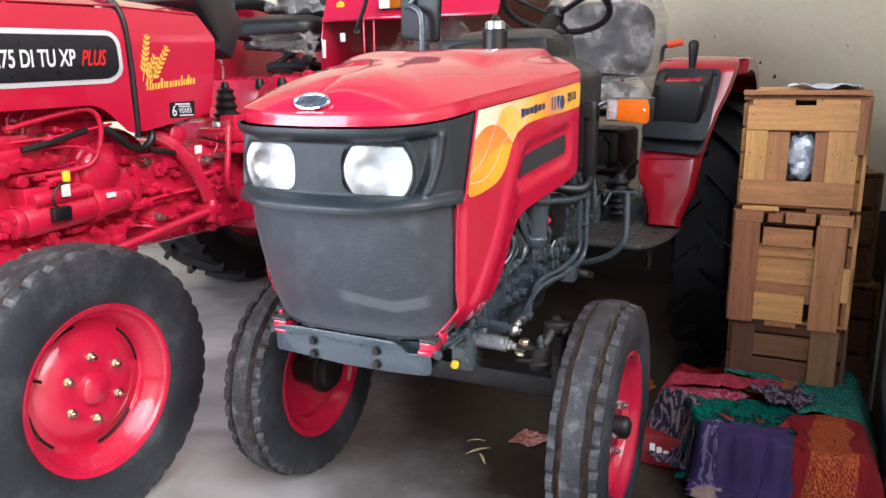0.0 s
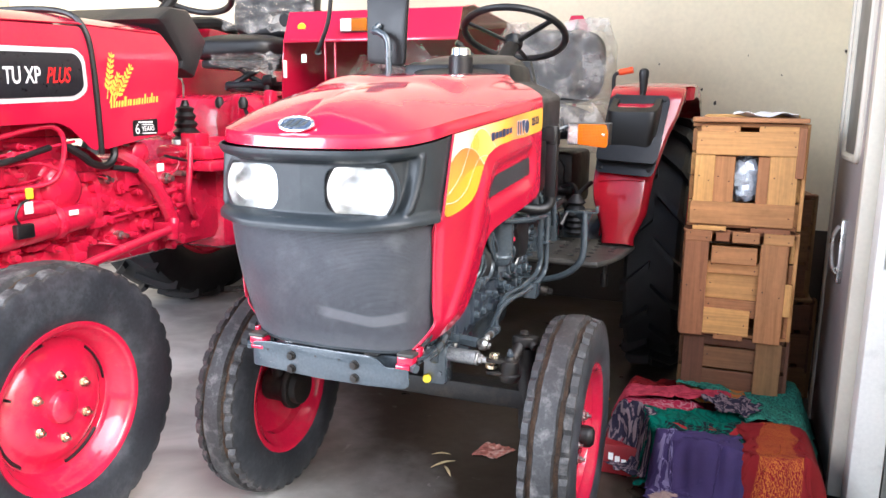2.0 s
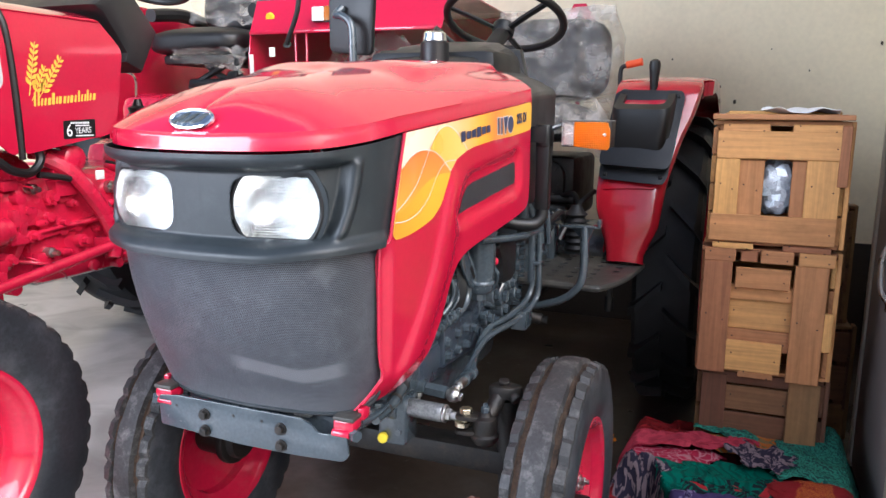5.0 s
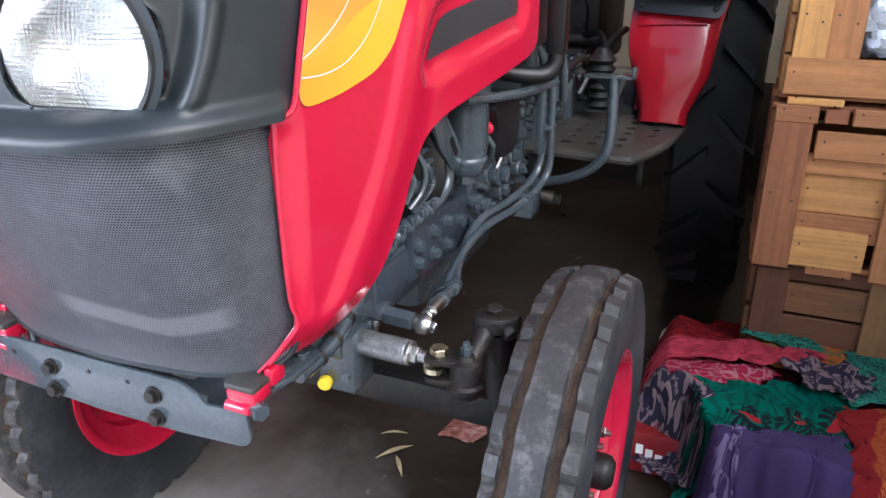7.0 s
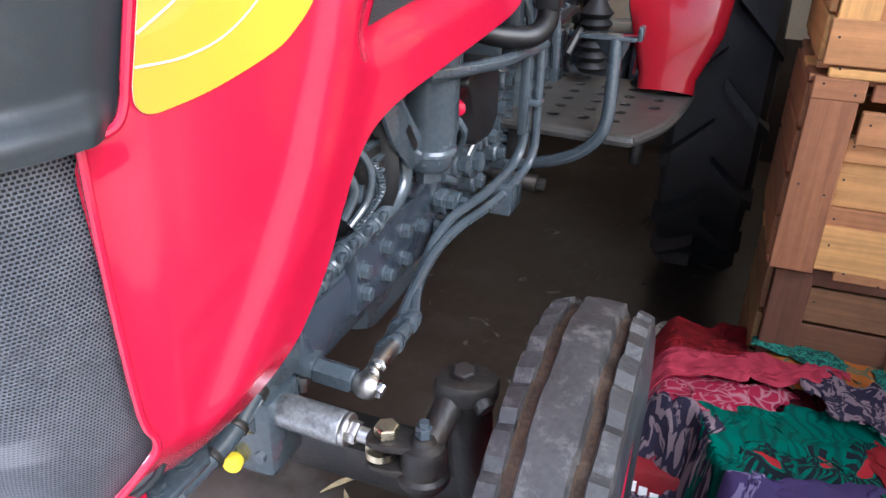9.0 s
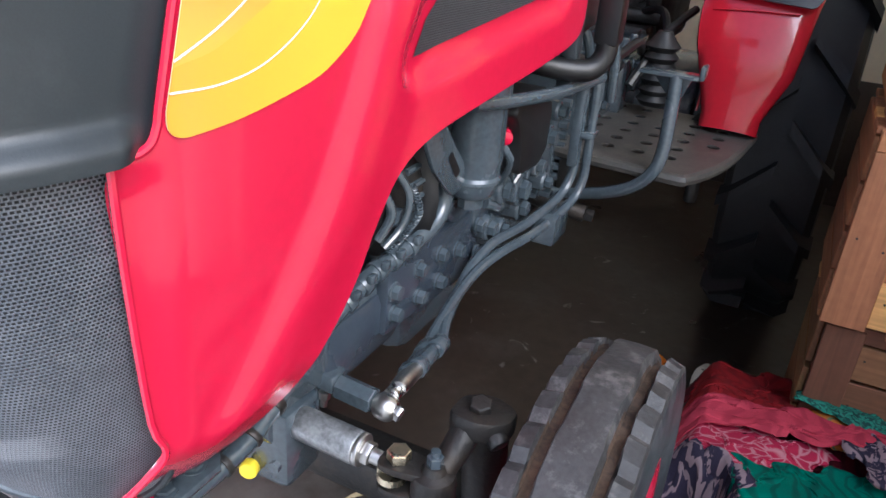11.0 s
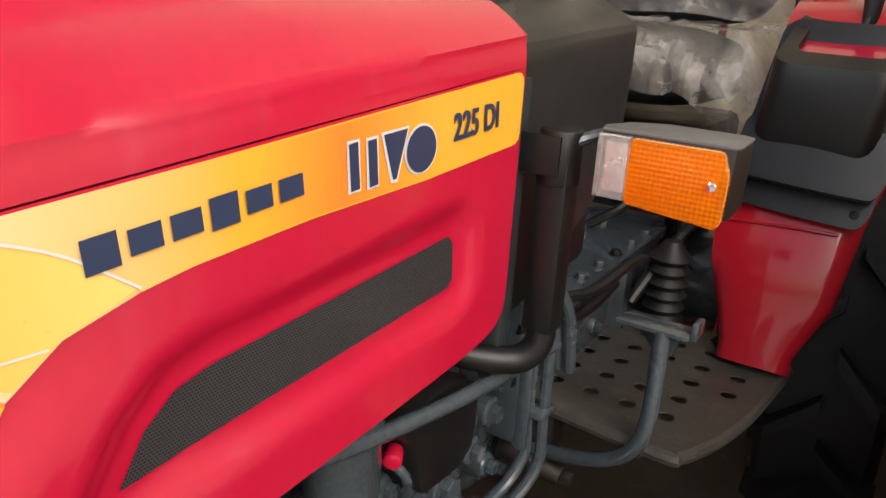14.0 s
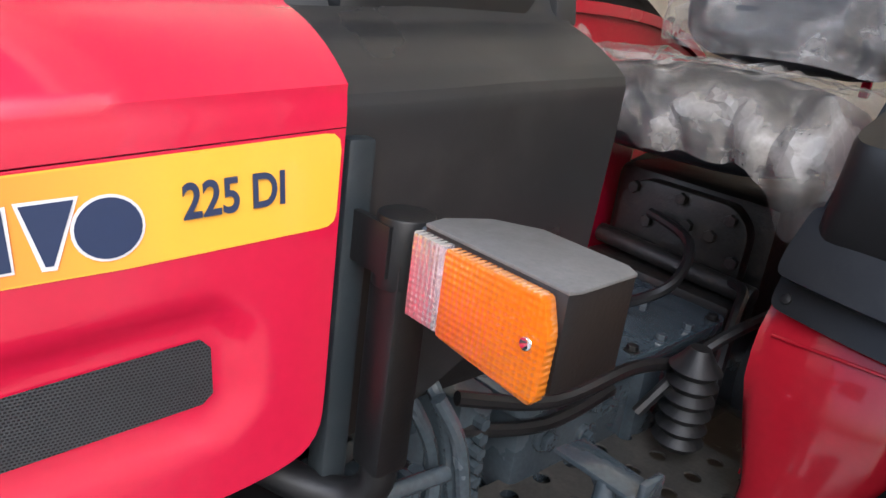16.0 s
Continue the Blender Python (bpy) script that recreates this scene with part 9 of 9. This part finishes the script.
solo("sack", bm, C_WHITE, "small cream sack with dark dots on the floor", "sack", at=(0.53, 1.38, 0.006))

# ---- floor litter ----
bm = bm_new()
add_grid(bm, lambda u, v: (0.095 + 0.085 * u + 0.02 * v + 0.02 * u * v, 0.750 + 0.105 * v - 0.02 * u * v, 0.010 + 0.005 * abs(math.sin(u * 4 + v * 2)) + abs(rough((u * 3, v * 3, 1), 2, 0.010))), 12, 12)
thicken(bm, 0.001)
solo("wrapper", bm, material("pink_brown_wrapper", (0.30, 0.10, 0.075), 0.6, var=0.5, scale=30, bump=0.2, dirt=(0.6, 0.55, 0.45), dirt_amount=0.8), "crumpled pinkish paper scrap on the floor", "litter", at=(0.14, 0.80, 0.006))
STRAW = material("dry_leaf", (0.50, 0.40, 0.22), 0.8, var=0.25, scale=30, bump=0.2)
for k, (x, y, a, ln) in enumerate(((0.03, 0.66, 0.9, 0.09), (0.0, 0.72, 0.4, 0.06), (0.06, 0.62, 2.2, 0.07))):
    bm = bm_new()
    d = Vector((math.cos(a), math.sin(a), 0)) * ln / 2
    add_grid(bm, lambda u, v: Vector((x, y, 0.009 + 0.006 * math.sin(u * 3.1))) + d * (2 * u - 1) + Vector((-d.y, d.x, 0)) * 0.28 * (v - 0.5) * math.sin(math.pi * min(max(u, 0.05), 0.95)), 8, 3)
    thicken(bm, 0.001)
    solo("dry_leaf", bm, STRAW, "dry straw-coloured leaf on the floor", "leaf", group="dry leaves", at=(x, y, 0.006))
MARI = material("marigold_petal", (0.75, 0.24, 0.01), 0.7, var=0.25, scale=60, bump=0.3)
LEAFG = material("wilted_leaf", (0.20, 0.24, 0.04), 0.7, var=0.3, scale=40, bump=0.2)
for k, (x, y, r, mt, lb) in enumerate(((0.405, 1.385, 0.034, MARI, "orange marigold head fallen on the floor"), (0.368, 1.36, 0.030, LEAFG, "wilted yellow-green flower head on the floor"))):
    bm = bm_new()
    rnd = random.Random(20 + k)
    for i in range(60):
        a, e = rnd.uniform(0, 6.28), rnd.uniform(0.1, 1.4)
        n = Vector((math.cos(a) * math.cos(e), math.sin(a) * math.cos(e), math.sin(e)))
        t = Vector((-math.sin(a), math.cos(a), 0)) * r * 0.28
        c = Vector((x, y, 0.010)) + n * r * 0.45
        q = Vector((x, y, 0.010)) + n * r
        bm.faces.new([bm.verts.new(p) for p in (c - t * 0.5, c + t * 0.5, q + t + Vector((0, 0, 0.002)), q + n * r * 0.15, q - t)])
    solo("marigold", bm, mt, lb, "flower", at=(x, y, 0.006))

# ---- door leaf and frame at the side ----
bm = bm_new()
add_box(bm, (1.185, 0.905, 0.02), (1.222, 1.52, 2.05), 0.003)
door = thing("door_1", "open grey-brown door with cream edges and a latch handle", "door", at=(1.20, 1.2, 0.006), kind="structure")
part("door_leaf", bm, DOOR, door)
for y0, y1 in ((1.49, 1.53), (0.90, 0.945)):
    bm = bm_new()
    add_box(bm, (1.178, y0, 0.012), (1.228, y1, 2.06), 0.004)
    part("door_stile", bm, CREAM, door)
bm = bm_new()
ring = rounded([(1.05, 0.985), (1.35, 0.985), (1.35, 1.55), (1.05, 1.55)], 0.05, 5)
add_tube(bm, [(1.182, a, b) for a, b in ring], 0.013, 8, 1, closed=True)
win = part("door_window_frame", bm, CREAM, door, "cream rounded window frame")
bm = bm_new()
add_prism(bm, ring, lambda a, b, d: (1.1815 + d, a, b), 0.002)
part("door_pane", bm, material("dull_pane", (0.14, 0.135, 0.12), 0.35, var=0.1, bump=0.02), win)
bm = bm_new()
add_box(bm, (1.168, 1.13, 0.60), (1.186, 1.165, 0.80), 0.006)
add_tube(bm, [(1.165, 1.145, 0.78), (1.15, 1.147, 0.74), (1.155, 1.15, 0.66), (1.17, 1.15, 0.63)], 0.008, 8)
part("door_handle", bm, ZINC, door, "worn metal door handle")
door.location.x -= 0.03
bm = bm_new()
add_box(bm, (1.175, 0.80, 0.004), (1.255, 0.885, 2.30), 0.004)
jamb = tagged(part("door_frame", bm, JAMB), "white painted door post with a lock plate", "door frame", kind="structure")
ORIGIN[jamb] = Matrix.Identity(4)
bm = bm_new()
add_box(bm, (1.196, 0.797, 0.72), (1.224, 0.8005, 0.93), 0.0015)
lock = part("lock_plate", bm, ZINC, jamb, "scratched steel lock plate")
bm = bm_new()
for z, h in ((0.83, 0.03), (0.87, 0.016)):
    add_box(bm, (1.204, 0.7955, z - h / 2), (1.221, 0.7975, z + h / 2), 0.001)
part("latch", bm, DARKSTEEL, lock)
jamb.location.x += 0.008
bm = bm_new()
for x0, x1, y0 in ((1.272, 1.30, 0.83), (1.305, 1.345, 0.85), (1.35, 1.42, 0.83), (1.43, 1.50, 0.86)):
    add_box(bm, (x0, y0, 0.004), (x1, y0 + 0.05, 2.6), 0.003)
tagged(part("shutter_track", bm, ALU), "ribbed aluminium shutter track", "shutter", kind="structure")

WALL_MARK = material("dark_wall_spot", (0.06, 0.05, 0.04), 0.9, var=0.4, scale=60, bump=0.3)
rnd = random.Random(5)
for x, z, r in ((0.631, 1.224, 0.008), (0.625, 1.165, 0.007), (0.703, 1.155, 0.012), (1.305, 1.417, 0.010), (0.40, 1.36, 0.005), (0.85, 1.40, 0.004), (1.02, 1.30, 0.005)):
    bm = bm_new()
    bm.faces.new([bm.verts.new((x + r * (0.7 + 0.5 * rnd.random()) * math.cos(a) * 0.7, 2.9475, z + r * (0.7 + 0.6 * rnd.random()) * math.sin(a))) for a in (2 * math.pi * k / 9 for k in range(9))])
    thicken(bm, -0.003)
    tagged(part("wall_mark", bm, WALL_MARK, smooth=False), "small chipped hole in the plaster", "mark", kind="structure")
